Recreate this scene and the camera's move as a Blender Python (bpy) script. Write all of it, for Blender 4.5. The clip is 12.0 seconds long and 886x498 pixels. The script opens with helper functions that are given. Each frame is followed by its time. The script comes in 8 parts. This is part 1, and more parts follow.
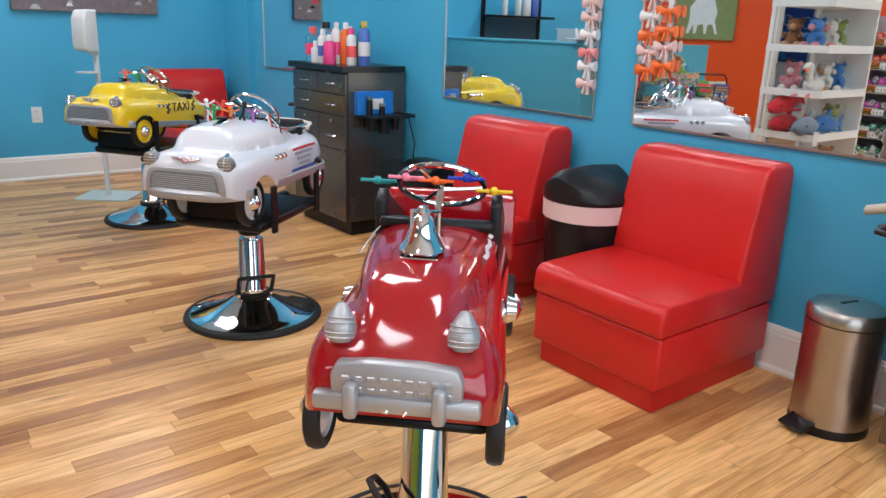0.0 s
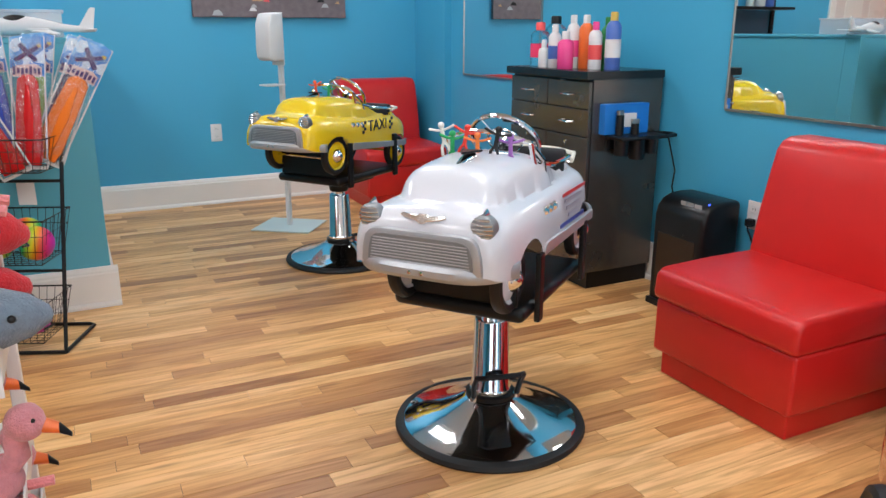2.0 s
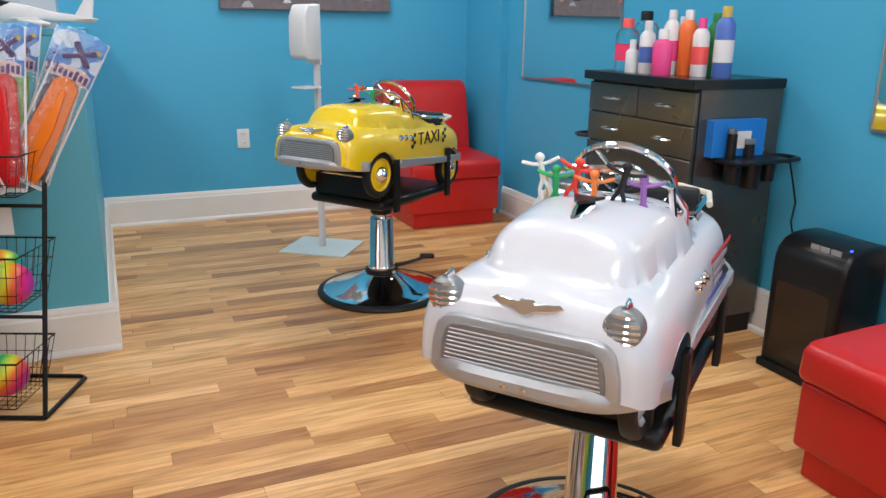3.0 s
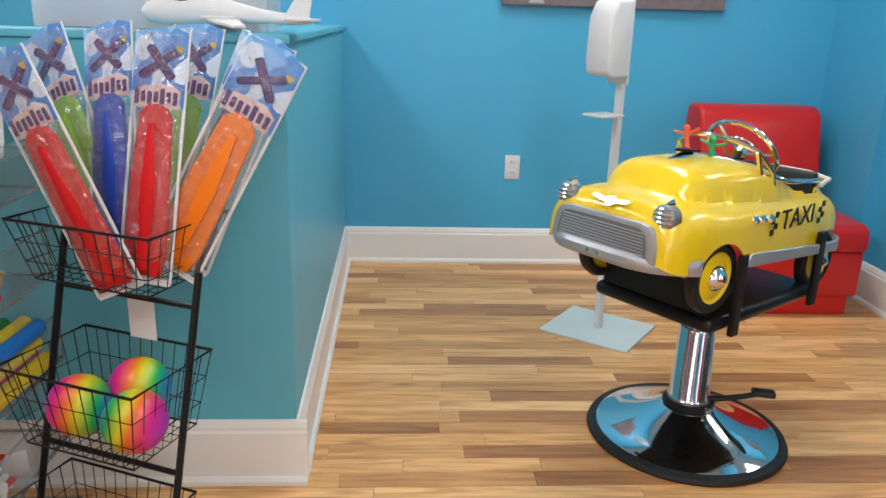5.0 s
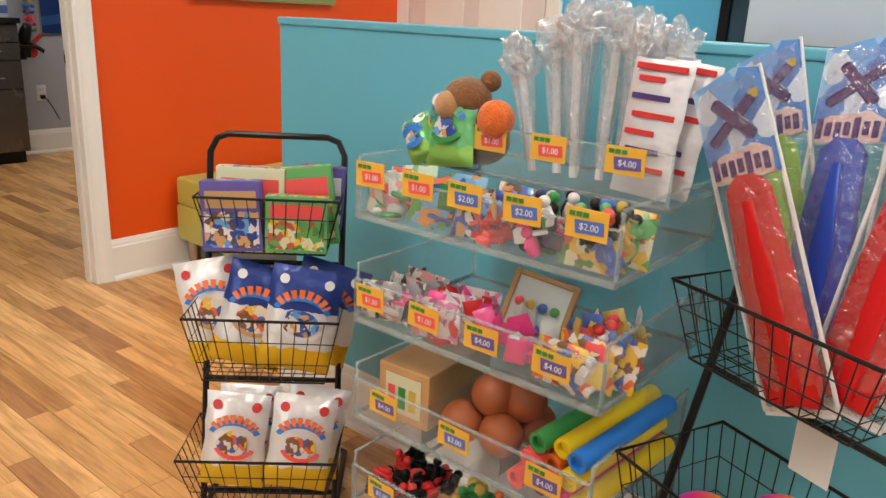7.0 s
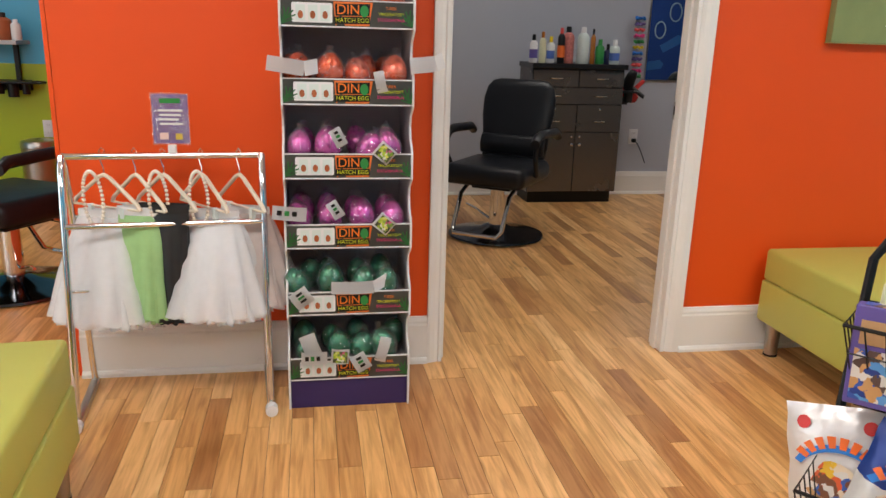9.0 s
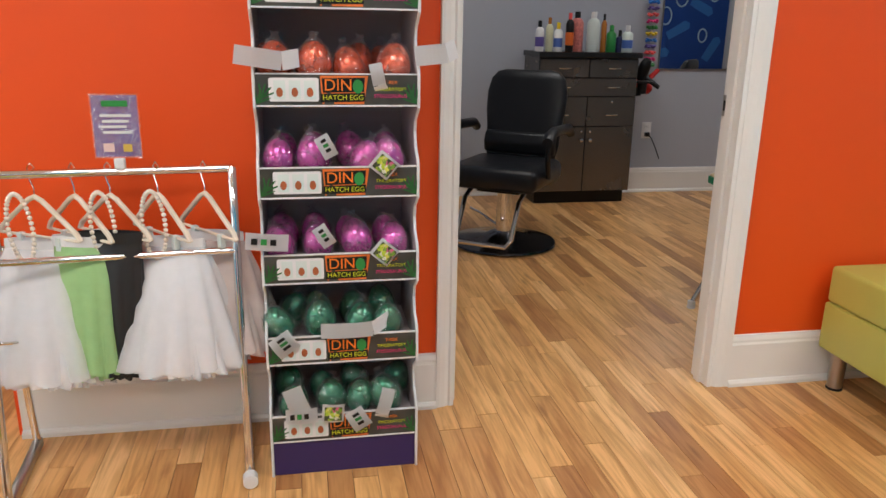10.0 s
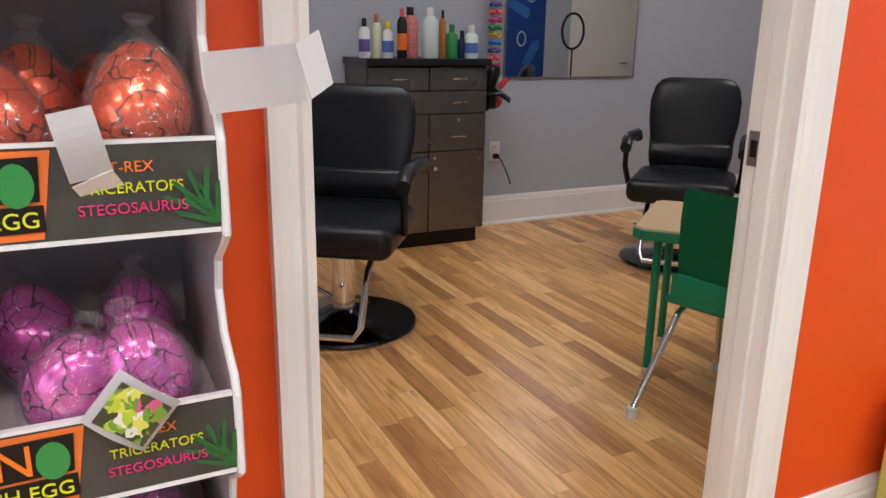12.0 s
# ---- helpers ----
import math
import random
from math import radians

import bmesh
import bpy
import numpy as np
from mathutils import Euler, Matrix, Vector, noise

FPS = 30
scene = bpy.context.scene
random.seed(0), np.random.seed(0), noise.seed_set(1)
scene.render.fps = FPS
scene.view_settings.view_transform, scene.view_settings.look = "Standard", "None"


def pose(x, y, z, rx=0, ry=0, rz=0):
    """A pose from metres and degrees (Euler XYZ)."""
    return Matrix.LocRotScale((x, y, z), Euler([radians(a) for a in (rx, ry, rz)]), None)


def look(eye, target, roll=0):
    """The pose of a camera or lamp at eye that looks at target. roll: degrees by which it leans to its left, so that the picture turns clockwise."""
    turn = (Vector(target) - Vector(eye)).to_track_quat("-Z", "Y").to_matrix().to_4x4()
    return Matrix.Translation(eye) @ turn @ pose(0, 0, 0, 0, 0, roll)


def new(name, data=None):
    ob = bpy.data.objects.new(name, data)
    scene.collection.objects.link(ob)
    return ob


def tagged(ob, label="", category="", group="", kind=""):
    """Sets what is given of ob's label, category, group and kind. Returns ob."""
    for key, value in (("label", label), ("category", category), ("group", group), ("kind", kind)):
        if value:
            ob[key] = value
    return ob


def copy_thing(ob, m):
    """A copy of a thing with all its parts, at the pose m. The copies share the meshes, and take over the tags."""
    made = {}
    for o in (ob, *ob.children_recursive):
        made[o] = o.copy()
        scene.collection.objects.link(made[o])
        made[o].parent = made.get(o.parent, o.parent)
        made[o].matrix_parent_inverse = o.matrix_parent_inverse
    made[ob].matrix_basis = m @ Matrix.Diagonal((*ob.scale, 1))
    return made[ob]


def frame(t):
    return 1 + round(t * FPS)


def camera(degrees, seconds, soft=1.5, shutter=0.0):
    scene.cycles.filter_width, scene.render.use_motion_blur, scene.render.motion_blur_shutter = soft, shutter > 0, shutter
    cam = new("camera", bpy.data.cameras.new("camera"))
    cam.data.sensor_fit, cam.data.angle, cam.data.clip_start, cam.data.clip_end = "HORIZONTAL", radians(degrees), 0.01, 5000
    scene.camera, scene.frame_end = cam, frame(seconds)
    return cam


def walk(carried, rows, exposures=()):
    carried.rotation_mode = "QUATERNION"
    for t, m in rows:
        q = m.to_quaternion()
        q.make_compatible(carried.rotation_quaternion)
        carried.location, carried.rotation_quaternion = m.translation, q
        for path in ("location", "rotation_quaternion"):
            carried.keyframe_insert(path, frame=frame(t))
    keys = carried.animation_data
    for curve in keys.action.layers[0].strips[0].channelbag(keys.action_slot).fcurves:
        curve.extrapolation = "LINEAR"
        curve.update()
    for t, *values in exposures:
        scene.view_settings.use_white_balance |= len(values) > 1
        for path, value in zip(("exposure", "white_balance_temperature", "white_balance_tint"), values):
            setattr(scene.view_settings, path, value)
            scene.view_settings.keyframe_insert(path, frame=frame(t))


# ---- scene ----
cam = camera(60.6, 12.0)
PATH = [
    (0, (1.512, 0.71, 1.209), (2.695, 2.221, 0.649), 1.9),
    (0.5, (1.577, 0.942, 1.181), (2.614, 2.554, 0.609), 1.6),
    (1, (1.65, 1.204, 1.17), (2.576, 2.879, 0.589), 1.9),
    (1.5, (1.669, 1.501, 1.163), (2.551, 3.202, 0.59), 0.7),
    (2, (1.703, 1.794, 1.154), (2.554, 3.517, 0.599), 0.0),
    (2.5, (1.786, 2.104, 1.149), (2.602, 3.844, 0.594), 0.4),
    (2.7, (1.811, 2.223, 1.14), (2.616, 3.968, 0.585), 0.5),
    (4.3, (2.059, 3.151, 1.164), (2.555, 4.995, 0.568), 2.2),
    (4.5, (2.068, 3.264, 1.162), (2.487, 5.128, 0.568), 2.2),
    (5, (2.049, 3.49, 1.171), (2.174, 5.399, 0.587), 1.7),
    (5.5, (2.025, 3.633, 1.182), (1.764, 5.53, 0.603), 1.3),
    (6, (1.97, 3.719, 1.179), (1.395, 5.543, 0.594), 2.0),
    (6.5, (1.834, 3.813, 1.164), (0.952, 5.508, 0.574), 2.8),
    (7, (1.719, 3.853, 1.147), (0.52, 5.343, 0.56), 2.8),
    (7.5, (1.623, 3.9, 1.156), (0.082, 5.034, 0.575), 2.0),
    (7.7, (1.589, 3.924, 1.163), (-0.07, 4.886, 0.596), 1.8),
    (9.3, (1.163, 3.953, 1.147), (-0.735, 4.265, 0.6), 1.5),
    (9.5, (1.083, 3.955, 1.14), (-0.813, 4.273, 0.586), 1.1),
    (10, (0.821, 3.975, 1.135), (-1.065, 4.331, 0.575), 1.0),
    (10.5, (0.537, 3.978, 1.125), (-1.331, 4.416, 0.56), 1.0),
    (11, (0.226, 3.98, 1.127), (-1.605, 4.548, 0.555), -0.1),
    (11.5, (-0.085, 4.05, 1.114), (-1.87, 4.753, 0.549), -0.2),
    (12, (-0.365, 4.145, 1.107), (-2.093, 4.995, 0.568), 0.9),
]
walk(cam, [(t, look(eye, target, roll)) for t, eye, target, roll in PATH],
     exposures=[(0.0, -0.27, 6000, 10), (2.7, -0.22, 6150, 10), (4.3, -0.08, 6250, 10), (5.0, -0.06, 6300, 10), (6.0, -0.06, 6850, 11), (7.5, 0.0, 7150, 11), (9.5, -0.08, 6500, 10), (11.0, 0.02, 6400, 11), (12.0, 0.27, 6350, 13)])

# ---- daylight and ceiling light ----
world = bpy.data.worlds.new("world")
scene.world = world
world.use_nodes = True
wn = world.node_tree.nodes
sky = wn.new("ShaderNodeTexSky")
sky.sky_type, sky.sun_disc = "NISHITA", False
sky.sun_elevation, sky.sun_rotation = radians(40), radians(200)
wn["Background"].inputs["Strength"].default_value = 0.1
world.node_tree.links.new(sky.outputs[0], wn["Background"].inputs["Color"])
sun = new("sun", bpy.data.lights.new("sun", "SUN"))
sun.data.energy, sun.data.angle, sun.data.color = 1.0, radians(6), (1, 0.96, 0.9)
sun.matrix_world = look((0, -8, 9), (1.0, 0, 0))


def area_lamp(name, m, sx, sy, watts, colour=(1, 1, 1)):
    d = bpy.data.lights.new(name, "AREA")
    d.shape, d.size, d.size_y, d.energy, d.color = "RECTANGLE", sx, sy, watts, colour
    ob = new(name, d)
    ob.matrix_world = m
    return ob


CEIL = 2.75
PANELS = [(0.6, 1.2), (2.9, 1.2), (0.6, 3.6), (2.9, 3.6), (2.9, 6.0), (0.4, 6.2), (-2.8, 5.0), (-2.8, 7.6), (-2.8, 1.6)]
for px, py in PANELS:
    area_lamp("panel_lamp", pose(px, py, CEIL - 0.03), 0.56, 1.16, 20 if px > -1 else 8.5, (1.0, 0.985, 0.965))
# daylight through the shop window behind the visitor
area_lamp("window_daylight", pose(1.4, -1.42, 1.45, 90, 0, 0), 4.6, 2.0, 65, (0.93, 0.97, 1.0))


# ---- materials ----
def principled(name):
    m = bpy.data.materials.new(name)
    m.use_nodes = True
    return m, m.node_tree, m.node_tree.nodes["Principled BSDF"]


def surface(name, c, rough=0.5, metal=0.0, var=0.08, scale=6.0, bump=0.0, bscale=120.0, spec=0.5, coat=0.0, alpha=1.0,
            trans=0.0, rvar=0.06, perobj=0.0, perisland=0.0, sheen=0.0, ior=1.45):
    """Colour with stains at one scale, grain at another, and fine relief."""
    m, nt, b = principled(name)
    n, L = nt.nodes, nt.links
    b.inputs["Metallic"].default_value = metal
    b.inputs["Specular IOR Level"].default_value = spec
    b.inputs["Coat Weight"].default_value = coat
    b.inputs["Coat Roughness"].default_value = 0.06
    b.inputs["Alpha"].default_value = alpha
    b.inputs["Transmission Weight"].default_value = trans
    b.inputs["IOR"].default_value = ior
    b.inputs["Sheen Weight"].default_value = sheen
    tc = n.new("ShaderNodeTexCoord")
    no = n.new("ShaderNodeTexNoise")
    no.inputs["Scale"].default_value, no.inputs["Detail"].default_value = scale, 5
    L.new(tc.outputs["Object"], no.inputs["Vector"])
    fine = n.new("ShaderNodeTexNoise")
    fine.inputs["Scale"].default_value, fine.inputs["Detail"].default_value = bscale, 3
    L.new(tc.outputs["Object"], fine.inputs["Vector"])
    ramp = n.new("ShaderNodeMix")
    ramp.data_type = "RGBA"
    ramp.inputs["A"].default_value = (*[max(0, v * (1 - var)) for v in c], 1)
    ramp.inputs["B"].default_value = (*[min(1, v * (1 + var)) for v in c], 1)
    L.new(no.outputs[0], ramp.inputs["Factor"])
    col = ramp.outputs["Result"]
    if perobj or perisland:
        src = n.new("ShaderNodeObjectInfo").outputs["Random"] if perobj else n.new("ShaderNodeNewGeometry").outputs["Random Per Island"]
        mr = n.new("ShaderNodeMapRange")
        amt = perobj or perisland
        mr.inputs["To Min"].default_value, mr.inputs["To Max"].default_value = 1 - amt, 1 + amt
        L.new(src, mr.inputs["Value"])
        hs = n.new("ShaderNodeHueSaturation")
        L.new(col, hs.inputs["Color"])
        L.new(mr.outputs[0], hs.inputs["Value"])
        col = hs.outputs[0]
    L.new(col, b.inputs["Base Color"])
    rr = n.new("ShaderNodeMapRange")
    rr.inputs["To Min"].default_value, rr.inputs["To Max"].default_value = max(0.01, rough - rvar), min(1, rough + rvar)
    L.new(no.outputs[0], rr.inputs["Value"])
    L.new(rr.outputs[0], b.inputs["Roughness"])
    if bump:
        bp = n.new("ShaderNodeBump")
        bp.inputs["Strength"].default_value, bp.inputs["Distance"].default_value = bump, 0.004
        L.new(fine.outputs[0], bp.inputs["Height"])
        L.new(bp.outputs[0], b.inputs["Normal"])
    return m


def wood_floor(name, islands):
    m, nt, b = principled(name)
    n, L = nt.nodes, nt.links
    tc = n.new("ShaderNodeTexCoord")
    geo = n.new("ShaderNodeNewGeometry")
    rnd = geo.outputs["Random Per Island"] if islands else n.new("ShaderNodeObjectInfo").outputs["Random"]
    off = n.new("ShaderNodeVectorMath")
    off.operation = "MULTIPLY_ADD"
    L.new(geo.outputs["Position"], off.inputs[0])
    off.inputs[1].default_value = (1.6, 16, 1)
    comb = n.new("ShaderNodeCombineXYZ")
    sc = n.new("ShaderNodeMath")
    sc.operation = "MULTIPLY"
    sc.inputs[1].default_value = 37.0
    L.new(rnd, sc.inputs[0])
    L.new(sc.outputs[0], comb.inputs[0])
    L.new(sc.outputs[0], comb.inputs[2])
    L.new(comb.outputs[0], off.inputs[2])
    grain = n.new("ShaderNodeTexNoise")
    grain.inputs["Scale"].default_value, grain.inputs["Detail"].default_value, grain.inputs["Distortion"].default_value = 1.7, 6, 1.2
    L.new(off.outputs[0], grain.inputs["Vector"])
    tone = n.new("ShaderNodeValToRGB")
    e = tone.color_ramp.elements
    e[0].position, e[0].color = 0.0, (0.43, 0.20, 0.073, 1)
    e[1].position, e[1].color = 1.0, (0.90, 0.575, 0.265, 1)
    for at, c in ((0.16, (0.55, 0.275, 0.10)), (0.32, (0.70, 0.385, 0.145)), (0.70, (0.82, 0.475, 0.185))):
        e.new(at).color = (*c, 1)
    L.new(rnd, tone.inputs["Fac"])
    gr = n.new("ShaderNodeValToRGB")
    g = gr.color_ramp.elements
    g[0].position, g[0].color = 0.34, (0.70, 0.58, 0.46, 1)
    g[1].position, g[1].color = 0.58, (1.06, 1.05, 1.04, 1)
    L.new(grain.outputs[0], gr.inputs["Fac"])
    mul = n.new("ShaderNodeMix")
    mul.data_type, mul.blend_type = "RGBA", "MULTIPLY"
    mul.inputs["Factor"].default_value = 0.85
    L.new(tone.outputs[0], mul.inputs["A"])
    L.new(gr.outputs[0], mul.inputs["B"])
    # fine streaks and scattered dark knots
    off2 = n.new("ShaderNodeVectorMath")
    off2.operation = "MULTIPLY_ADD"
    off2.inputs[1].default_value = (5, 95, 1)
    L.new(geo.outputs["Position"], off2.inputs[0])
    L.new(comb.outputs[0], off2.inputs[2])
    streak = n.new("ShaderNodeTexNoise")
    streak.inputs["Scale"].default_value, streak.inputs["Detail"].default_value = 1.0, 4
    L.new(off2.outputs[0], streak.inputs["Vector"])
    off3 = n.new("ShaderNodeVectorMath")
    off3.operation = "MULTIPLY_ADD"
    off3.inputs[1].default_value = (2.6, 13, 1)
    L.new(geo.outputs["Position"], off3.inputs[0])
    L.new(comb.outputs[0], off3.inputs[2])
    knot = n.new("ShaderNodeTexVoronoi")
    knot.inputs["Scale"].default_value = 1.0
    L.new(off3.outputs[0], knot.inputs["Vector"])
    sr, kr = n.new("ShaderNodeValToRGB"), n.new("ShaderNodeValToRGB")
    sr.color_ramp.elements[0].position, sr.color_ramp.elements[0].color = 0.36, (0.80, 0.74, 0.68, 1)
    sr.color_ramp.elements[1].position, sr.color_ramp.elements[1].color = 0.52, (1.0, 1.0, 1.0, 1)
    kr.color_ramp.elements[0].position, kr.color_ramp.elements[0].color = 0.03, (0.42, 0.32, 0.24, 1)
    kr.color_ramp.elements[1].position, kr.color_ramp.elements[1].color = 0.16, (1.0, 1.0, 1.0, 1)
    L.new(streak.outputs[0], sr.inputs["Fac"])
    L.new(knot.outputs["Distance"], kr.inputs["Fac"])
    col = mul.outputs["Result"]
    for src, f in ((sr, 0.8), (kr, 0.7)):
        mm = n.new("ShaderNodeMix")
        mm.data_type, mm.blend_type = "RGBA", "MULTIPLY"
        mm.inputs["Factor"].default_value = f
        L.new(col, mm.inputs["A"])
        L.new(src.outputs[0], mm.inputs["B"])
        col = mm.outputs["Result"]
    L.new(col, b.inputs["Base Color"])
    rr = n.new("ShaderNodeMapRange")
    rr.inputs["To Min"].default_value, rr.inputs["To Max"].default_value = 0.40, 0.28
    L.new(grain.outputs[0], rr.inputs["Value"])
    L.new(rr.outputs[0], b.inputs["Roughness"])
    bp = n.new("ShaderNodeBump")
    bp.inputs["Strength"].default_value, bp.inputs["Distance"].default_value = 0.12, 0.002
    L.new(grain.outputs[0], bp.inputs["Height"])
    L.new(bp.outputs[0], b.inputs["Normal"])
    return m


def clear_film(name, tint, low, high, scale, rough=0.12, haze=0.0):
    """Thin crumpled plastic film: see-through, with sharp gloss on its creases."""
    m = bpy.data.materials.new(name)
    m.use_nodes = True
    n, L = m.node_tree.nodes, m.node_tree.links
    n.remove(n["Principled BSDF"])
    tc = n.new("ShaderNodeTexCoord")
    big, fine = n.new("ShaderNodeTexNoise"), n.new("ShaderNodeTexVoronoi")
    big.inputs["Scale"].default_value, big.inputs["Detail"].default_value, big.inputs["Distortion"].default_value = scale, 3, 1.5
    fine.inputs["Scale"].default_value = scale * 1.7
    ad = n.new("ShaderNodeMath")
    L.new(tc.outputs["Object"], big.inputs["Vector"])
    L.new(tc.outputs["Object"], fine.inputs["Vector"])
    L.new(big.outputs[0], ad.inputs[0])
    half = n.new("ShaderNodeMath")
    half.operation = "MULTIPLY"
    half.inputs[1].default_value = 0.3
    L.new(fine.outputs["Distance"], half.inputs[0])
    L.new(half.outputs[0], ad.inputs[1])
    bp = n.new("ShaderNodeBump")
    bp.inputs["Strength"].default_value, bp.inputs["Distance"].default_value = 0.9, 0.02
    L.new(ad.outputs[0], bp.inputs["Height"])
    gl, tr, mx = n.new("ShaderNodeBsdfGlossy"), n.new("ShaderNodeBsdfTransparent"), n.new("ShaderNodeMixShader")
    gl.inputs["Color"].default_value, gl.inputs["Roughness"].default_value = (1, 1, 1, 1), rough
    tr.inputs["Color"].default_value = (*tint, 1)
    L.new(bp.outputs[0], gl.inputs["Normal"])
    lw, mr = n.new("ShaderNodeLayerWeight"), n.new("ShaderNodeMapRange")
    lw.inputs["Blend"].default_value = 0.35
    L.new(bp.outputs[0], lw.inputs["Normal"])
    mr.inputs["To Min"].default_value, mr.inputs["To Max"].default_value = low, high
    L.new(lw.outputs["Facing"], mr.inputs["Value"])
    L.new(mr.outputs[0], mx.inputs[0])
    L.new(tr.outputs[0], mx.inputs[1])
    L.new(gl.outputs[0], mx.inputs[2])
    last = mx.outputs[0]
    if haze:
        df, m2 = n.new("ShaderNodeBsdfDiffuse"), n.new("ShaderNodeMixShader")
        df.inputs["Color"].default_value = (0.85, 0.87, 0.9, 1)
        m2.inputs[0].default_value = haze
        L.new(last, m2.inputs[1])
        L.new(df.outputs[0], m2.inputs[2])
        last = m2.outputs[0]
    L.new(last, n["Material Output"].inputs[0])
    return m


def picture_print(name, colours, scale, rough=0.3):
    """Busy printed artwork: irregular patches of a few ink colours with fine speckle."""
    m, nt, b = principled(name)
    n, L = nt.nodes, nt.links
    tc = n.new("ShaderNodeTexCoord")
    warp = n.new("ShaderNodeTexNoise")
    warp.inputs["Scale"].default_value = scale * 0.7
    L.new(tc.outputs["Object"], warp.inputs["Vector"])
    mx = n.new("ShaderNodeMix")
    mx.data_type = "RGBA"
    mx.inputs["Factor"].default_value = 0.03
    L.new(tc.outputs["Object"], mx.inputs["A"])
    L.new(warp.outputs["Color"], mx.inputs["B"])
    vo = n.new("ShaderNodeTexVoronoi")
    vo.inputs["Scale"].default_value = scale
    L.new(mx.outputs["Result"], vo.inputs["Vector"])
    sep = n.new("ShaderNodeSeparateColor")
    L.new(vo.outputs["Color"], sep.inputs[0])
    cr = n.new("ShaderNodeValToRGB")
    cr.color_ramp.interpolation = "CONSTANT"
    e = cr.color_ramp.elements
    e[0].position, e[0].color = 0.0, (*colours[0], 1)
    e[1].position, e[1].color = 1.0 - 1.0 / len(colours), (*colours[-1], 1)
    for k, c in enumerate(colours[1:-1]):
        e.new((k + 1) / len(colours)).color = (*c, 1)
    L.new(sep.outputs[0], cr.inputs["Fac"])
    L.new(cr.outputs[0], b.inputs["Base Color"])
    b.inputs["Roughness"].default_value = rough
    return m


def glowing(name, c, strength):
    m = bpy.data.materials.new(name)
    m.use_nodes = True
    nt = m.node_tree
    nt.nodes.remove(nt.nodes["Principled BSDF"])
    e = nt.nodes.new("ShaderNodeEmission")
    e.inputs[0].default_value, e.inputs[1].default_value = (*c, 1), strength
    nt.links.new(e.outputs[0], nt.nodes["Material Output"].inputs[0])
    return m


M = {}
M["blue"] = surface("blue_wall_paint", (0.07, 0.39, 0.62), 0.42, var=0.05, scale=1.5, bump=0.08, bscale=260)
M["orange"] = surface("orange_wall_paint", (0.80, 0.085, 0.008), 0.45, var=0.05, scale=1.5, bump=0.08, bscale=260)
M["grey"] = surface("grey_wall_paint", (0.41, 0.435, 0.50), 0.5, var=0.04, scale=1.5, bump=0.08, bscale=260)
M["lime"] = surface("lime_wall_paint", (0.35, 0.48, 0.02), 0.45, var=0.05, scale=1.5, bump=0.08, bscale=260)
M["trim"] = surface("white_trim_paint", (0.82, 0.80, 0.765), 0.30, var=0.04, scale=5, bump=0.03)
M["ceiling"] = surface("ceiling_paint", (0.8, 0.8, 0.78), 0.8, var=0.03)
M["red_vinyl"] = surface("red_vinyl", (0.56, 0.014, 0.012), 0.34, var=0.08, scale=9, bump=0.10, bscale=420, rvar=0.08)
M["lime_vinyl"] = surface("lime_vinyl", (0.50, 0.52, 0.12), 0.42, var=0.06, scale=9, bump=0.10, bscale=420)
M["black_vinyl"] = surface("black_vinyl", (0.009, 0.010, 0.013), 0.36, var=0.2, scale=9, bump=0.12, bscale=420, spec=0.38)
M["chrome"] = surface("chrome", (0.78, 0.79, 0.80), 0.07, 1.0, var=0.04, rvar=0.03)
M["steel"] = surface("brushed_steel", (0.46, 0.43, 0.40), 0.32, 1.0, var=0.12, scale=14, rvar=0.08)
M["mirror"] = surface("mirror_silver", (0.86, 0.90, 0.90), 0.012, 1.0, var=0.01, rvar=0.004)
M["black"] = surface("black_paint", (0.008, 0.008, 0.009), 0.34, var=0.25, scale=20, bump=0.05, spec=0.32)
M["rubber"] = surface("black_rubber", (0.010, 0.010, 0.011), 0.55, var=0.25, scale=25, bump=0.1)
M["red_paint"] = surface("red_enamel", (0.34, 0.004, 0.009), 0.12, var=0.08, scale=4, coat=0.9)
M["white_paint"] = surface("white_enamel", (0.64, 0.65, 0.70), 0.25, var=0.04, scale=4, coat=0.5)
M["yellow_paint"] = surface("yellow_enamel", (0.80, 0.56, 0.008), 0.25, var=0.05, scale=4, coat=0.5)
M["silver"] = surface("silver_paint", (0.42, 0.43, 0.45), 0.42, 0.55, var=0.1, scale=16, bump=0.05)
M["graphite"] = surface("graphite_laminate", (0.155, 0.135, 0.12), 0.26, 0.75, var=0.12, scale=6, rvar=0.05)
M["black_top"] = surface("black_laminate", (0.010, 0.010, 0.011), 0.25, var=0.3, scale=60)
M["grille_dark"] = surface("grille_dark", (0.26, 0.27, 0.28), 0.4, 0.6)
M["white_plastic"] = surface("white_plastic", (0.72, 0.72, 0.73), 0.4, var=0.04)
M["black_plastic"] = surface("black_plastic", (0.009, 0.009, 0.010), 0.30, var=0.2, scale=18, bump=0.05, spec=0.35)
M["glow"] = glowing("lamp_diffuser", (1.0, 0.97, 0.92), 6.0)
M["floor_piece"] = wood_floor("oak_plank", False)
M["floor_joined"] = wood_floor("oak_planks", True)
M["underlay"] = surface("dark_joint", (0.10, 0.05, 0.025), 0.7)


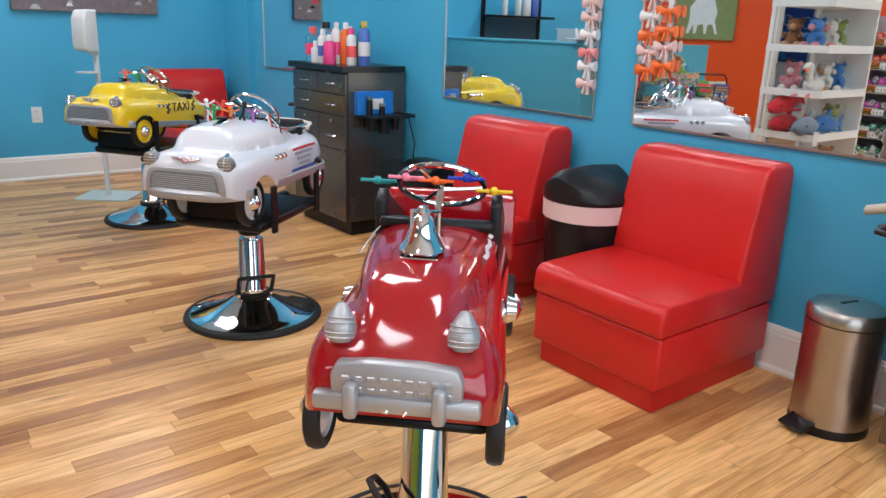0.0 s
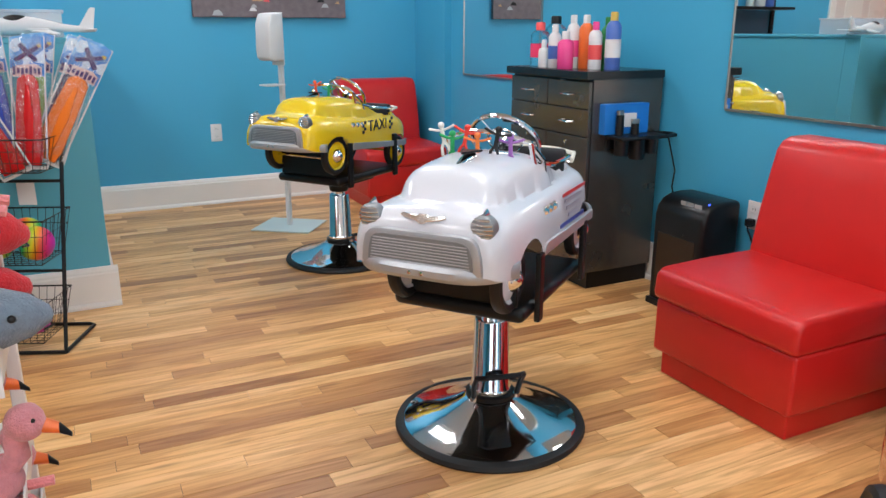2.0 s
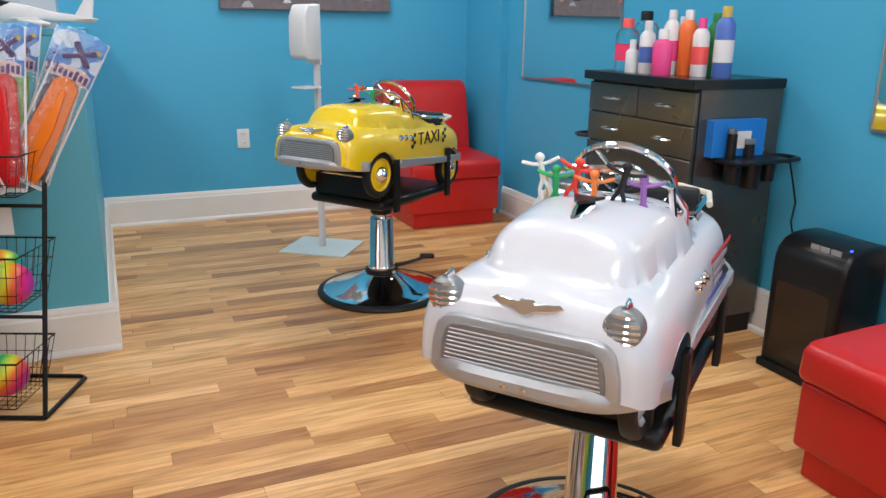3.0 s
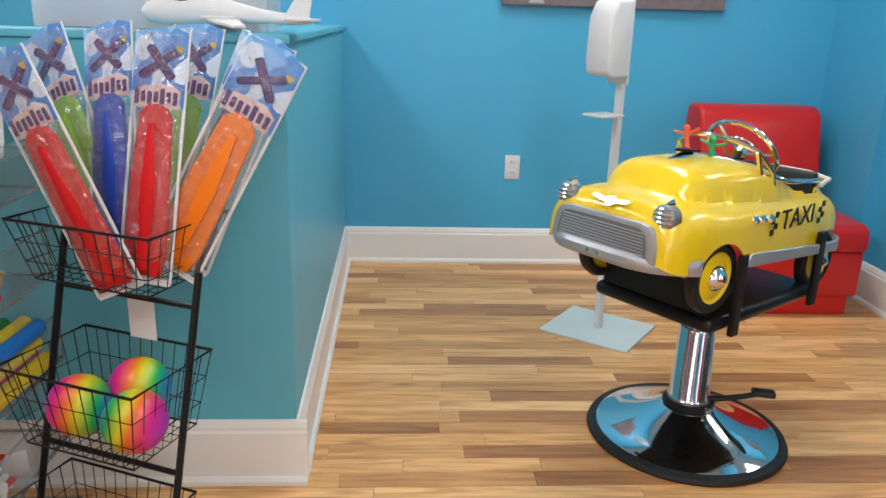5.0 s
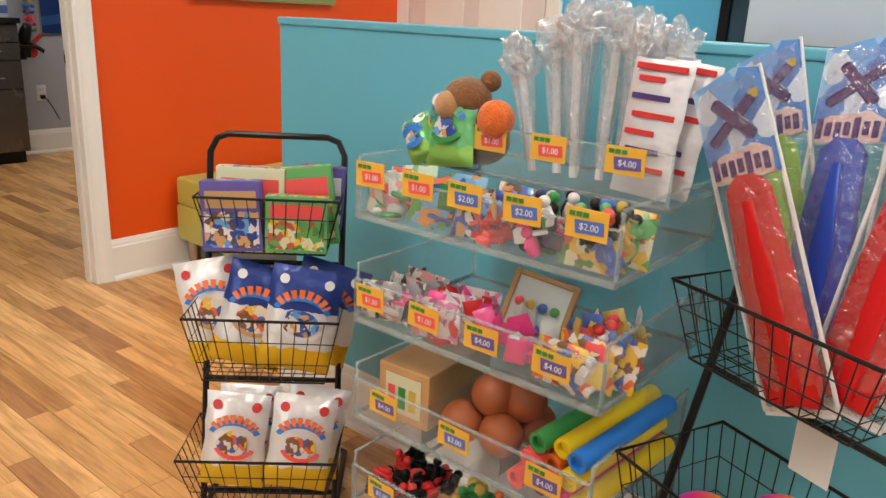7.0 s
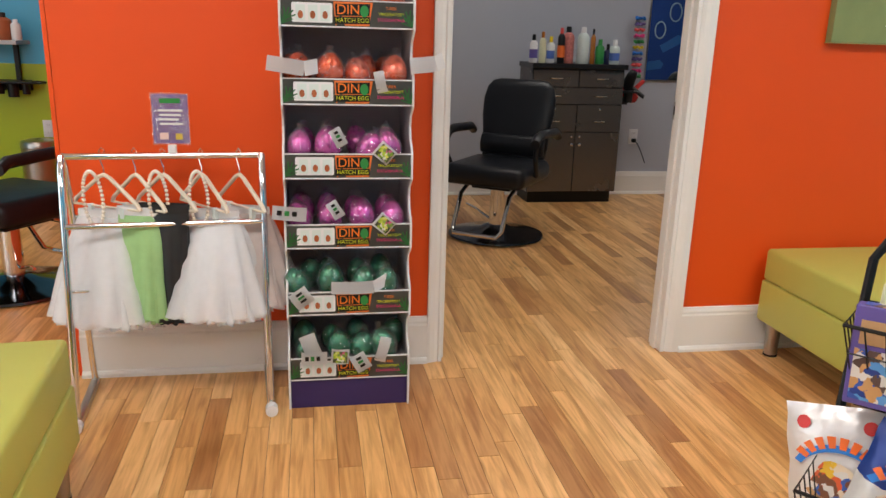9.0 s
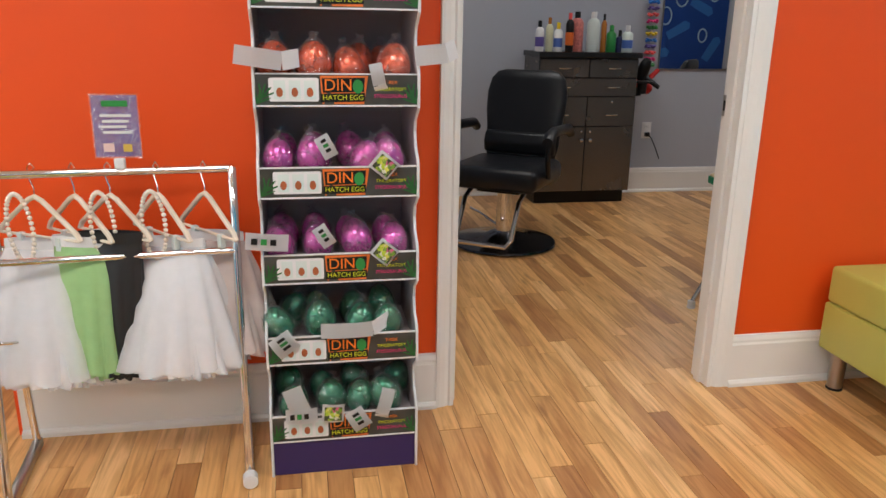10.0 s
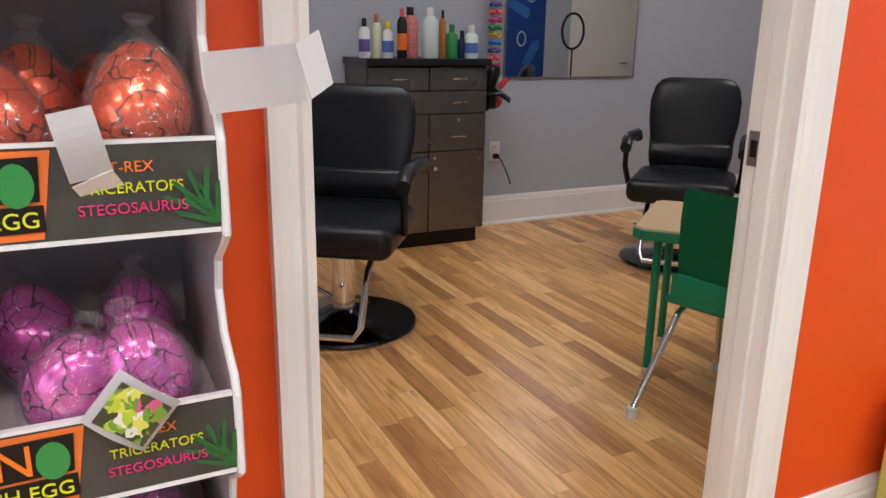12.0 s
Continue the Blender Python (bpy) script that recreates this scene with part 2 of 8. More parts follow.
# ---- building helpers ----
def part(name, bm, material, parent=None, label="", smooth=False, m=None):
    me = bpy.data.meshes.new(name)
    bm.normal_update()
    bm.to_mesh(me)
    bm.free()
    me.materials.append(M[material] if isinstance(material, str) else material)
    if smooth:
        me.polygons.foreach_set("use_smooth", [True] * len(me.polygons))
        if smooth != "all":
            me.set_sharp_from_angle(angle=radians(38))
    ob = new(name, me)
    if parent:
        ob.parent = parent
    if m is not None:
        ob.matrix_basis = m
    if label:
        ob["label"] = label
    return ob


def thing(name, label, category, m=None, group="", kind=""):
    ob = new(name)
    ob.empty_display_size = 0.1
    if m is not None:
        ob.matrix_basis = m
    return tagged(ob, label, category, group, kind)


def box(a, b, bevel=0.0, seg=2, bm=None, m=None):
    """A block from corner a to corner b, with rounded edges."""
    own = bmesh.new()
    bmesh.ops.create_cube(own, size=1)
    for v in own.verts:
        v.co = Vector([(a[i] + b[i]) / 2 + v.co[i] * abs(b[i] - a[i]) for i in range(3)])
    if bevel:
        bmesh.ops.bevel(own, geom=own.edges[:], offset=bevel, segments=seg, affect="EDGES", profile=0.5)
    return merge(bm, own, m)


def merge(bm, own, m=None):
    if m is not None:
        bmesh.ops.transform(own, matrix=m, verts=own.verts)
    if bm is None:
        return own
    me = bpy.data.meshes.new("tmp")
    own.to_mesh(me)
    own.free()
    bm.from_mesh(me)
    bpy.data.meshes.remove(me)
    return bm


def lathe(profile, seg=40, bm=None, m=None, close=False):
    """A turned body: (radius, height) from bottom to top round z."""
    own = bmesh.new()
    rings = []
    for r, z in profile:
        if r < 1e-5:
            rings.append([own.verts.new((0, 0, z))])
        else:
            rings.append([own.verts.new((r * math.cos(2 * math.pi * i / seg), r * math.sin(2 * math.pi * i / seg), z)) for i in range(seg)])
    for p, q in zip(rings, rings[1:]):
        for i in range(seg):
            j = (i + 1) % seg
            if len(p) == 1 and len(q) == 1:
                continue
            if len(p) == 1:
                own.faces.new((p[0], q[j], q[i]))
            elif len(q) == 1:
                own.faces.new((p[i], p[j], q[0]))
            else:
                own.faces.new((p[i], p[j], q[j], q[i]))
    return merge(bm, own, m)


def tube(points, r=0.006, seg=8, closed=False, bm=None, m=None, taper=None):
    """A round bar bent along the points."""
    own = bmesh.new()
    pts = [Vector(p) for p in points]
    n = len(pts)
    rings = []
    up = Vector((0, 0, 1))
    prev = None
    for i, p in enumerate(pts):
        d = (pts[(i + 1) % n] - pts[i - 1]) if closed else (pts[min(i + 1, n - 1)] - pts[max(i - 1, 0)])
        d.normalize()
        if prev is None:
            side = d.cross(up)
            if side.length < 0.05:
                side = d.cross(Vector((1, 0, 0)))
        else:
            side = prev - d * prev.dot(d)
        side.normalize()
        prev = side
        nrm = d.cross(side).normalized()
        rr = r if taper is None else r * taper[i]
        rings.append([own.verts.new(p + (side * math.cos(2 * math.pi * k / seg) + nrm * math.sin(2 * math.pi * k / seg)) * rr) for k in range(seg)])
    pairs = list(zip(rings, rings[1:])) + ([(rings[-1], rings[0])] if closed else [])
    for a, b in pairs:
        for k in range(seg):
            own.faces.new((a[k], a[(k + 1) % seg], b[(k + 1) % seg], b[k]))
    if not closed:
        own.faces.new(rings[0][::-1])
        own.faces.new(rings[-1])
    bmesh.ops.recalc_face_normals(own, faces=own.faces[:])
    return merge(bm, own, m)


def ring(r, z=0.0, n=28, a0=0.0, a1=360.0, sx=1.0):
    full = abs(a1 - a0) >= 359
    k = n if full else n + 1
    return [(r * sx * math.cos(radians(a0 + (a1 - a0) * i / n)), r * math.sin(radians(a0 + (a1 - a0) * i / n)), z) for i in range(k)]


def prism(outline, a, b, axis="x", bevel=0.0, seg=2, bm=None, m=None):
    """An outline of (u, v) drawn out along an axis from a to b."""
    own = bmesh.new()
    put = {"x": lambda u, v, w: (w, u, v), "y": lambda u, v, w: (u, w, v), "z": lambda u, v, w: (u, v, w)}[axis]
    lo = [own.verts.new(put(u, v, a)) for u, v in outline]
    hi = [own.verts.new(put(u, v, b)) for u, v in outline]
    k = len(outline)
    own.faces.new(lo[::-1])
    own.faces.new(hi)
    for i in range(k):
        own.faces.new((lo[i], lo[(i + 1) % k], hi[(i + 1) % k], hi[i]))
    bmesh.ops.recalc_face_normals(own, faces=own.faces[:])
    if bevel:
        bmesh.ops.bevel(own, geom=[e for e in own.edges if e.calc_face_angle(0) > 0.5], offset=bevel, segments=seg, affect="EDGES", profile=0.5)
    return merge(bm, own, m)


def loft(sections, close_ends=True, bm=None, m=None):
    """A skin through closed rings with the same number of points."""
    own = bmesh.new()
    rings = [[own.verts.new(p) for p in s] for s in sections]
    k = len(rings[0])
    for a, b in zip(rings, rings[1:]):
        for i in range(k):
            own.faces.new((a[i], a[(i + 1) % k], b[(i + 1) % k], b[i]))
    if close_ends:
        own.faces.new(rings[0][::-1])
        own.faces.new(rings[-1])
    bmesh.ops.recalc_face_normals(own, faces=own.faces[:])
    return merge(bm, own, m)


def ball(c, r, bm=None, sub=2, sq=(1, 1, 1), m=None):
    own = bmesh.new()
    bmesh.ops.create_icosphere(own, subdivisions=sub, radius=1)
    for v in own.verts:
        v.co = Vector((c[0] + v.co.x * r * sq[0], c[1] + v.co.y * r * sq[1], c[2] + v.co.z * r * sq[2]))
    return merge(bm, own, m)


def lettering(name, text, size, material, parent, m, depth=0.0006, label=""):
    cu = bpy.data.curves.new(name, "FONT")
    cu.body, cu.size, cu.extrude, cu.align_x, cu.align_y = text, size, depth, "CENTER", "CENTER"
    tmp = new(name + "_curve", cu)
    me = bpy.data.meshes.new_from_object(tmp.evaluated_get(bpy.context.evaluated_depsgraph_get()))
    bpy.data.objects.remove(tmp)
    bpy.data.curves.remove(cu)
    me.materials.clear()
    me.materials.append(M[material] if isinstance(material, str) else material)
    ob = new(name, me)
    ob.parent = parent
    ob.matrix_basis = m
    if label:
        ob["label"] = label
    return ob


def wall(name, a, b, material, label):
    ob = part(name, box(a, b), material)
    return tagged(ob, label, "wall", kind="structure")


# ---- the large structure ----
EX, NY, WX, SY = 4.15, 7.105, -1.29, -1.5
GX = -4.315
wall("wall_east", (EX, SY - 0.15, 0), (EX + 0.15, NY + 0.15, CEIL), "blue", "bright blue painted wall with mirrors behind the red seats")
wall("wall_north", (WX - 0.11, NY, 0), (EX, NY + 0.15, CEIL), "blue", "bright blue painted wall behind the yellow taxi chair")
wall("wall_corner_pier", (4.10, 6.62, 0), (EX, NY, CEIL), "blue", "shallow blue painted pier in the room corner")
DY0, DY1, DH = 4.412, 5.272, 2.05
for i, (y0, y1, z0) in enumerate(((3.17, DY0 - 0.02, 0), (DY1 + 0.02, NY, 0), (DY0 - 0.02, DY1 + 0.02, DH + 0.02))):
    wall("wall_west_%d" % (i + 1), (WX - 0.072, y0, z0), (WX, y1, CEIL), "orange", "bright orange painted wall with a white doorway")
    wall("wall_west_back_%d" % (i + 1), (WX - 0.088, y0, z0), (WX - 0.074, y1, CEIL), "grey", "grey painted back of the doorway wall")
wall("wall_partition", (GX, 3.17, 0), (WX - 0.090, 3.29, CEIL), "grey", "grey painted partition between the two side rooms")
wall("wall_grey_west", (GX - 0.12, 3.17, 0), (GX, 10.2, CEIL), "grey", "grey painted wall of the side room")
wall("wall_grey_north", (GX, 10.08, 0), (WX - 0.11, 10.2, CEIL), "grey", "grey painted end wall of the side room")
wall("wall_grey_east", (WX - 0.125, NY + 0.151, 0), (WX - 0.005, 10.08, CEIL), "grey", "grey painted side wall beyond the doorway")
wall("wall_lime_lower", (GX - 0.12, SY - 0.15, 0), (GX, 3.17, 0.905), "lime", "lime green lower wall of the wash room")
wall("wall_lime_upper", (GX - 0.12, SY - 0.15, 0.905), (GX, 3.17, CEIL), "blue", "blue upper wall above the lime green part")
wall("wall_partition_south", (GX, 3.155, 0), (WX, 3.168, CEIL), "orange", "orange painted end of the partition")
# shop front with a wide window
wall("wall_south_low", (GX, SY - 0.15, 0), (EX, SY, 0.35), "blue", "blue painted wall under the shop window")
wall("wall_south_high", (GX, SY - 0.15, 2.5), (EX, SY, CEIL), "blue", "blue painted wall over the shop window")
wall("wall_south_left", (GX, SY - 0.15, 0.35), (-1.1, SY, 2.5), "blue", "blue painted wall beside the shop window")
wall("wall_south_right", (3.85, SY - 0.15, 0.35), (EX, SY, 2.5), "blue", "blue painted wall beside the shop window")
ceil = tagged(part("ceiling", box((GX - 0.12, SY - 0.15, CEIL), (EX + 0.15, 10.2, CEIL + 0.12)), "ceiling"), "plain white ceiling", "ceiling", kind="structure")
floor = tagged(part("floor", box((GX - 0.12, SY - 0.15, -0.15), (EX + 0.15, 10.2, -0.004)), "underlay"), "honey oak laminate plank floor", "floor", kind="structure")
ground = tagged(part("ground", box((-60, -80, -0.35), (60, SY - 0.2, -0.16)), surface("asphalt", (0.05, 0.05, 0.05), 0.9, bump=0.2)), "dark asphalt outside the shop window", "ground", kind="structure")

# window of the shop front
win = thing("window_1", "wide shop window with white frame", "window", kind="structure")
for x0, x1 in ((-1.1, -1.04), (0.55, 0.61), (2.2, 2.26), (3.79, 3.85)):
    part("window_frame", box((x0, SY - 0.1, 0.35), (x1, SY - 0.03, 2.5), 0.004), "trim", win)
for z0 in (0.35, 2.44):
    part("window_frame", box((-1.04, SY - 0.098, z0), (3.79, SY - 0.032, z0 + 0.06), 0.004), "trim", win)

# ceiling light panels
for i, (px, py) in enumerate(PANELS):
    lp = thing("ceiling_light", "flat white ceiling light panel", "ceiling light", pose(px, py, CEIL), group="ceiling lights")
    part("diffuser", box((-0.28, -0.58, -0.022), (0.28, 0.58, -0.012)), "glow", lp)
    for s in (-1, 1):
        part("frame", box((s * 0.28, -0.6, -0.025), (s * 0.3, 0.6, 0.0)), "trim", lp)
        part("frame", box((-0.28, s * 0.58, -0.025), (0.28, s * 0.6, 0.0)), "trim", lp)


def skirting(i, a, b, axis, face, side):
    """A tall baseboard with a moulded top and a shoe strip along x or y on the wall face."""
    prof = [(0, 0), (0.028, 0), (0.028, 0.012), (0.022, 0.020), (0.016, 0.022), (0.016, 0.145), (0.012, 0.152), (0.012, 0.160), (0.006, 0.176), (0, 0.178)]
    pr = [(face + side * u, v) for u, v in prof]
    if axis == "y":
        bm = prism(pr, a, b, "y")
    else:
        bm = prism(pr, a, b, "x")
    return tagged(part("baseboard_%d" % i, bm, "trim"), "tall white moulded baseboard", "baseboard", kind="structure")


PX0, PX1, PY0 = -0.005, 1.80, 5.235
skirting(1, PX1 + 0.0, 4.10, "x", NY, -1)
skirting(2, SY, 6.62, "y", EX, -1)
skirting(3, 6.62, NY - 0.03, "y", 4.10, -1)
skirting(4, 3.17, DY0 - 0.056, "y", WX, 1)
skirting(5, DY1 + 0.072, NY, "y", WX, 1)
skirting(6, PX0, PX1 + 0.028, "x", PY0, -1)
skirting(7, PY0, NY - 0.03, "y", PX1, 1)
skirting(8, 3.29, 10.08, "y", GX, 1)
skirting(9, -0.2, PX0 - 0.0, "x", NY, -1)
skirting(10, GX + 0.03, WX - 0.13, "x", 10.08, -1)

# half wall round the reception
pony = thing("half_wall", "waist-high light blue half wall round the reception", "half wall", kind="structure")
M["pony"] = surface("half_wall_paint", (0.115, 0.44, 0.575), 0.42, var=0.05, scale=1.5, bump=0.08, bscale=260)
part("front", box((PX0, PY0, 0), (PX1, PY0 + 0.11, 1.105), 0.003), "pony", pony)
part("side", box((PX1 - 0.11, PY0 + 0.11, 0), (PX1, NY, 1.105), 0.003), "pony", pony)
part("cap", box((PX0 - 0.004, PY0 - 0.006, 1.105), (PX1 + 0.012, PY0 + 0.125, 1.125), 0.004), "pony", pony)
part("cap", box((PX1 - 0.40, PY0 + 0.125, 1.105), (PX1 + 0.012, NY, 1.125), 0.004), "pony", pony)

# doorway casing and jambs
cas = thing("door_1", "white moulded casing of the open doorway", "door frame", kind="structure")
for s, y in ((-1, DY0), (1, DY1)):
    y1 = y + s * (0.056 if s < 0 else 0.072)
    pr = [(WX, y), (WX + 0.012, y), (WX + 0.014, y + s * 0.012), (WX + 0.010, y + s * 0.018), (WX + 0.016, y + s * 0.030), (WX + 0.020, y + s * 0.046), (WX + 0.020, y1), (WX, y1)]
    part("casing", prism(pr, 0, DH + 0.075, "z"), "trim", cas)
    part("jamb", box((WX - 0.090, y, 0), (WX - 0.001, y + s * 0.019, DH), 0.002), "trim", cas)
    part("stop", box((WX - 0.058, y - s * 0.011, 0), (WX - 0.022, y, DH), 0.002), "trim", cas)
    part("casing", box((WX - 0.104, y + s * 0.006, 0), (WX - 0.0905, y1, DH + 0.075), 0.003), "trim", cas)
part("casing", box((WX, DY0, DH), (WX + 0.018, DY1, DH + 0.075), 0.003), "trim", cas)
part("jamb", box((WX - 0.090, DY0, DH - 0.019), (WX - 0.001, DY1, DH), 0.002), "trim", cas)
strike = part("strike_plate", box((WX - 0.0885, DY1 - 0.0025, 0.885), (WX - 0.062, DY1, 0.95), 0.0008), "steel", cas, "small steel strike plate")
part("latch_hole", box((WX - 0.082, DY1 - 0.0035, 0.902), (WX - 0.068, DY1 - 0.0026, 0.933)), "black", cas)

# ---- salon seats ----
def salon_seat(m, label):
    """Seat faces +x locally, 0.56 wide, its back at x = 0."""
    t = thing("slipper_chair", label, "chair", m, group="red waiting chairs")
    part("plinth", box((0.03, -0.262, 0), (0.655, 0.262, 0.085), 0.006), "red_vinyl", t)
    part("base", box((0.02, -0.285, 0.085), (0.68, 0.285, 0.275), 0.014, 3), "red_vinyl", t, smooth=True)
    cush = prism([(0.20, 0.275), (0.69, 0.275), (0.695, 0.30), (0.69, 0.365), (0.66, 0.385), (0.45, 0.392), (0.20, 0.392)], -0.29, 0.29, "y", 0.018, 3)
    part("seat", cush, "red_vinyl", t, smooth=True)
    out = [(0.0, 0.275), (0.26, 0.275), (0.262, 0.40), (0.235, 0.55), (0.205, 0.68), (0.185, 0.755), (0.16, 0.785), (0.125, 0.795), (0.04, 0.795), (0.015, 0.785), (0.0, 0.76)]
    part("backrest", prism(out, -0.287, 0.287, "y", 0.02, 3), "red_vinyl", t, smooth=True)
    seam = tube([(0.228, -0.268, 0.56), (0.19, -0.268, 0.735), (0.15, -0.266, 0.772)], 0.0025, 6)
    part("piping", seam, "red_vinyl", t)
    return t


seat_a = salon_seat(pose(4.125, 2.325, 0, 0, 0, 180), "red vinyl salon seat beside the black laundry bin")
seat_b = salon_seat(pose(4.125, 3.385, 0, 0, 0, 180), "red vinyl salon seat beside the black floor vacuum")
seat_c = salon_seat(pose(3.715, 7.075, 0, 0, 0, -90) @ Matrix.Diagonal((1, 1, 1.035, 1)), "red vinyl salon seat in the corner behind the taxi chair")


# ---- pedal car chairs ----
def hydraulic_base(t, z_top, lever_angle, pedal=False):
    part("base_disc", lathe([(0.0, 0.003), (0.262, 0.003), (0.269, 0.012), (0.266, 0.02), (0.256, 0.026), (0.205, 0.036), (0.15, 0.056), (0.105, 0.078), (0.082, 0.092), (0.070, 0.098), (0.0, 0.098)], 64), "chrome", t, "polished chrome dished base", smooth=True)
    part("rim", lathe([(0.262, 0.0), (0.284, 0.0), (0.288, 0.008), (0.284, 0.018), (0.275, 0.023), (0.262, 0.024)], 64), "rubber", t, "black rubber rim", smooth=True)
    part("collar_ring", lathe([(0.066, 0.098), (0.074, 0.099), (0.074, 0.112), (0.064, 0.116), (0.060, 0.112)], 40), "black", t, smooth=True)
    part("column", lathe([(0.0, 0.10), (0.062, 0.10), (0.062, 0.125), (0.058, 0.13), (0.050, z_top - 0.035), (0.047, z_top - 0.03), (0.0, z_top - 0.03)], 40), "chrome", t, smooth=True)
    part("piston", lathe([(0.0, z_top - 0.03), (0.030, z_top - 0.03), (0.030, z_top), (0.0, z_top)], 28), "chrome", t, smooth=True)
    part("collar", lathe([(0.0, z_top - 0.012), (0.046, z_top - 0.012), (0.05, z_top), (0.05, z_top + 0.012), (0.036, z_top + 0.018), (0.036, z_top + 0.045), (0.0, z_top + 0.045)], 32), "black", t, smooth=True)
    R = pose(0, 0, 0, 0, 0, lever_angle)
    if pedal:
        part("pump_lever", tube([(0.03, 0.0, 0.118), (0.09, 0.0, 0.125), (0.15, 0.0, 0.142), (0.20, 0.0, 0.160)], 0.0085, 8, m=R), "black", t, "bent steel pump lever", smooth=True)
        part("pedal_pad", box((0.17, -0.018, 0.152), (0.235, 0.018, 0.170), 0.007, 3, m=R), "rubber", t, "black rubber pedal pad", smooth=True)
    else:
        part("pump_lever", tube([(0.05, 0.066, 0.115), (0.07, 0.070, 0.165), (0.095, 0.070, 0.198), (0.115, 0.05, 0.205), (0.118, 0.0, 0.206), (0.115, -0.05, 0.205), (0.095, -0.070, 0.198), (0.07, -0.070, 0.165), (0.05, -0.066, 0.115)], 0.0085, 8, m=R), "black", t, "bent steel pump lever", smooth=True)
    for s in (-1, 1):
        part("bolt", lathe([(0, 0), (0.010, 0), (0.010, 0.012), (0, 0.014)], 12, m=R @ pose(0.05, s * 0.066, 0.105)), "chrome", t)


def car_body(stations, thick=0.006):
    bm = bmesh.new()
    rows = [[bm.verts.new(p) for p in s] for s in stations]
    for a, b in zip(rows, rows[1:]):
        for i in range(len(a) - 1):
            bm.faces.new((a[i], a[i + 1], b[i + 1], b[i]))
    for r in (rows[0], rows[-1]):
        bm.faces.new(r)
    bmesh.ops.recalc_face_normals(bm, faces=bm.faces[:])
    return bm


def shell_section(x, hw, zb, zs, wh, zh, n=72, p=3.2, cav=None, arches=()):
    """One cross section of a pedal car shell: flanks and shoulders, with the bonnet or tail swelling out of the middle."""
    pts = []
    for i in range(n + 1):
        a = math.pi * i / n
        c, s = math.cos(a), math.sin(a)
        y = -hw * math.copysign(abs(c) ** (2 / p) if abs(c) > 0.6 else abs(c) * 0.6 ** (2 / p - 1), c)
        z = zb + (zs - zb) * max(0.0, 1 - (abs(y) / hw) ** p) ** (1 / p)
        u = min(1.0, abs(y) / wh)
        swell = zs - 0.022 + (zh - zs + 0.022) * (1 - u ** 3.1) ** (1 / 3.1)
        z = 0.5 * (z + swell + math.sqrt((z - swell) ** 2 + 0.010 ** 2)) if u < 1 else z + 0.0012 * max(0, 1 - (abs(y) - wh) / 0.02)
        for ax, az, ar in arches:
            if abs(x - ax) < ar and abs(y) > hw * 0.72:
                z = max(z, az + math.sqrt(ar * ar - (x - ax) ** 2))
        if cav and abs(y) < cav[0]:
            z = min(z, cav[1])
        pts.append((x, y, z))
    return pts


def along(table, x, soft=0.022):
    """Values of a table at x, eased over a short stretch so that no kink shows."""
    def at(u):
        u = min(max(u, table[0][0]), table[-1][0])
        for (x0, *a), (x1, *b) in zip(table, table[1:]):
            if u <= x1:
                f = (u - x0) / (x1 - x0)
                return [p + (q - p) * f for p, q in zip(a, b)]
    k = min(soft, x - table[0][0], table[-1][0] - x)
    rows = [at(x + k * d / 4) for d in range(-4, 5)]
    return [sum(c) / 9 for c in zip(*rows)]


def wheel(t, x, y, z, r, side, colour):
    w = part("wheel", lathe([(0.0, -0.004), (0.03, -0.010), (r * 0.62, -0.006), (r * 0.70, -0.012), (r * 0.72, 0.012), (r * 0.62, 0.006), (0.03, 0.016), (0.0, 0.018)], 32, m=pose(0, 0, 0, -90 * side, 0, 0)), colour, t, smooth=True, m=pose(x, y, z))
    part("tyre", lathe([(r * 0.71, -0.013), (r * 0.86, -0.017), (r * 0.96, -0.013), (r, 0.0), (r * 0.96, 0.013), (r * 0.86, 0.017), (r * 0.71, 0.013)], 36, m=pose(0, 0, 0, -90 * side, 0, 0)), "rubber", w, smooth=True)
    part("hubcap", lathe([(0.034, 0.010), (0.032, 0.020), (0.020, 0.032), (0.008, 0.040), (0.0, 0.041)], 24, m=pose(0, 0, 0, -90 * side, 0, 0)), "chrome", w, "domed chrome hubcap", smooth=True)
    return w


def headlight(t, x, y, z, r, m_bezel="chrome", base=None):
    R = pose(x, y, z, 0, 90, 0)
    h = part("headlight", lathe([(0.0, -0.02), (r, -0.02), (r, 0.004), (r * 0.92, 0.008), (r * 0.55, 0.013), (0.0, 0.015)], 28, m=R), "grille_dark" if m_bezel == "chrome" else m_bezel, t, smooth=True, m=base)
    for k in (-2, -1, 0, 1, 2):
        zz = k * r * 0.33
        w = math.sqrt(max(0.0, (r * 0.92) ** 2 - zz * zz))
        part("rib", tube([(x + 0.005 + 0.0105 * (1 - (s * w / r) ** 2 - (zz / r) ** 2), y + s * w, z + zz) for s in (-0.95, -0.5, 0, 0.5, 0.95)], 0.0028, 6), m_bezel, h, smooth=True)
    part("crest", loft([[(x - 0.02 + 0.02 * k, y + math.cos(a) * r * 0.22 * (1 - 0.4 * k), z + r * 0.95 + abs(math.sin(a)) * 0.014 * (1 - 0.5 * k)) for a in [i * math.pi / 6 for i in range(12)]] for k in (0, 1)]), m_bezel, h, smooth=True)
    return h


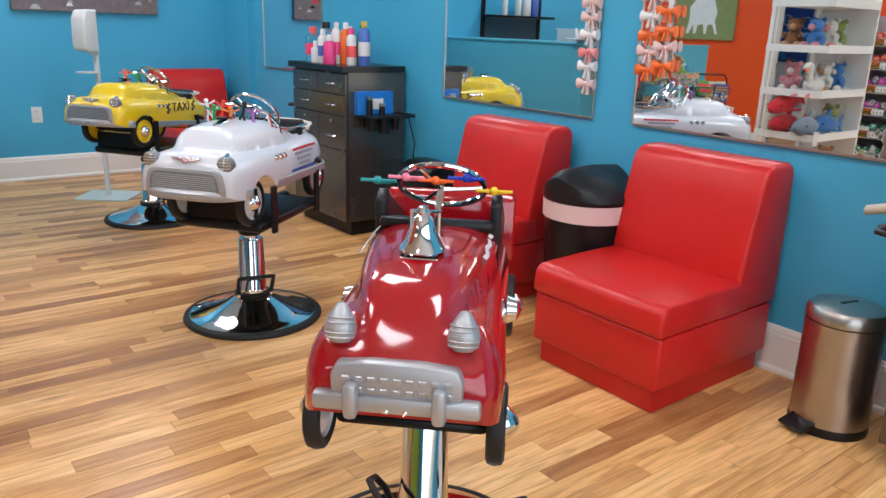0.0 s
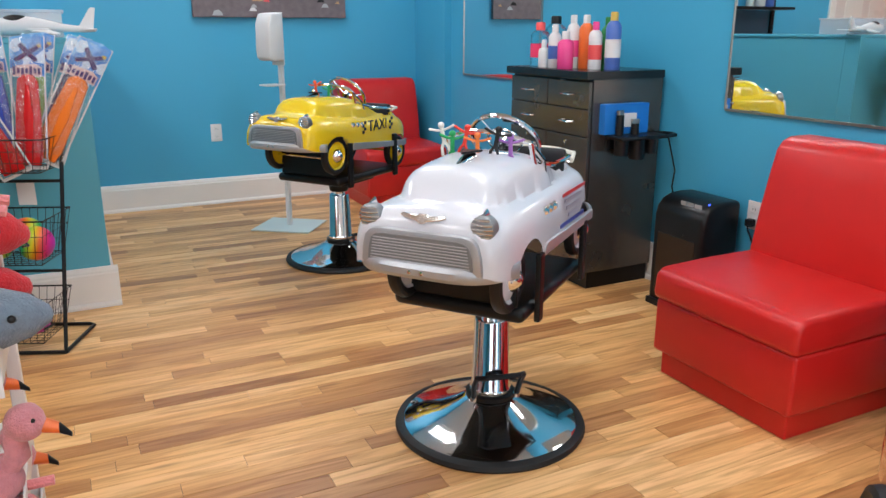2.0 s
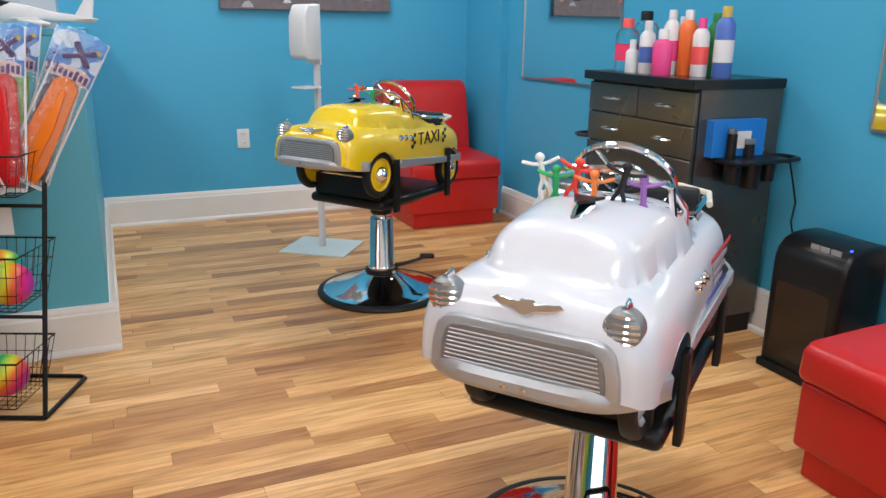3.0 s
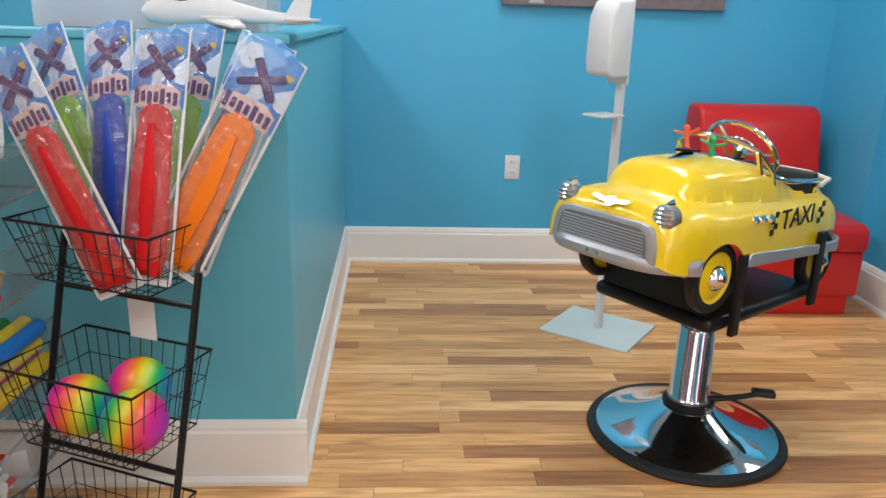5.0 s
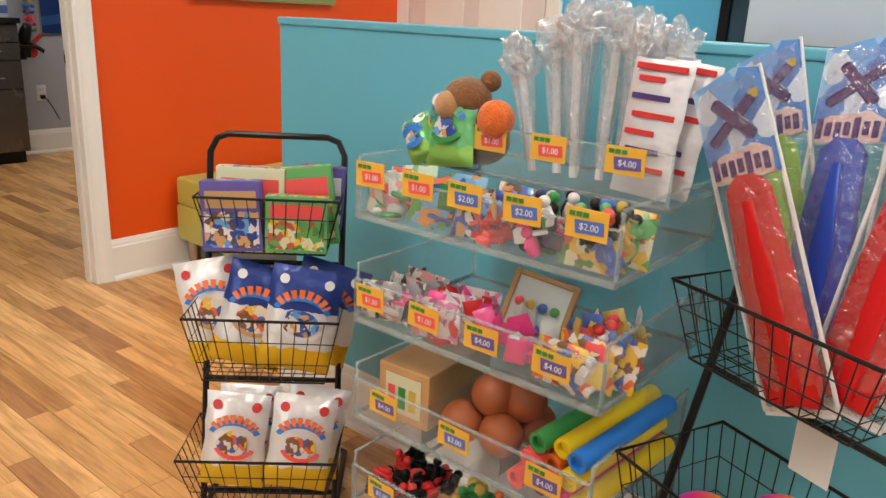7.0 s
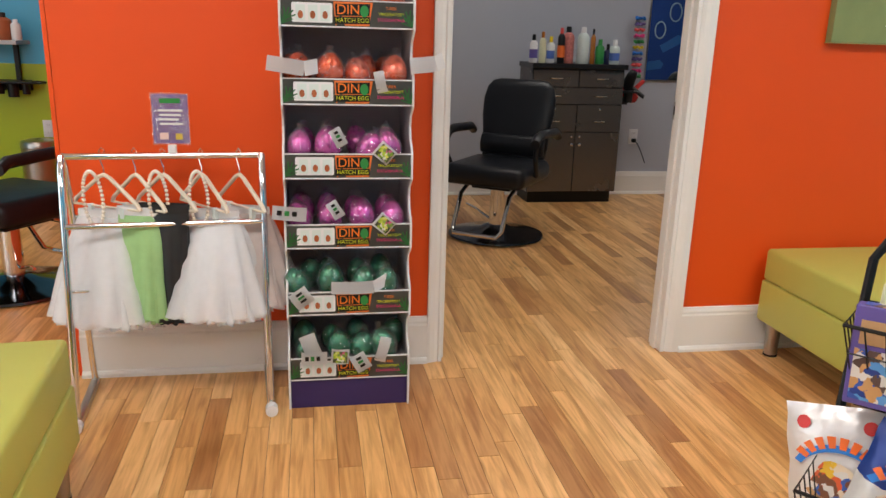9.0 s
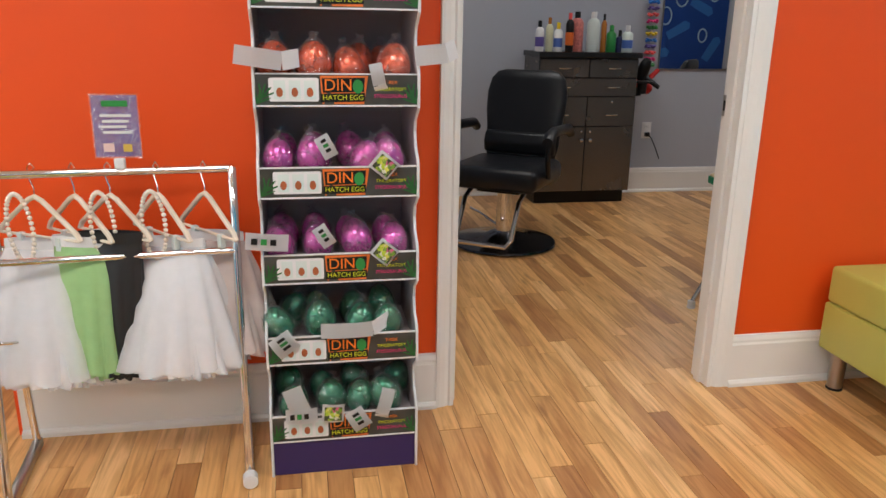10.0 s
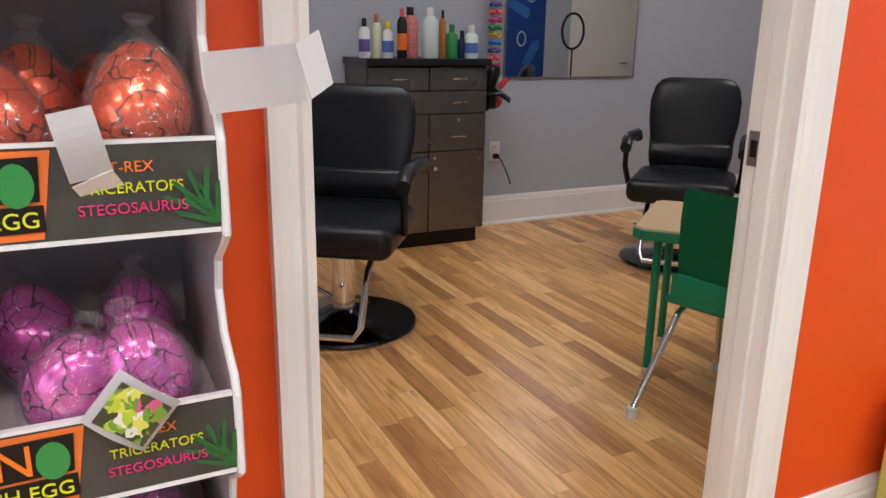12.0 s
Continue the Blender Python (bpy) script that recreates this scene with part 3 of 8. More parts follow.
def taxi_style_car(m, colour, label, trim, figures, lever, lift, front_track, pitch, stretch):
    """Pedal car of the rounded 1950s kind on a hydraulic salon base; its nose points along +x."""
    t = thing("pedal_car_chair", label, "salon chair", m, group="pedal car chairs")
    hydraulic_base(t, 0.375, lever, len(figures) < 4)
    B = pose(0, 0, lift) @ pose(0.43, 0, 0.60) @ pose(0, 0, 0, 0, -pitch, 0) @ pose(-0.43, 0, -0.60) @ Matrix.Diagonal((stretch, 1, 1, 1))

    def body_part(name, bm, material, words="", smooth=False, at=None):
        return part(name, bm, material, t, words, smooth, B if at is None else B @ at)

    ARCH = ((0.245, 0.560, 0.105), (-0.285, 0.565, 0.092))
    TAB = [(-0.395, 0.100, 0.650, 0.705, 0.05, 0.705), (-0.388, 0.135, 0.630, 0.728, 0.08, 0.735), (-0.36, 0.162, 0.612, 0.748, 0.105, 0.765), (-0.30, 0.180, 0.604, 0.760, 0.12, 0.790),
           (-0.16, 0.190, 0.600, 0.762, 0.125, 0.792), (-0.03, 0.196, 0.600, 0.760, 0.150, 0.832), (0.06, 0.199, 0.600, 0.760, 0.150, 0.842), (0.20, 0.203, 0.600, 0.760, 0.142, 0.838),
           (0.275, 0.204, 0.600, 0.760, 0.134, 0.832), (0.310, 0.204, 0.600, 0.759, 0.124, 0.812), (0.336, 0.204, 0.600, 0.757, 0.10, 0.770), (0.36, 0.203, 0.600, 0.755, 0.06, 0.757),
           (0.395, 0.200, 0.602, 0.751, 0.05, 0.750), (0.418, 0.194, 0.605, 0.741, 0.05, 0.738), (0.431, 0.184, 0.610, 0.724, 0.05, 0.72), (0.438, 0.168, 0.616, 0.700, 0.05, 0.695)]
    st = []
    for i in range(93):
        x = -0.395 + 0.833 * i / 92
        row = along(TAB, x)
        cav = (0.122, 0.65) if -0.275 < x < -0.035 else None
        st.append(shell_section(x, *row, 72, 4.2, cav, ARCH))
    body_part("body", car_body(st), colour, smooth=True)
    body_part("seat_pad", box((-0.272, -0.118, 0.651), (-0.06, 0.118, 0.676), 0.012), "black_vinyl", smooth=True)
    body_part("seat_back", prism([(-0.29, 0.67), (-0.255, 0.67), (-0.272, 0.80), (-0.285, 0.812), (-0.302, 0.80)], -0.115, 0.115, "y", 0.008), "black_vinyl", smooth=True)
    body_part("deck_rim", tube([(-0.26, -0.142, 0.778), (-0.33, -0.128, 0.790), (-0.352, -0.06, 0.797), (-0.354, 0, 0.798), (-0.352, 0.06, 0.797), (-0.33, 0.128, 0.790), (-0.26, 0.142, 0.778)], 0.007, 8), "cream", "cream rim behind the seat", True)
    # pressed grille: a raised frame round a ribbed panel
    def outline(k, z0, z1):
        h = z1 - z0
        return [(-0.158 * k, z0), (0.158 * k, z0), (0.155 * k, z0 + h * 0.45), (0.147 * k, z0 + h * 0.80), (0.133 * k, z0 + h * 0.95), (0.11 * k, z0 + h), (-0.11 * k, z0 + h), (-0.133 * k, z0 + h * 0.95), (-0.147 * k, z0 + h * 0.80), (-0.155 * k, z0 + h * 0.45)]
    g = body_part("grille", prism(outline(1.0, 0.618, 0.708), 0.405, 0.449, "x", 0.006, 2), "silver", "silver painted grille", True)
    part("grille_panel", prism(outline(0.87, 0.630, 0.697), 0.4492, 0.4512, "x", 0.0015, 1), "grille_dark", g)
    for k in range(8):
        z = 0.633 + k * 0.0072
        w = 0.130 - 0.0012 * k
        part("slat", box((0.4512, -w, z), (0.4535, w, z + 0.0034), 0.001, 1), "silver", g)
    # wrap-round bumper
    bm = bmesh.new()
    prof = [(0.0, 0.0), (0.008, 0.010), (0.008, 0.026), (0.0, 0.036)]
    rows = []
    for i in range(37):
        a = -1 + 2 * i / 36
        xo, yo = 0.460 - 0.115 * abs(a) ** 4.5, a * 0.213
        rows.append([bm.verts.new((xo + px, yo, 0.598 + pz)) for px, pz in prof] + [bm.verts.new((xo - 0.018, yo * 0.955, 0.634)), bm.verts.new((xo - 0.018, yo * 0.955, 0.598))])
    for a, b in zip(rows, rows[1:]):
        for k in range(6):
            bm.faces.new((a[k], a[(k + 1) % 6], b[(k + 1) % 6], b[k]))
    bm.faces.new(rows[0])
    bm.faces.new(rows[-1])
    bmesh.ops.recalc_face_normals(bm, faces=bm.faces[:])
    bp = body_part("bumper", bm, "silver", "silver painted bumper", True)
    for s in (-0.016, 0.016):
        part("bolt", lathe([(0, 0), (0.006, 0), (0.005, 0.004), (0, 0.005)], 10, m=pose(0.467, s, 0.616, 0, 90, 0)), "chrome", bp)
    for s in (-1, 1):
        body_part("sill", prism([(-0.30, 0.600), (-0.30, 0.628), (-0.22, 0.626), (0.13, 0.630), (0.142, 0.612), (0.138, 0.596)], s * 0.1985 - 0.0065, s * 0.1985 + 0.0065, "y", 0.002, 1), "silver", smooth=True)
        body_part("sill_end", loft([[(x, s * (y + dy), 0.600 + 0.002 * (x < -0.34) + dz) for dy, dz in ((0, 0), (0.009, 0), (0.009, 0.028), (0, 0.028))] for x, y in ((-0.30, 0.1925), (-0.335, 0.181), (-0.365, 0.164), (-0.382, 0.145))]), "silver", smooth=True)
        headlight(t, 0.417, s * 0.147, 0.726, 0.030, base=B)
        for k in range(3):
            body_part("port_ring", lathe([(0.0, 0.004), (0.006, 0.004), (0.010, 0.0), (0.012, 0.0), (0.012, 0.004), (0.006, 0.010), (0.0, 0.010)], 14, m=pose(0.135 - 0.034 * k, s * 0.1965, 0.714, -90 * s, 0, 0)), "chrome")
    # winged badge
    body_part("badge", prism([(-0.06, 0.005), (-0.052, 0.011), (-0.014, 0.006), (-0.011, 0.012), (0.011, 0.012), (0.014, 0.006), (0.052, 0.011), (0.06, 0.005), (0.044, -0.002), (0.014, -0.007), (0.006, -0.014), (-0.006, -0.014), (-0.014, -0.007), (-0.044, -0.002)], 0, 0.007, "z", 0.0012, 1, m=pose(0.426, 0, 0.734, 0, 58, 0) @ pose(0, 0, 0, 0, 0, 90)), "chrome", "small winged chrome badge", True)
    # chrome bird ornament with a black back on the bonnet
    orn = body_part("ornament", loft([[(0.165 + 0.10 * k, 0.018 * (1 - 0.55 * k) * math.cos(a), 0.833 - 0.016 * k + 0.012 * (1 - 0.5 * k) * (1 + math.sin(a))) for a in [j * math.pi / 5 for j in range(10)]] for k in (0, 0.35, 0.7, 1.0)]), "chrome", "", True)
    part("ornament_wing", prism([(0.15, -0.03), (0.20, -0.012), (0.22, 0.0), (0.20, 0.012), (0.15, 0.03), (0.16, 0.0)], 0.854, 0.860, "z", 0.002, 1), "black_plastic", orn)

    # windscreen frame, cockpit trim and steering wheel
    def low(pts):
        return [(x, y, 0.147 + 0.78 * z) for x, y, z in pts]
    ws = body_part("windscreen_frame", tube(low([(-0.03, -0.138, 0.80), (-0.01, -0.138, 0.86), (0.045, -0.12, 0.925), (0.075, -0.06, 0.955), (0.082, 0, 0.962), (0.075, 0.06, 0.955), (0.045, 0.12, 0.925), (-0.01, 0.138, 0.86), (-0.03, 0.138, 0.80)]), 0.0062, 8), "chrome", "", True)
    part("windscreen_strut", tube(low([(0.045, 0.12, 0.925), (0.02, 0.125, 0.84)]), 0.007), "chrome", ws, smooth=True)
    part("windscreen_strut", tube(low([(0.045, -0.12, 0.925), (0.02, -0.125, 0.84)]), 0.007), "chrome", ws, smooth=True)
    body_part("cockpit_trim", tube(low([(-0.27, -0.128, 0.822), (-0.2, -0.134, 0.822), (-0.09, -0.138, 0.828), (0.0, -0.125, 0.85), (0.05, -0.075, 0.878), (0.062, 0, 0.890), (0.05, 0.075, 0.878), (0.0, 0.125, 0.85), (-0.09, 0.138, 0.828), (-0.2, 0.134, 0.822), (-0.27, 0.128, 0.822)]), 0.007, 8), "chrome", "broad chrome cockpit trim", True)
    sw = body_part("steering_wheel", tube(ring(0.100, 0, 40), 0.007, 8, True), "chrome", "", True, pose(-0.075, 0, 0.853, 0, -50, 0))
    part("horn_ring", tube(ring(0.050, -0.003, 28), 0.0035, 6, True), "chrome", sw, smooth=True)
    for a in (90, 210, 330):
        part("spoke", tube([(0, 0, -0.01), (0.05 * math.cos(radians(a)), 0.05 * math.sin(radians(a)), -0.006), (0.098 * math.cos(radians(a)), 0.098 * math.sin(radians(a)), 0)], 0.004, 6), "chrome", sw, smooth=True)
    part("hub", lathe([(0, -0.02), (0.02, -0.016), (0.02, 0.0), (0, 0.006)], 16), "chrome", sw, smooth=True)
    body_part("steering_shaft", tube([(-0.075, 0, 0.85), (0.03, 0, 0.77)], 0.008, 8), "black")
    # wheels
    for s in (-1, 1):
        wheel(t, 0.245, s * front_track, 0.558 + lift, 0.092, s, trim)
        wheel(t, -0.285, s * 0.158, 0.566 + lift - 0.7 * radians(pitch), 0.086, s, trim)
    for x, z in ((0.245, 0.558), (-0.285, 0.566)):
        body_part("axle", tube([(x, -0.17, z), (x, 0.17, z)], 0.006), "chrome")
    # black carrying tray and brackets
    part("tray", box((-0.27, -0.188, 0.438), (0.25, 0.188, 0.478), 0.018, 3), "black", t, smooth=True)
    part("tray_apron", box((0.225, -0.165, 0.478), (0.238, 0.165, 0.61 + lift), 0.004), "black", t)
    for x in (-0.225, 0.165):
        for s in (-1, 1):
            part("bracket", box((x - 0.016, s * 0.199 - 0.008, 0.425), (x + 0.016, s * 0.199 + 0.008, 0.61 + lift), 0.004), "black", t)
    part("plate", box((-0.13, -0.13, 0.415), (0.13, 0.13, 0.4375), 0.004), "black", t)
    # tiny bendy figures hung on the windscreen
    for k, (c, y) in enumerate(figures):
        fig = bendy_figure(c)
        fig.parent = t
        fig.matrix_basis = B @ pose(0.095 - 1.6 * y * y, y, 0.862 - 0.02 * (k % 2), 0, (k * 37) % 25 - 12, 90) @ Matrix.Scale(0.85, 4)
    return t


def bendy_figure(c):
    key = "toy_%.2f_%.2f_%.2f" % c
    if key not in M:
        M[key] = surface(key, c, 0.45)
    bm = ball((0, 0, 0.052), 0.011, sub=2)
    tube([(0, 0, 0.045), (0, 0, 0.0)], 0.007, 8, bm=bm)
    for s in (-1, 1):
        tube([(0, 0, 0.035), (s * 0.02, 0, 0.038), (s * 0.045, 0, 0.046)], 0.0045, 6, bm=bm)
        tube([(0, 0, 0.002), (s * 0.012, 0, -0.02), (s * 0.015, 0.004, -0.045)], 0.005, 6, bm=bm)
    return part("toy_figure", bm, M[key], smooth=True)


FIGS = [((0.8, 0.8, 0.78), -0.12), ((0.02, 0.35, 0.10), -0.09), ((0.75, 0.05, 0.03), -0.05), ((0.8, 0.22, 0.05), -0.01), ((0.01, 0.01, 0.012), 0.04), ((0.35, 0.15, 0.5), 0.08)]
M["cream"] = surface("cream_enamel", (0.75, 0.72, 0.62), 0.3)
white_car = taxi_style_car(pose(2.754, 3.60, 0, 0, 0, 217.5), "white_paint", "white rounded pedal car on a chrome salon base", "white_paint", FIGS, 40, 0.0, 0.142, 0.0, 1.0)
taxi = taxi_style_car(pose(2.92, 5.465, 0, 0, 0, 214.5), "yellow_paint", "yellow taxi pedal car on a chrome salon base", "yellow_paint", [((0.8, 0.1, 0.03), -0.06), ((0.02, 0.35, 0.12), 0.02)], 128, 0.030, 0.168, 4.5, 1.05)
for s in (-1, 1):
    R = pose(-0.075, s * 0.1985, 0.700, 90, 0, 0 if s < 0 else 180)
    lettering("taxi_sign", "TAXI", 0.075, "black", taxi, R, 0.001, "black TAXI lettering")
    for q in (-1, 1):
        ck = bmesh.new()
        for i in range(2):
            for j in range(4):
                if (i + j) % 2 == 0:
                    box((q * 0.118 + (i - 1) * 0.015, -0.03 + j * 0.015, 0), (q * 0.118 + i * 0.015, -0.015 + j * 0.015, 0.002), bm=ck)
        part("chequer", ck, "black", taxi, m=R)
    Rw = pose(-0.13, s * 0.1965, 0.69, 90, 0, 0 if s < 0 else 180)
    M["decal_red"] = M.get("decal_red") or surface("decal_red", (0.6, 0.03, 0.03), 0.4)
    M["decal_blue"] = M.get("decal_blue") or surface("decal_blue", (0.02, 0.06, 0.35), 0.4)
    M["decal_grey"] = M.get("decal_grey") or surface("decal_grey", (0.3, 0.3, 0.36), 0.4)
    part("decal_stripe", box((-0.12, 0.028, 0), (0.09, 0.038, 0.0015)), "decal_red", white_car, m=Rw)
    part("decal_stripe", box((-0.13, -0.056, 0), (0.09, -0.046, 0.0015)), "decal_blue", white_car, m=Rw)
    for k in range(3):
        part("decal_bar", box((-0.10 + 0.02 * k, 0.008 - k * 0.022, 0), (0.06 - 0.012 * k, 0.019 - k * 0.022, 0.0015)), "decal_grey", white_car, m=Rw)


# white cape gathered on the cockpit edge of the white car
cape = thing("salon_cape", "white fabric salon cape hanging from the white pedal car", "cape", pose(2.754, 3.60, 0, 0, 0, 217.5))
M["cape_cloth"] = surface("white_cape_cloth", (0.80, 0.80, 0.83), 0.7, var=0.05, scale=12, bump=0.15, bscale=300)
bm = bmesh.new()
rows = []
for j in range(17):
    f = j / 16
    row = []
    for k in range(61):
        a = radians(-190 + 190 * k / 60)
        r = (0.012 + 0.128 * f ** 0.85) * (1 + 0.16 * f * math.sin(k * 0.62) + 0.10 * f * noise.noise((k * 0.11, f * 2, 0)))
        row.append(bm.verts.new((-0.225 + r * math.cos(a) * 0.95, -0.222 + r * math.sin(a), 0.776 - 0.31 * f + 0.012 * math.sin(k * 0.31) * f)))
    rows.append(row)
for a, b in zip(rows, rows[1:]):
    for k in range(60):
        bm.faces.new((a[k], a[k + 1], b[k + 1], b[k]))
bmesh.ops.solidify(bm, geom=bm.faces[:], thickness=0.002)
part("cloth", bm, "cape_cloth", cape, smooth="all")
part("gathered_neck", ball((-0.225, -0.202, 0.774), 0.017, sub=3, sq=(1.2, 1.8, 0.55)), "cape_cloth", cape, smooth="all")


# ---- red fire engine pedal car ----
def fire_car(m):
    t = thing("pedal_car_chair", "glossy red fire engine pedal car on a chrome salon base", "salon chair", m, group="pedal car chairs")
    hydraulic_base(t, 0.40, -60)
    ARCH = ((0.255, 0.535, 0.085), (-0.33, 0.54, 0.09))
    TAB = [(-0.50, 0.09, 0.60, 0.70, 0.05, 0.70), (-0.47, 0.145, 0.58, 0.735, 0.09, 0.74), (-0.30, 0.162, 0.565, 0.750, 0.11, 0.755), (-0.10, 0.166, 0.56, 0.742, 0.140, 0.798), (0.0, 0.168, 0.56, 0.738, 0.138, 0.798),
           (0.10, 0.171, 0.56, 0.732, 0.128, 0.795), (0.19, 0.175, 0.56, 0.728, 0.112, 0.789), (0.25, 0.177, 0.56, 0.728, 0.097, 0.779), (0.295, 0.177, 0.56, 0.727, 0.082, 0.760), (0.325, 0.175, 0.56, 0.718, 0.070, 0.734), (0.35, 0.169, 0.563, 0.698, 0.058, 0.704), (0.367, 0.159, 0.568, 0.674, 0.05, 0.676), (0.378, 0.145, 0.575, 0.652, 0.05, 0.65)]
    st = []
    for i in range(89):
        x = -0.50 + 0.878 * i / 88
        cav = (0.118, 0.62) if -0.38 < x < -0.09 else None
        st.append(shell_section(x, *along(TAB, x), 72, 3.6, cav, ARCH))
    part("body", car_body(st), "red_paint", t, smooth=True)
    for s in (-1, 1):
        # pear-shaped ribbed lamps
        x, y, z = 0.340, s * 0.105, 0.722
        pear = part("headlight", lathe([(0.0, -0.033), (0.016, -0.030), (0.026, -0.018), (0.028, -0.004), (0.022, 0.014), (0.013, 0.028), (0.008, 0.036), (0.0, 0.038)], 24), "silver", t, "ribbed pear-shaped silver lamp", smooth=True, m=pose(x, y, z, 0, -14, 0))
        for k in range(5):
            part("rib", tube([(0.0265 * math.cos(a) * (1 - 0.05 * abs(k - 1.5)), 0.0265 * math.sin(a) * (1 - 0.05 * abs(k - 1.5)), -0.021 + 0.0085 * k) for a in [radians(-80 + 20 * j) for j in range(9)]], 0.0024, 6), "silver", pear, smooth=True)
        # hose cap
        part("mud_cap", lathe([(0, 0), (0.03, 0), (0.024, 0.02), (0.0, 0.03)], 20, m=pose(-0.02, s * 0.167, 0.635, -90 * s, 0, 0)), "chrome", t, smooth=True)
        # white script bars on the bonnet flank
        for k in range(5):
            part("script_bar", box((-0.016 + 0.006 * (k % 2), -0.005, 0), (0.012 + 0.004 * (k % 3), 0.005, 0.0012), 0.0005, 1), "white_paint", t, m=pose(0.0 + 0.034 * (k - 2) + 0.03, s * 0.122, 0.786 - 0.001 * (k - 2), s * -38, 2, 0) @ pose(0, 0, 0, 0, 0, 20 * ((k % 2) - 0.5)))
    # pressed silver grille and bumper with two guards
    gr = [(-0.110, 0.612), (0.110, 0.612), (0.112, 0.652), (0.102, 0.672), (0.04, 0.678), (-0.04, 0.678), (-0.102, 0.672), (-0.112, 0.652)]
    g = part("grille", prism(gr, 0.36, 0.392, "x", 0.006, 2), "silver", t, "pressed silver grille", smooth=True)
    for r in range(2):
        for k in range(9):
            part("louvre", box((0.391, -0.092 + k * 0.0215, 0.624 + r * 0.020), (0.396, -0.077 + k * 0.0215, 0.634 + r * 0.020), 0.002, 1), "silver", g)
    bmp = part("bumper", box((0.37, -0.142, 0.590), (0.400, 0.142, 0.620), 0.007), "silver", t, "silver painted bumper with two guards", smooth=True)
    for s in (-1, 1):
        part("bumper_guard", box((0.385, s * 0.074 - 0.012, 0.582), (0.416, s * 0.074 + 0.012, 0.645), 0.009), "silver", bmp, smooth=True)
        part("bolt", lathe([(0, 0), (0.005, 0), (0, 0.004)], 10, m=pose(0.400, s * 0.016, 0.596, 0, 90, 0)), "chrome", bmp)
        wheel(t, 0.255, s * 0.166, 0.515, 0.078, s, "white_paint")
        wheel(t, -0.33, s * 0.160, 0.53, 0.082, s, "white_paint")
    for x, z in ((0.255, 0.515), (-0.33, 0.53)):
        part("axle", tube([(x, -0.17, z), (x, 0.17, z)], 0.006), "chrome", t)
    # chrome bell in a yoke
    bell = part("bell", lathe([(0.044, 0.0), (0.047, 0.004), (0.044, 0.010), (0.034, 0.026), (0.027, 0.048), (0.023, 0.066), (0.014, 0.078), (0.0, 0.081)], 32, m=pose(0.125, 0, 0.797) @ Matrix.Diagonal((0.95, 0.95, 0.93, 1))), "chrome", t, "polished chrome fire bell", smooth=True)
    part("yoke", tube([(0.08, -0.026, 0.785), (0.085, -0.026, 0.865), (0.125, 0.0, 0.872), (0.085, 0.026, 0.865), (0.08, 0.026, 0.785)], 0.005, 8), "chrome", bell, smooth=True)
    part("yoke_cap", lathe([(0, 0), (0.012, 0), (0.016, 0.012), (0.010, 0.026), (0, 0.03)], 16, m=pose(0.125, 0, 0.862) @ Matrix.Scale(0.85, 4)), "chrome", bell, smooth=True)
    part("bell_foot", box((0.075, -0.036, 0.786), (0.165, 0.036, 0.793), 0.002), "chrome", bell)
    # dash pad, cockpit pad and wheel
    part("dash_pad", box((-0.10, -0.125, 0.785), (-0.07, 0.125, 0.810), 0.01), "black_vinyl", t, "black padded dash edge", smooth=True)
    pad = prism([(-0.40, 0.66), (-0.11, 0.68), (-0.10, 0.84), (-0.14, 0.86), (-0.19, 0.83), (-0.38, 0.75)], -0.012, 0.012, "y", 0.006)
    for s in (-1, 1):
        part("side_pad", pad.copy(), "black_vinyl", t, smooth=True, m=pose(0, s * 0.128, 0))
    pad.free()
    part("seat_pad", box((-0.37, -0.12, 0.62), (-0.10, 0.12, 0.65), 0.012), "black_vinyl", t, smooth=True)
    part("seat_back", prism([(-0.385, 0.64), (-0.345, 0.64), (-0.37, 0.80), (-0.395, 0.815), (-0.415, 0.79)], -0.165, 0.165, "y", 0.012), "red_paint", t, smooth=True)
    sw = part("steering_wheel", tube(ring(0.098, 0, 36), 0.007, 8, True), "chrome", t, smooth=True, m=pose(-0.17, 0, 0.865, 0, -38, 0))
    for a in (90, 210, 330):
        part("spoke", tube([(0, 0, -0.01), (0.096 * math.cos(radians(a)), 0.096 * math.sin(radians(a)), 0)], 0.0045, 6), "chrome", sw, smooth=True)
    part("steering_shaft", tube([(-0.17, 0, 0.86), (-0.08, 0, 0.80)], 0.009, 8), "chrome", t)
    # garland of bendy figures across the wheel
    chain = [((0.02, 0.30, 0.32), -0.155, -0.01), ((0.85, 0.25, 0.38), -0.08, 0.0), ((0.85, 0.15, 0.02), 0.0, -0.004), ((0.01, 0.04, 0.42), 0.08, 0.004), ((0.80, 0.55, 0.01), 0.155, -0.02)]
    for c, y, dz in chain:
        f = bendy_figure(c)
        f.parent = t
        f.matrix_basis = pose(-0.095, y * 0.8, 0.892 + dz, 0, 0, 90) @ pose(0, 0, 0, 75, 0, 0) @ Matrix.Scale(0.85, 4)
    tr = part("tray", box((-0.26, -0.15, 0.46), (0.22, 0.15, 0.485), 0.015, 2), "black", t, smooth=True)
    for x in (-0.22, 0.17):
        for s in (-1, 1):
            part("bracket", box((x - 0.014, s * 0.13 - 0.01, 0.465), (x + 0.014, s * 0.13 + 0.01, 0.57), 0.003), "black", t)
    part("foot_pump", tube([(0.0, 0.06, 0.12), (0.05, 0.15, 0.16), (0.09, 0.215, 0.235)], 0.0065, 8), "chrome", t, smooth=True)
    part("pump_grip", tube([(0.08, 0.20, 0.222), (0.105, 0.23, 0.25)], 0.014, 10), "rubber", t, smooth=True)
    return t


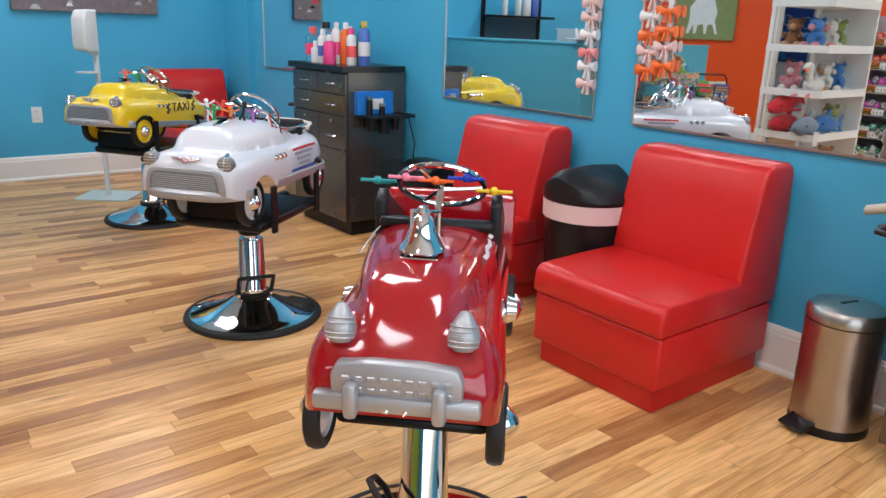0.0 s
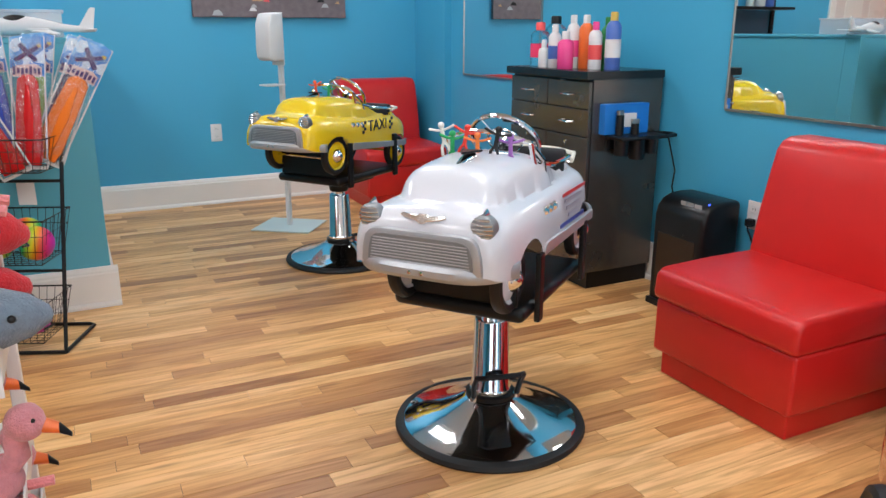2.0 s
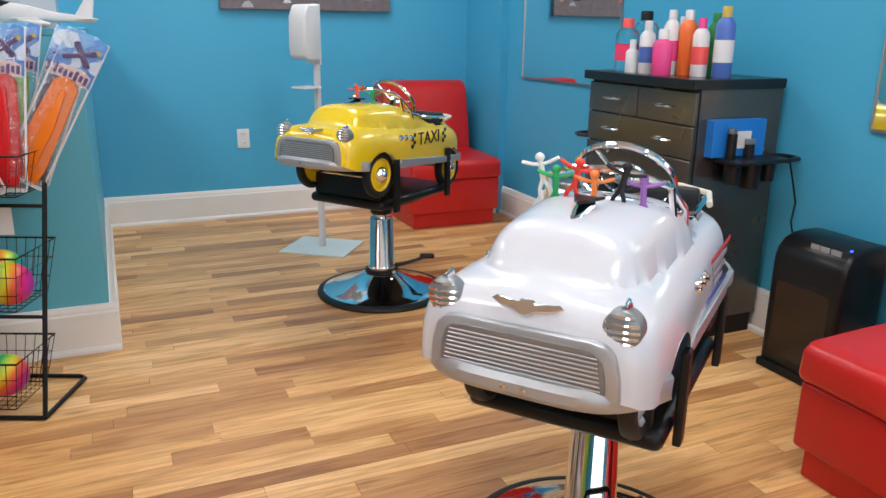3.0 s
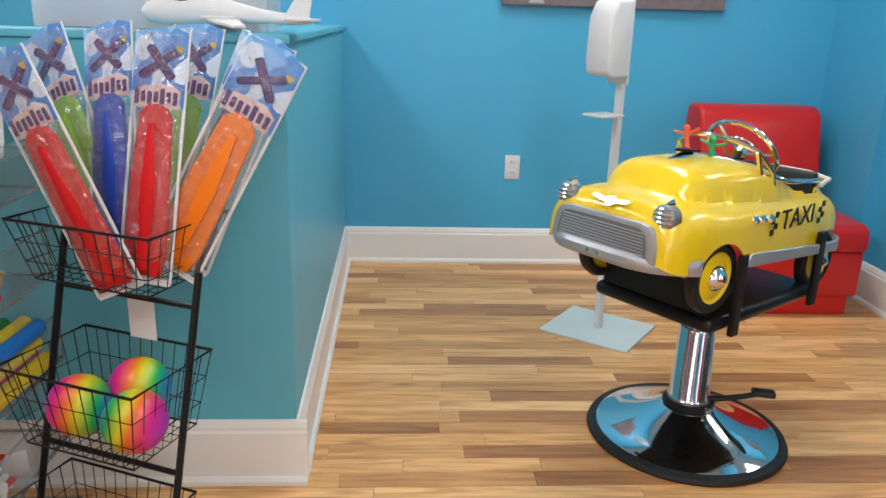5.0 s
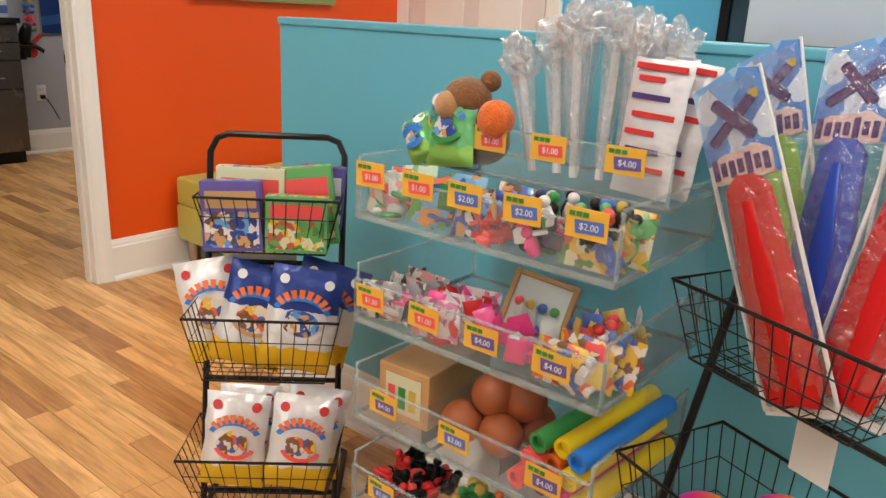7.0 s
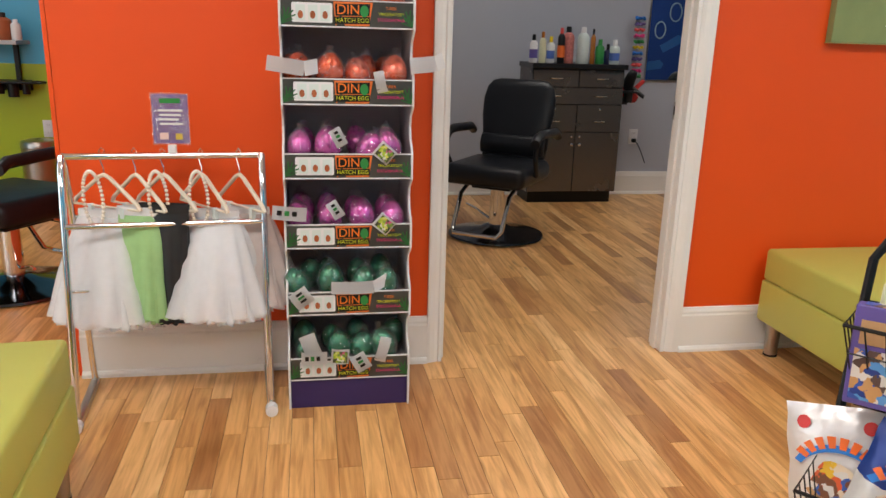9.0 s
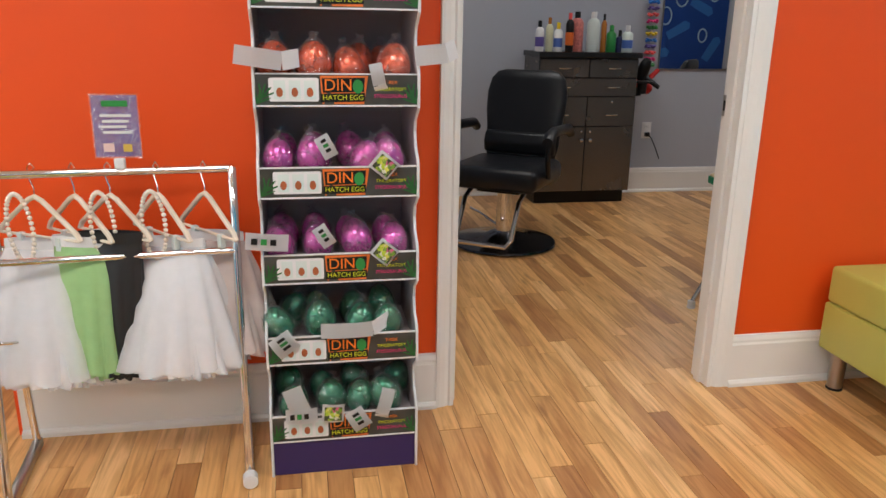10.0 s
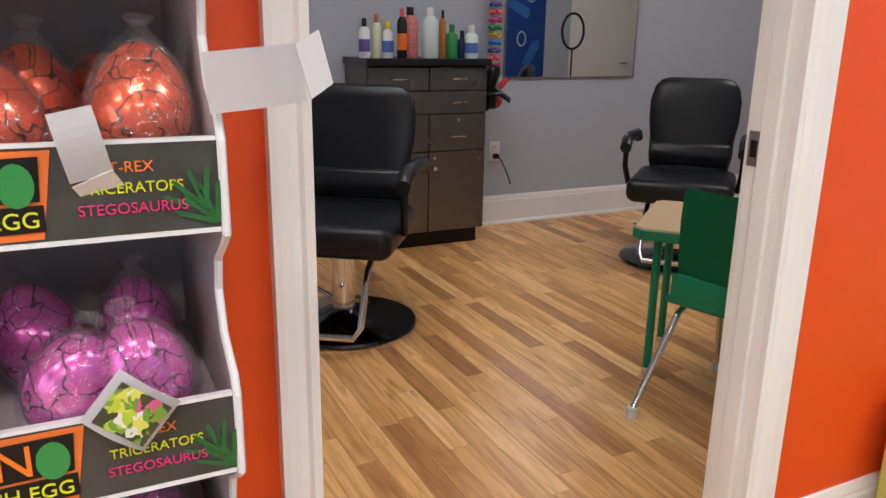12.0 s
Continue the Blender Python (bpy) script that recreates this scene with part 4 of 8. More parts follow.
fire_car(pose(2.43, 1.925, 0, 0, 0, 225.5))


# ---- mirrors on the blue wall ----
def wall_mirror(name, y0, y1, z0, z1, x, label):
    t = thing(name, label, "mirror", pose(x, (y0 + y1) / 2, z0), group="wall mirrors")
    w = (y1 - y0) / 2
    part("glass", box((-0.006, -w, 0), (-0.0005, w, z1 - z0)), "mirror", t)
    for s in (-1, 1):
        part("frame", box((-0.011, s * w - 0.006 * (s < 0), -0.004), (0.0, s * w + 0.006 * (s > 0), z1 - z0 + 0.004), 0.001, 1), "steel", t)
    part("frame", box((-0.012, -w, -0.010), (0.0, w, -0.0005), 0.001, 1), "steel", t)
    part("frame", box((-0.012, -w, z1 - z0 + 0.0005), (0.0, w, z1 - z0 + 0.01), 0.001, 1), "steel", t)
    return t


wall_mirror("wall_mirror", 1.70, 2.79, 0.845, 1.85, EX, "large frameless wall mirror over a red seat")
wall_mirror("wall_mirror", 3.02, 4.11, 0.845, 1.85, EX, "large frameless wall mirror between cabinet and seat")
wall_mirror("wall_mirror", 5.50, 6.42, 0.875, 1.85, EX, "large frameless wall mirror behind the tool cabinet")


# ---- drawer cabinets ----
def bow_handle(parent, m):
    part("handle", tube([(0, -0.045, 0), (0.012, -0.04, 0), (0.018, -0.02, 0), (0.02, 0, 0), (0.018, 0.02, 0), (0.012, 0.04, 0), (0, 0.045, 0)], 0.004, 8, m=m), "chrome", parent, "small chrome bow handle", smooth=True)


def knob(parent, m):
    part("knob", lathe([(0, 0), (0.005, 0), (0.005, 0.012), (0.012, 0.017), (0.012, 0.022), (0.0, 0.026)], 14, m=m @ pose(0, 0, 0, 0, 90, 0)), "chrome", parent, smooth=True)


def drawer_cabinet(m, w, d, h, label, face="graphite"):
    """Front faces +x locally; from y = -w/2 to w/2, the back at x = -d."""
    t = thing("drawer_cabinet", label, "cabinet", m, group="salon drawer cabinets")
    part("body", box((-d, -w / 2, 0.085), (-0.02, w / 2, h - 0.035)), face, t)
    part("toe_kick", box((-d, -w / 2 + 0.02, 0), (-0.05, w / 2 - 0.02, 0.085)), "black", t)
    part("front_edge", box((-0.02, -w / 2, 0.085), (-0.017, w / 2, h - 0.035)), "black", t)
    top = h - 0.045
    rows = [(top - 0.115, top), (top - 0.235, top - 0.12), (top - 0.43, top - 0.24)]
    for k, (z0, z1) in enumerate(rows):
        spans = ((-w / 2, w / 2),) if k == 1 else ((-w / 2, 0), (0, w / 2))
        for y0, y1 in spans:
            dr = part("drawer_front", box((-0.018, y0 + 0.003, z0), (0.0, y1 - 0.003, z1), 0.002, 1), face, t)
            ys = (y0 + (y1 - y0) * 0.25, y0 + (y1 - y0) * 0.75) if k == 1 else ((y0 + y1) / 2,)
            for yy in ys:
                bow_handle(dr, pose(0, yy, (z0 + z1) / 2 - (0.02 if k == 2 else 0)))
            if k == 2:
                part("lock", lathe([(0, 0), (0.008, 0), (0.007, 0.006), (0, 0.007)], 12, m=pose(0, (y0 + y1) / 2, z1 - 0.03, 0, 90, 0)), "chrome", dr)
    for s in (-1, 1):
        door = part("cabinet_door", box((-0.018, min(0, s * w / 2) + 0.003, 0.09), (0.0, max(0, s * w / 2) - 0.003, top - 0.435), 0.002, 1), face, t)
        knob(door, pose(0, s * 0.03, top - 0.52))
        part("lock", lathe([(0, 0), (0.008, 0), (0.007, 0.006), (0, 0.007)], 12, m=pose(0, s * 0.03, top - 0.465, 0, 90, 0)), "chrome", door)
    part("worktop", box((-d, -w / 2 - 0.012, h - 0.035), (0.025, w / 2 + 0.012, h), 0.004), "black_top", t, "black laminate worktop")
    return t


def tool_holder(m, label, kit):
    """A black shelf for hair tools on a cabinet side; the side is at y = 0, it reaches along -y."""
    t = thing("tool_holder", label, "tool holder", m, group="hair tool holders")
    part("bracket", box((-0.10, -0.012, -0.05), (0.10, 0.0, 0.02), 0.003), "black_plastic", t)
    part("shelf", box((-0.13, -0.135, 0), (0.13, -0.012, 0.016), 0.005), "black_plastic", t)
    for x, r, dz in ((-0.085, 0.032, 0.07), (0.0, 0.036, 0.09), (0.08, 0.026, 0.07)):
        part("cup", lathe([(r - 0.004, 0.0), (r, 0.0), (r * 0.92, -dz), (r * 0.86, -dz), (r * 0.86, -dz + 0.003), (0, -dz + 0.003)], 20, m=pose(x, -0.075, 0.001)), "black_plastic", t, smooth=True)
    part("loop", tube([(0.13, -0.02, 0.008), (0.185, -0.03, 0.008), (0.20, -0.07, 0.008), (0.185, -0.11, 0.008), (0.13, -0.12, 0.008)], 0.009, 8), "black_plastic", t, smooth=True)
    return t


M["beige_plastic"] = surface("beige_plastic", (0.50, 0.44, 0.36), 0.42)


def hair_dryer(m, mat, label):
    t = thing("hair_dryer", label, "hair dryer", m, group="hair dryers")
    part("barrel", lathe([(0, -0.08), (0.034, -0.078), (0.040, -0.05), (0.042, 0.0), (0.038, 0.05), (0.028, 0.085), (0.024, 0.088), (0.0, 0.07)], 24), mat, t, smooth=True)
    part("grip", loft([[(0.035 + 0.11 * k, 0.019 * math.cos(a) * (1 - 0.2 * k), -0.03 - 0.03 * k + 0.019 * math.sin(a) * (1 - 0.2 * k)) for a in [j * math.pi / 6 for j in range(12)]] for k in (0, 0.5, 1)]), mat, t, smooth=True)
    part("intake", lathe([(0.030, -0.079), (0.030, -0.084), (0, -0.086)], 20), "black_plastic", t)
    return t


def clipper(m, label):
    t = thing("hair_clipper", label, "hair clipper", m, group="hair clippers")
    part("case", loft([[(0.022 * (1 - 0.15 * abs(k - 1)) * math.cos(a), 0.017 * math.sin(a), 0.055 * k) for a in [j * math.pi / 6 for j in range(12)]] for k in (0, 0.6, 1.4, 2.2, 2.6)]), "black_plastic", t, smooth=True)
    part("blade", box((-0.018, -0.008, 0.143), (0.018, 0.008, 0.162), 0.002, 1), "steel", t)
    return t


CX = 3.722
cab1 = drawer_cabinet(pose(CX, 4.788, 0, 0, 0, 180), 0.64, 0.40, 0.985, "graphite drawer cabinet with a black worktop full of bottles")
cab_s = drawer_cabinet(pose(3.74, 1.155, 0, 0, 0, 180), 0.64, 0.40, 0.985, "brown drawer cabinet beside the steel pedal bin")
tool_holder(pose(3.93, 4.465, 0.70), "black tool holder on the cabinet side", 0)
tool_holder(pose(3.93, 5.111, 0.70, 0, 0, 180), "black tool holder with a beige hair dryer", 0)
tool_holder(pose(3.93, 1.478, 0.69, 0, 0, 180), "black tool holder beside the steel pedal bin", 0)
clipper(pose(3.845, 4.408, 0.66, 0, 0, 20), "black hair clipper standing in the tool holder")
clipper(pose(3.93, 4.408, 0.62, 0, 0, -10), "black hair clipper standing in the tool holder")
hair_dryer(pose(3.93, 5.188, 0.79, 0, 0, 90), "beige_plastic", "beige hair dryer in the cabinet holder")
hair_dryer(pose(3.93, 1.56, 0.775, 0, 0, 90), "beige_plastic", "beige hair dryer in the cabinet holder")
M["bright_blue"] = surface("bright_blue_card", (0.02, 0.19, 0.62), 0.4)
bx = thing("supply_box", "bright blue cardboard box leaning on the cabinet side", "box", pose(3.90, 4.458, 0.717))
part("carton", box((-0.12, -0.03, 0), (0.12, 0.02, 0.13), 0.002, 1), "bright_blue", bx)
part("label_panel", box((-0.05, -0.032, 0.03), (0.05, -0.0302, 0.09)), "white_plastic", bx)
cd = thing("power_cord", "black power cord hanging beside the cabinet", "cord")
part("cord", tube([(4.08, 4.36, 0.70), (4.10, 4.35, 0.62), (4.12, 4.345, 0.55), (4.105, 4.34, 0.48), (4.125, 4.33, 0.40), (4.13, 4.30, 0.30)], 0.0035, 6), "black_plastic", cd, smooth=True)


# ---- bottles on the worktop ----
def bottle(m, prof, mat, capmat, label, cap=None, band=None, neck=None):
    t = thing("bottle", label, "bottle", m, group="salon product bottles")
    part("body", lathe(prof, 22), mat, t, smooth=True)
    z = prof[-1][1]
    r = cap[0] if cap else 0.012
    h = cap[1] if cap else 0.02
    part("cap", lathe([(0, z - 0.002), (r, z - 0.002), (r, z + h * 0.85), (r * 0.85, z + h), (0, z + h)], 18), capmat, t, smooth=True)
    if band:
        z0, z1, bmat = band
        rr = max(p[0] for p in prof) + 0.0008
        part("wrapper", lathe([(rr, z0), (rr, z1)], 22), bmat, t, smooth=True)
    return t


def colourmat(key, c, rough=0.35, **k):
    if key not in M:
        M[key] = surface(key, c, rough, **k)
    return key


colourmat("pink_gel", (0.85, 0.06, 0.16), 0.25)
colourmat("coral", (0.85, 0.10, 0.10), 0.3)
colourmat("spray_orange", (0.80, 0.16, 0.03), 0.3)
colourmat("hot_pink", (0.80, 0.07, 0.28), 0.25)
colourmat("leaf_green", (0.03, 0.25, 0.06), 0.35)
colourmat("can_blue", (0.08, 0.16, 0.50), 0.3)
colourmat("navy", (0.015, 0.02, 0.08), 0.35)
colourmat("deep_purple", (0.05, 0.015, 0.10), 0.4)
colourmat("gold", (0.60, 0.42, 0.08), 0.3)
colourmat("tan", (0.50, 0.30, 0.14), 0.6)
M["clear"] = surface("clear_plastic", (0.92, 0.94, 0.95), 0.06, var=0.01, trans=1.0, ior=1.2, alpha=0.55)


def can_prof(r, h):
    return [(0, 0), (r * 0.95, 0), (r, 0.004), (r, h * 0.86), (r * 0.8, h * 0.94), (r * 0.45, h)]


TOPZ = 0.985
BT = [  # x, y, radius, height, body, cap, band colour, words
    (3.76, 5.03, 0.046, 0.17, "clear", "coral", "pink_gel", "clear jar with bright pink contents"),
    (3.86, 5.05, 0.05, 0.20, "clear", "black_plastic", None, "clear plastic jar of combs"),
    (3.75, 4.86, 0.030, 0.16, "white_plastic", "white_plastic", "can_blue", "white bottle with a blue band"),
    (3.74, 4.95, 0.026, 0.09, "white_plastic", "white_plastic", None, "small white plastic jar"),
    (3.80, 4.77, 0.030, 0.20, "white_plastic", "white_plastic", "hot_pink", "white spray bottle with pink print"),
    (3.73, 4.72, 0.036, 0.13, "hot_pink", "white_plastic", None, "hot pink bottle with white cap"),
    (3.83, 4.70, 0.033, 0.20, "spray_orange", "white_plastic", None, "orange bottle with white pump"),
    (3.92, 4.80, 0.026, 0.12, "navy", "black_plastic", None, "small navy hair bottle"),
    (3.82, 4.60, 0.030, 0.17, "white_plastic", "hot_pink", "coral", "white tube with red print"),
    (3.90, 4.62, 0.030, 0.19, "leaf_green", "leaf_green", None, "tall green spray can"),
    (3.86, 4.51, 0.034, 0.21, "can_blue", "gold", "white_plastic", "blue spray can with a gold cap"),
    (3.98, 4.95, 0.03, 0.18, "leaf_green", "white_plastic", None, "green bottle with white cap"),
]
for x, y, r, h, b_, c_, band, words in BT:
    bottle(pose(x + 0.04, 4.555 + (y - 4.51) * 0.82, TOPZ), can_prof(r, h), b_, c_, words, (r * 0.5, 0.035), (h * 0.25, h * 0.62, band) if band else None)


# ---- bins, vacuum, dispenser ----
def pedal_bin(m, r, h, label):
    t = thing("pedal_bin", label, "pedal bin", m, group="steel pedal bins")
    part("shell", lathe([(0, 0.03), (r, 0.03), (r, h - 0.06), (0, h - 0.06)], 40), "steel", t, smooth=True)
    part("foot_ring", lathe([(0, 0), (r * 1.02, 0), (r * 1.03, 0.012), (r * 1.005, 0.03), (0, 0.03)], 40), "black_plastic", t, smooth=True)
    part("lid", lathe([(r * 0.99, h - 0.058), (r * 1.015, h - 0.055), (r * 1.015, h - 0.028), (r * 0.93, h - 0.012), (r * 0.6, h - 0.002), (0, h)], 40), "steel", t, smooth=True)
    part("lid_slot", box((-0.035, -0.006, h - 0.002), (0.035, 0.006, h + 0.0015), 0.001, 1), "black_plastic", t)
    part("pedal", prism([(r * 0.9, 0.02), (r + 0.05, 0.014), (r + 0.055, 0.024), (r * 0.9, 0.045)], -0.045, 0.045, "y", 0.004), "black_plastic", t, smooth=True)
    return t


pedal_bin(pose(3.905, 1.69, 0, 0, 0, 165), 0.118, 0.425, "round brushed steel pedal bin beside the cabinet")
pedal_bin(pose(4.01, 5.62, 0, 0, 0, 170), 0.10, 0.42, "round brushed steel pedal bin against the blue wall")
tub = thing("laundry_bin", "black bin with a white liner and a wavy black cushion lid", "bin", pose(3.90, 2.785, 0))
part("drum", lathe([(0, 0.0), (0.15, 0.0), (0.155, 0.01), (0.178, 0.50), (0, 0.50)], 40), "black_plastic", tub, smooth=True)
colourmat("liner", (0.72, 0.52, 0.50), 0.5)
part("liner_band", lathe([(0.178, 0.47), (0.186, 0.472), (0.188, 0.545), (0.182, 0.55)], 40), "liner", tub, "folded pinkish white liner", smooth=True)
bm = lathe([(0, 0.54), (0.185, 0.54), (0.195, 0.56), (0.19, 0.60), (0.15, 0.63), (0.0, 0.64)], 40)
for v in bm.verts:
    if v.co.z > 0.57:
        v.co.z += 0.035 * math.cos((v.co.y) / 0.19 * math.pi * 1.1) + 0.012
part("lid", bm, "black_vinyl", tub, smooth=True)

vac = thing("floor_vacuum", "black upright automatic floor vacuum with a blue lamp", "vacuum", pose(4.02, 4.09, 0, 0, 0, 180))
part("case", prism([(-0.10, 0.0), (0.105, 0.0), (0.105, 0.40), (0.095, 0.44), (0.070, 0.47), (0.030, 0.487), (-0.02, 0.492), (-0.10, 0.49)], -0.142, 0.142, "y", 0.02, 3), "black_plastic", vac, smooth=True)
part("front_panel", box((0.098, -0.11, 0.06), (0.106, 0.11, 0.33), 0.004), surface("smoked_panel", (0.02, 0.012, 0.01), 0.15), vac)
part("intake", box((0.09, -0.14, 0.002), (0.118, 0.14, 0.03), 0.004), "black", vac)
for k, (y0, y1) in enumerate(((-0.06, -0.03), (-0.026, 0.004), (0.01, 0.045))):
    part("print_bar", box((0.068, y0 * 1.1, 0.4565), (0.072, y1 * 1.1, 0.474), 0.0), "silver", vac, m=pose(0.006, 0.05, 0.004))
part("status_lamp", lathe([(0, 0), (0.006, 0), (0.004, 0.004), (0, 0.005)], 12, m=pose(0.045, 0.11, 0.478)), glowing("blue_lamp", (0.05, 0.1, 1.0), 5), vac, "small glowing blue lamp")


def outlet(m, label, plugged=False):
    t = thing("wall_outlet", label, "outlet", m, group="wall outlets")
    part("plate", box((0, -0.036, -0.058), (0.006, 0.036, 0.058), 0.003), "white_plastic", t, smooth=True)
    for s in (-1, 1):
        soc = part("socket", box((0.006, -0.017, s * 0.026 - 0.014), (0.009, 0.017, s * 0.026 + 0.014), 0.003), "white_plastic", t)
        for q in (-1, 1):
            part("slot", box((0.009, q * 0.006 - 0.001, s * 0.026 - 0.005), (0.0094, q * 0.006 + 0.001, s * 0.026 + 0.006)), "black", soc)
    if plugged:
        part("plug", box((0.009, -0.016, -0.042), (0.04, 0.016, -0.012), 0.005), "black_plastic", t)
        part("lead", tube([(0.04, 0, -0.027), (0.055, 0.02, -0.05), (0.05, 0.06, -0.12), (0.04, 0.10, -0.2)], 0.004, 6), "black_plastic", t, smooth=True)
    return t


outlet(pose(2.61, NY, 0.485, 0, 0, -90), "white wall outlet above the baseboard")
outlet(pose(EX, 3.905, 0.435, 0, 0, 180), "white wall outlet with a black plug in it", True)

disp = thing("sanitiser_stand", "white hand sanitiser dispenser on a white floor stand", "dispenser stand", pose(2.858, 6.252, 0, 0, 0, -62))
colourmat("pale_mint", (0.62, 0.70, 0.68), 0.4)
part("foot_plate", box((-0.181, -0.160, 0), (0.181, 0.160, 0.008), 0.002, 1), "pale_mint", disp, m=pose(0, 0, 0, 0, 0, 24.5))
part("pole", box((-0.014, -0.012, 0.008), (0.014, 0.012, 1.18), 0.003), "white_plastic", disp)
part("backplate", box((-0.05, -0.02, 0.96), (0.05, -0.012, 1.25), 0.003), "white_plastic", disp)
part("case", prism([(-0.021, 0.985), (-0.10, 0.985), (-0.125, 1.0), (-0.13, 1.05), (-0.125, 1.19), (-0.10, 1.245), (-0.021, 1.25)], -0.06, 0.06, "x", 0.012, 3), "white_plastic", disp, smooth=True)
part("drip_tray", box((-0.05, -0.13, 0.845), (0.05, -0.015, 0.855), 0.004), "white_plastic", disp)

# ---- pictures ----
colourmat("canvas_grey", (0.17, 0.14, 0.15), 0.7, var=0.4, scale=25)
pic = thing("wall_picture", "long grey canvas print with small coloured cars", "picture", pose(3.035, NY, 1.235))
part("canvas", box((-0.515, -0.035, 0), (0.515, 0, 0.55), 0.003), "canvas_grey", pic)
rp = random.Random(5)
for k in range(46):
    cx, cz, s = rp.uniform(-0.48, 0.46), rp.uniform(0.01, 0.52), rp.uniform(0.015, 0.04)
    cm = rp.choice(["coral", "can_blue", "white_plastic", "silver", "decal_red", "black", "tan", "pale_mint"])
    part("painted_patch", prism([(cx - s, cz), (cx + s, cz), (cx + s * 0.7, cz + s * 0.6), (cx + s * 0.2, cz + s), (cx - s * 0.5, cz + s * 0.8)], -0.0365, -0.0352, "y"), cm, pic)
colourmat("canvas_olive", (0.22, 0.27, 0.11), 0.7, var=0.15, scale=12, bump=0.2)
pic2 = thing("wall_picture", "olive canvas with a white painted cow shape", "picture", pose(WX, 6.185, 1.175))
part("canvas", box((0, -0.405, 0), (0.035, 0.405, 0.62), 0.003), "canvas_olive", pic2)
colourmat("canvas_edge", (0.42, 0.36, 0.14), 0.7)
part("edge", box((0.001, -0.408, -0.003), (0.033, 0.408, -0.0005)), "canvas_edge", pic2)
cow = [(-0.20, 0.06), (-0.17, 0.06), (-0.12, 0.17), (-0.06, 0.16), (-0.05, 0.06), (-0.02, 0.06), (0.0, 0.17), (0.07, 0.16), (0.09, 0.06), (0.12, 0.06), (0.13, 0.17), (0.19, 0.06), (0.225, 0.07), (0.19, 0.22), (0.2, 0.36), (0.12, 0.45), (0.05, 0.52), (-0.06, 0.5), (-0.13, 0.42), (-0.17, 0.3), (-0.15, 0.2)]
part("painted_shape", prism(cow, 0.0355, 0.0368, "x"), surface("painted_white", (0.7, 0.74, 0.76), 0.7, var=0.12, scale=20), pic2)


# ---- wire racks in front of the half wall ----
def wire_basket(t, z, y0, y1, w, depth, label=""):
    """Open wire basket hung on a rack: rim at height z, from y0 to y1, narrowing downwards."""
    b = part("basket", tube([(-w / 2, y0, z), (w / 2, y0, z), (w / 2, y1, z), (-w / 2, y1, z)], 0.0032, 6, True), "black", t, label)
    k = 0.80
    ym, hw = (y0 + y1) / 2, (y1 - y0) / 2
    low = [(-w / 2 * k, ym - hw * k, z - depth), (w / 2 * k, ym - hw * k, z - depth), (w / 2 * k, ym + hw * k, z - depth), (-w / 2 * k, ym + hw * k, z - depth)]
    part("wire", tube(low, 0.0022, 5, True), "black", b)
    n = 11
    for i in range(n + 1):
        f = -1 + 2 * i / n
        xt, xb = f * w / 2, f * w / 2 * k
        part("wire", tube([(xt, y0, z), (xb, ym - hw * k, z - depth), (xb, ym + hw * k, z - depth), (xt, y1, z)], 0.0013, 4), "black", b)
    for i in range(8):
        f = -1 + 2 * i / 7
        yt, yb = ym + f * hw, ym + f * hw * k
        part("wire", tube([(-w / 2, yt, z), (-w / 2 * k, yb, z - depth), (w / 2 * k, yb, z - depth), (w / 2, yt, z)], 0.0013, 4), "black", b)
    for q in (0.35, 0.7):
        kk = 1 - (1 - k) * q
        part("wire", tube([(-w / 2 * kk, ym - hw * kk, z - depth * q), (w / 2 * kk, ym - hw * kk, z - depth * q), (w / 2 * kk, ym + hw * kk, z - depth * q), (-w / 2 * kk, ym + hw * kk, z - depth * q)], 0.0013, 4, True), "black", b)
    return b


def wire_rack(m, w, h, lean, label, baskets, arch):
    t = thing("wire_rack", label, "wire rack", m, group="wire display racks")
    top = [(-w / 2, lean * (h - 0.04), h - 0.04), (-w / 2 + 0.015, lean * h, h - 0.01), (-w / 2 + 0.04, lean * h, h), (w / 2 - 0.04, lean * h, h), (w / 2 - 0.015, lean * h, h - 0.01), (w / 2, lean * (h - 0.04), h - 0.04)]
    if arch:
        part("frame", tube([(-w / 2, 0, 0.01)] + top + [(w / 2, 0, 0.01)], 0.0075, 8), "black", t, smooth=True)
    else:
        for s in (-1, 1):
            part("upright", tube([(s * w / 2, 0, 0.01), (s * w / 2, lean * h, h)], 0.0075, 8), "black", t, smooth=True)
    part("foot_loop", tube([(-w / 2, 0, 0.008), (-w / 2, 0.02, 0.008), (-w / 2, 0.27, 0.008), (-w / 2 + 0.02, 0.285, 0.008), (w / 2 - 0.02, 0.285, 0.008), (w / 2, 0.27, 0.008), (w / 2, 0.02, 0.008), (w / 2, 0, 0.008)], 0.0075, 8), "black", t, smooth=True)
    part("foot_bar", tube([(-w / 2, 0.0, 0.008), (w / 2, 0.0, 0.008)], 0.0075, 8), "black", t, smooth=True)
    for z, fy, by, bw, dep in baskets:
        y = lean * z
        wire_basket(t, z, y + fy, y + by, bw, dep)
        zz = z - dep - 0.045
        if zz > 0.05:
            part("cross_bar", tube([(-w / 2, lean * zz, zz), (w / 2, lean * zz, zz)], 0.006, 8), "black", t, smooth=True)
    return t


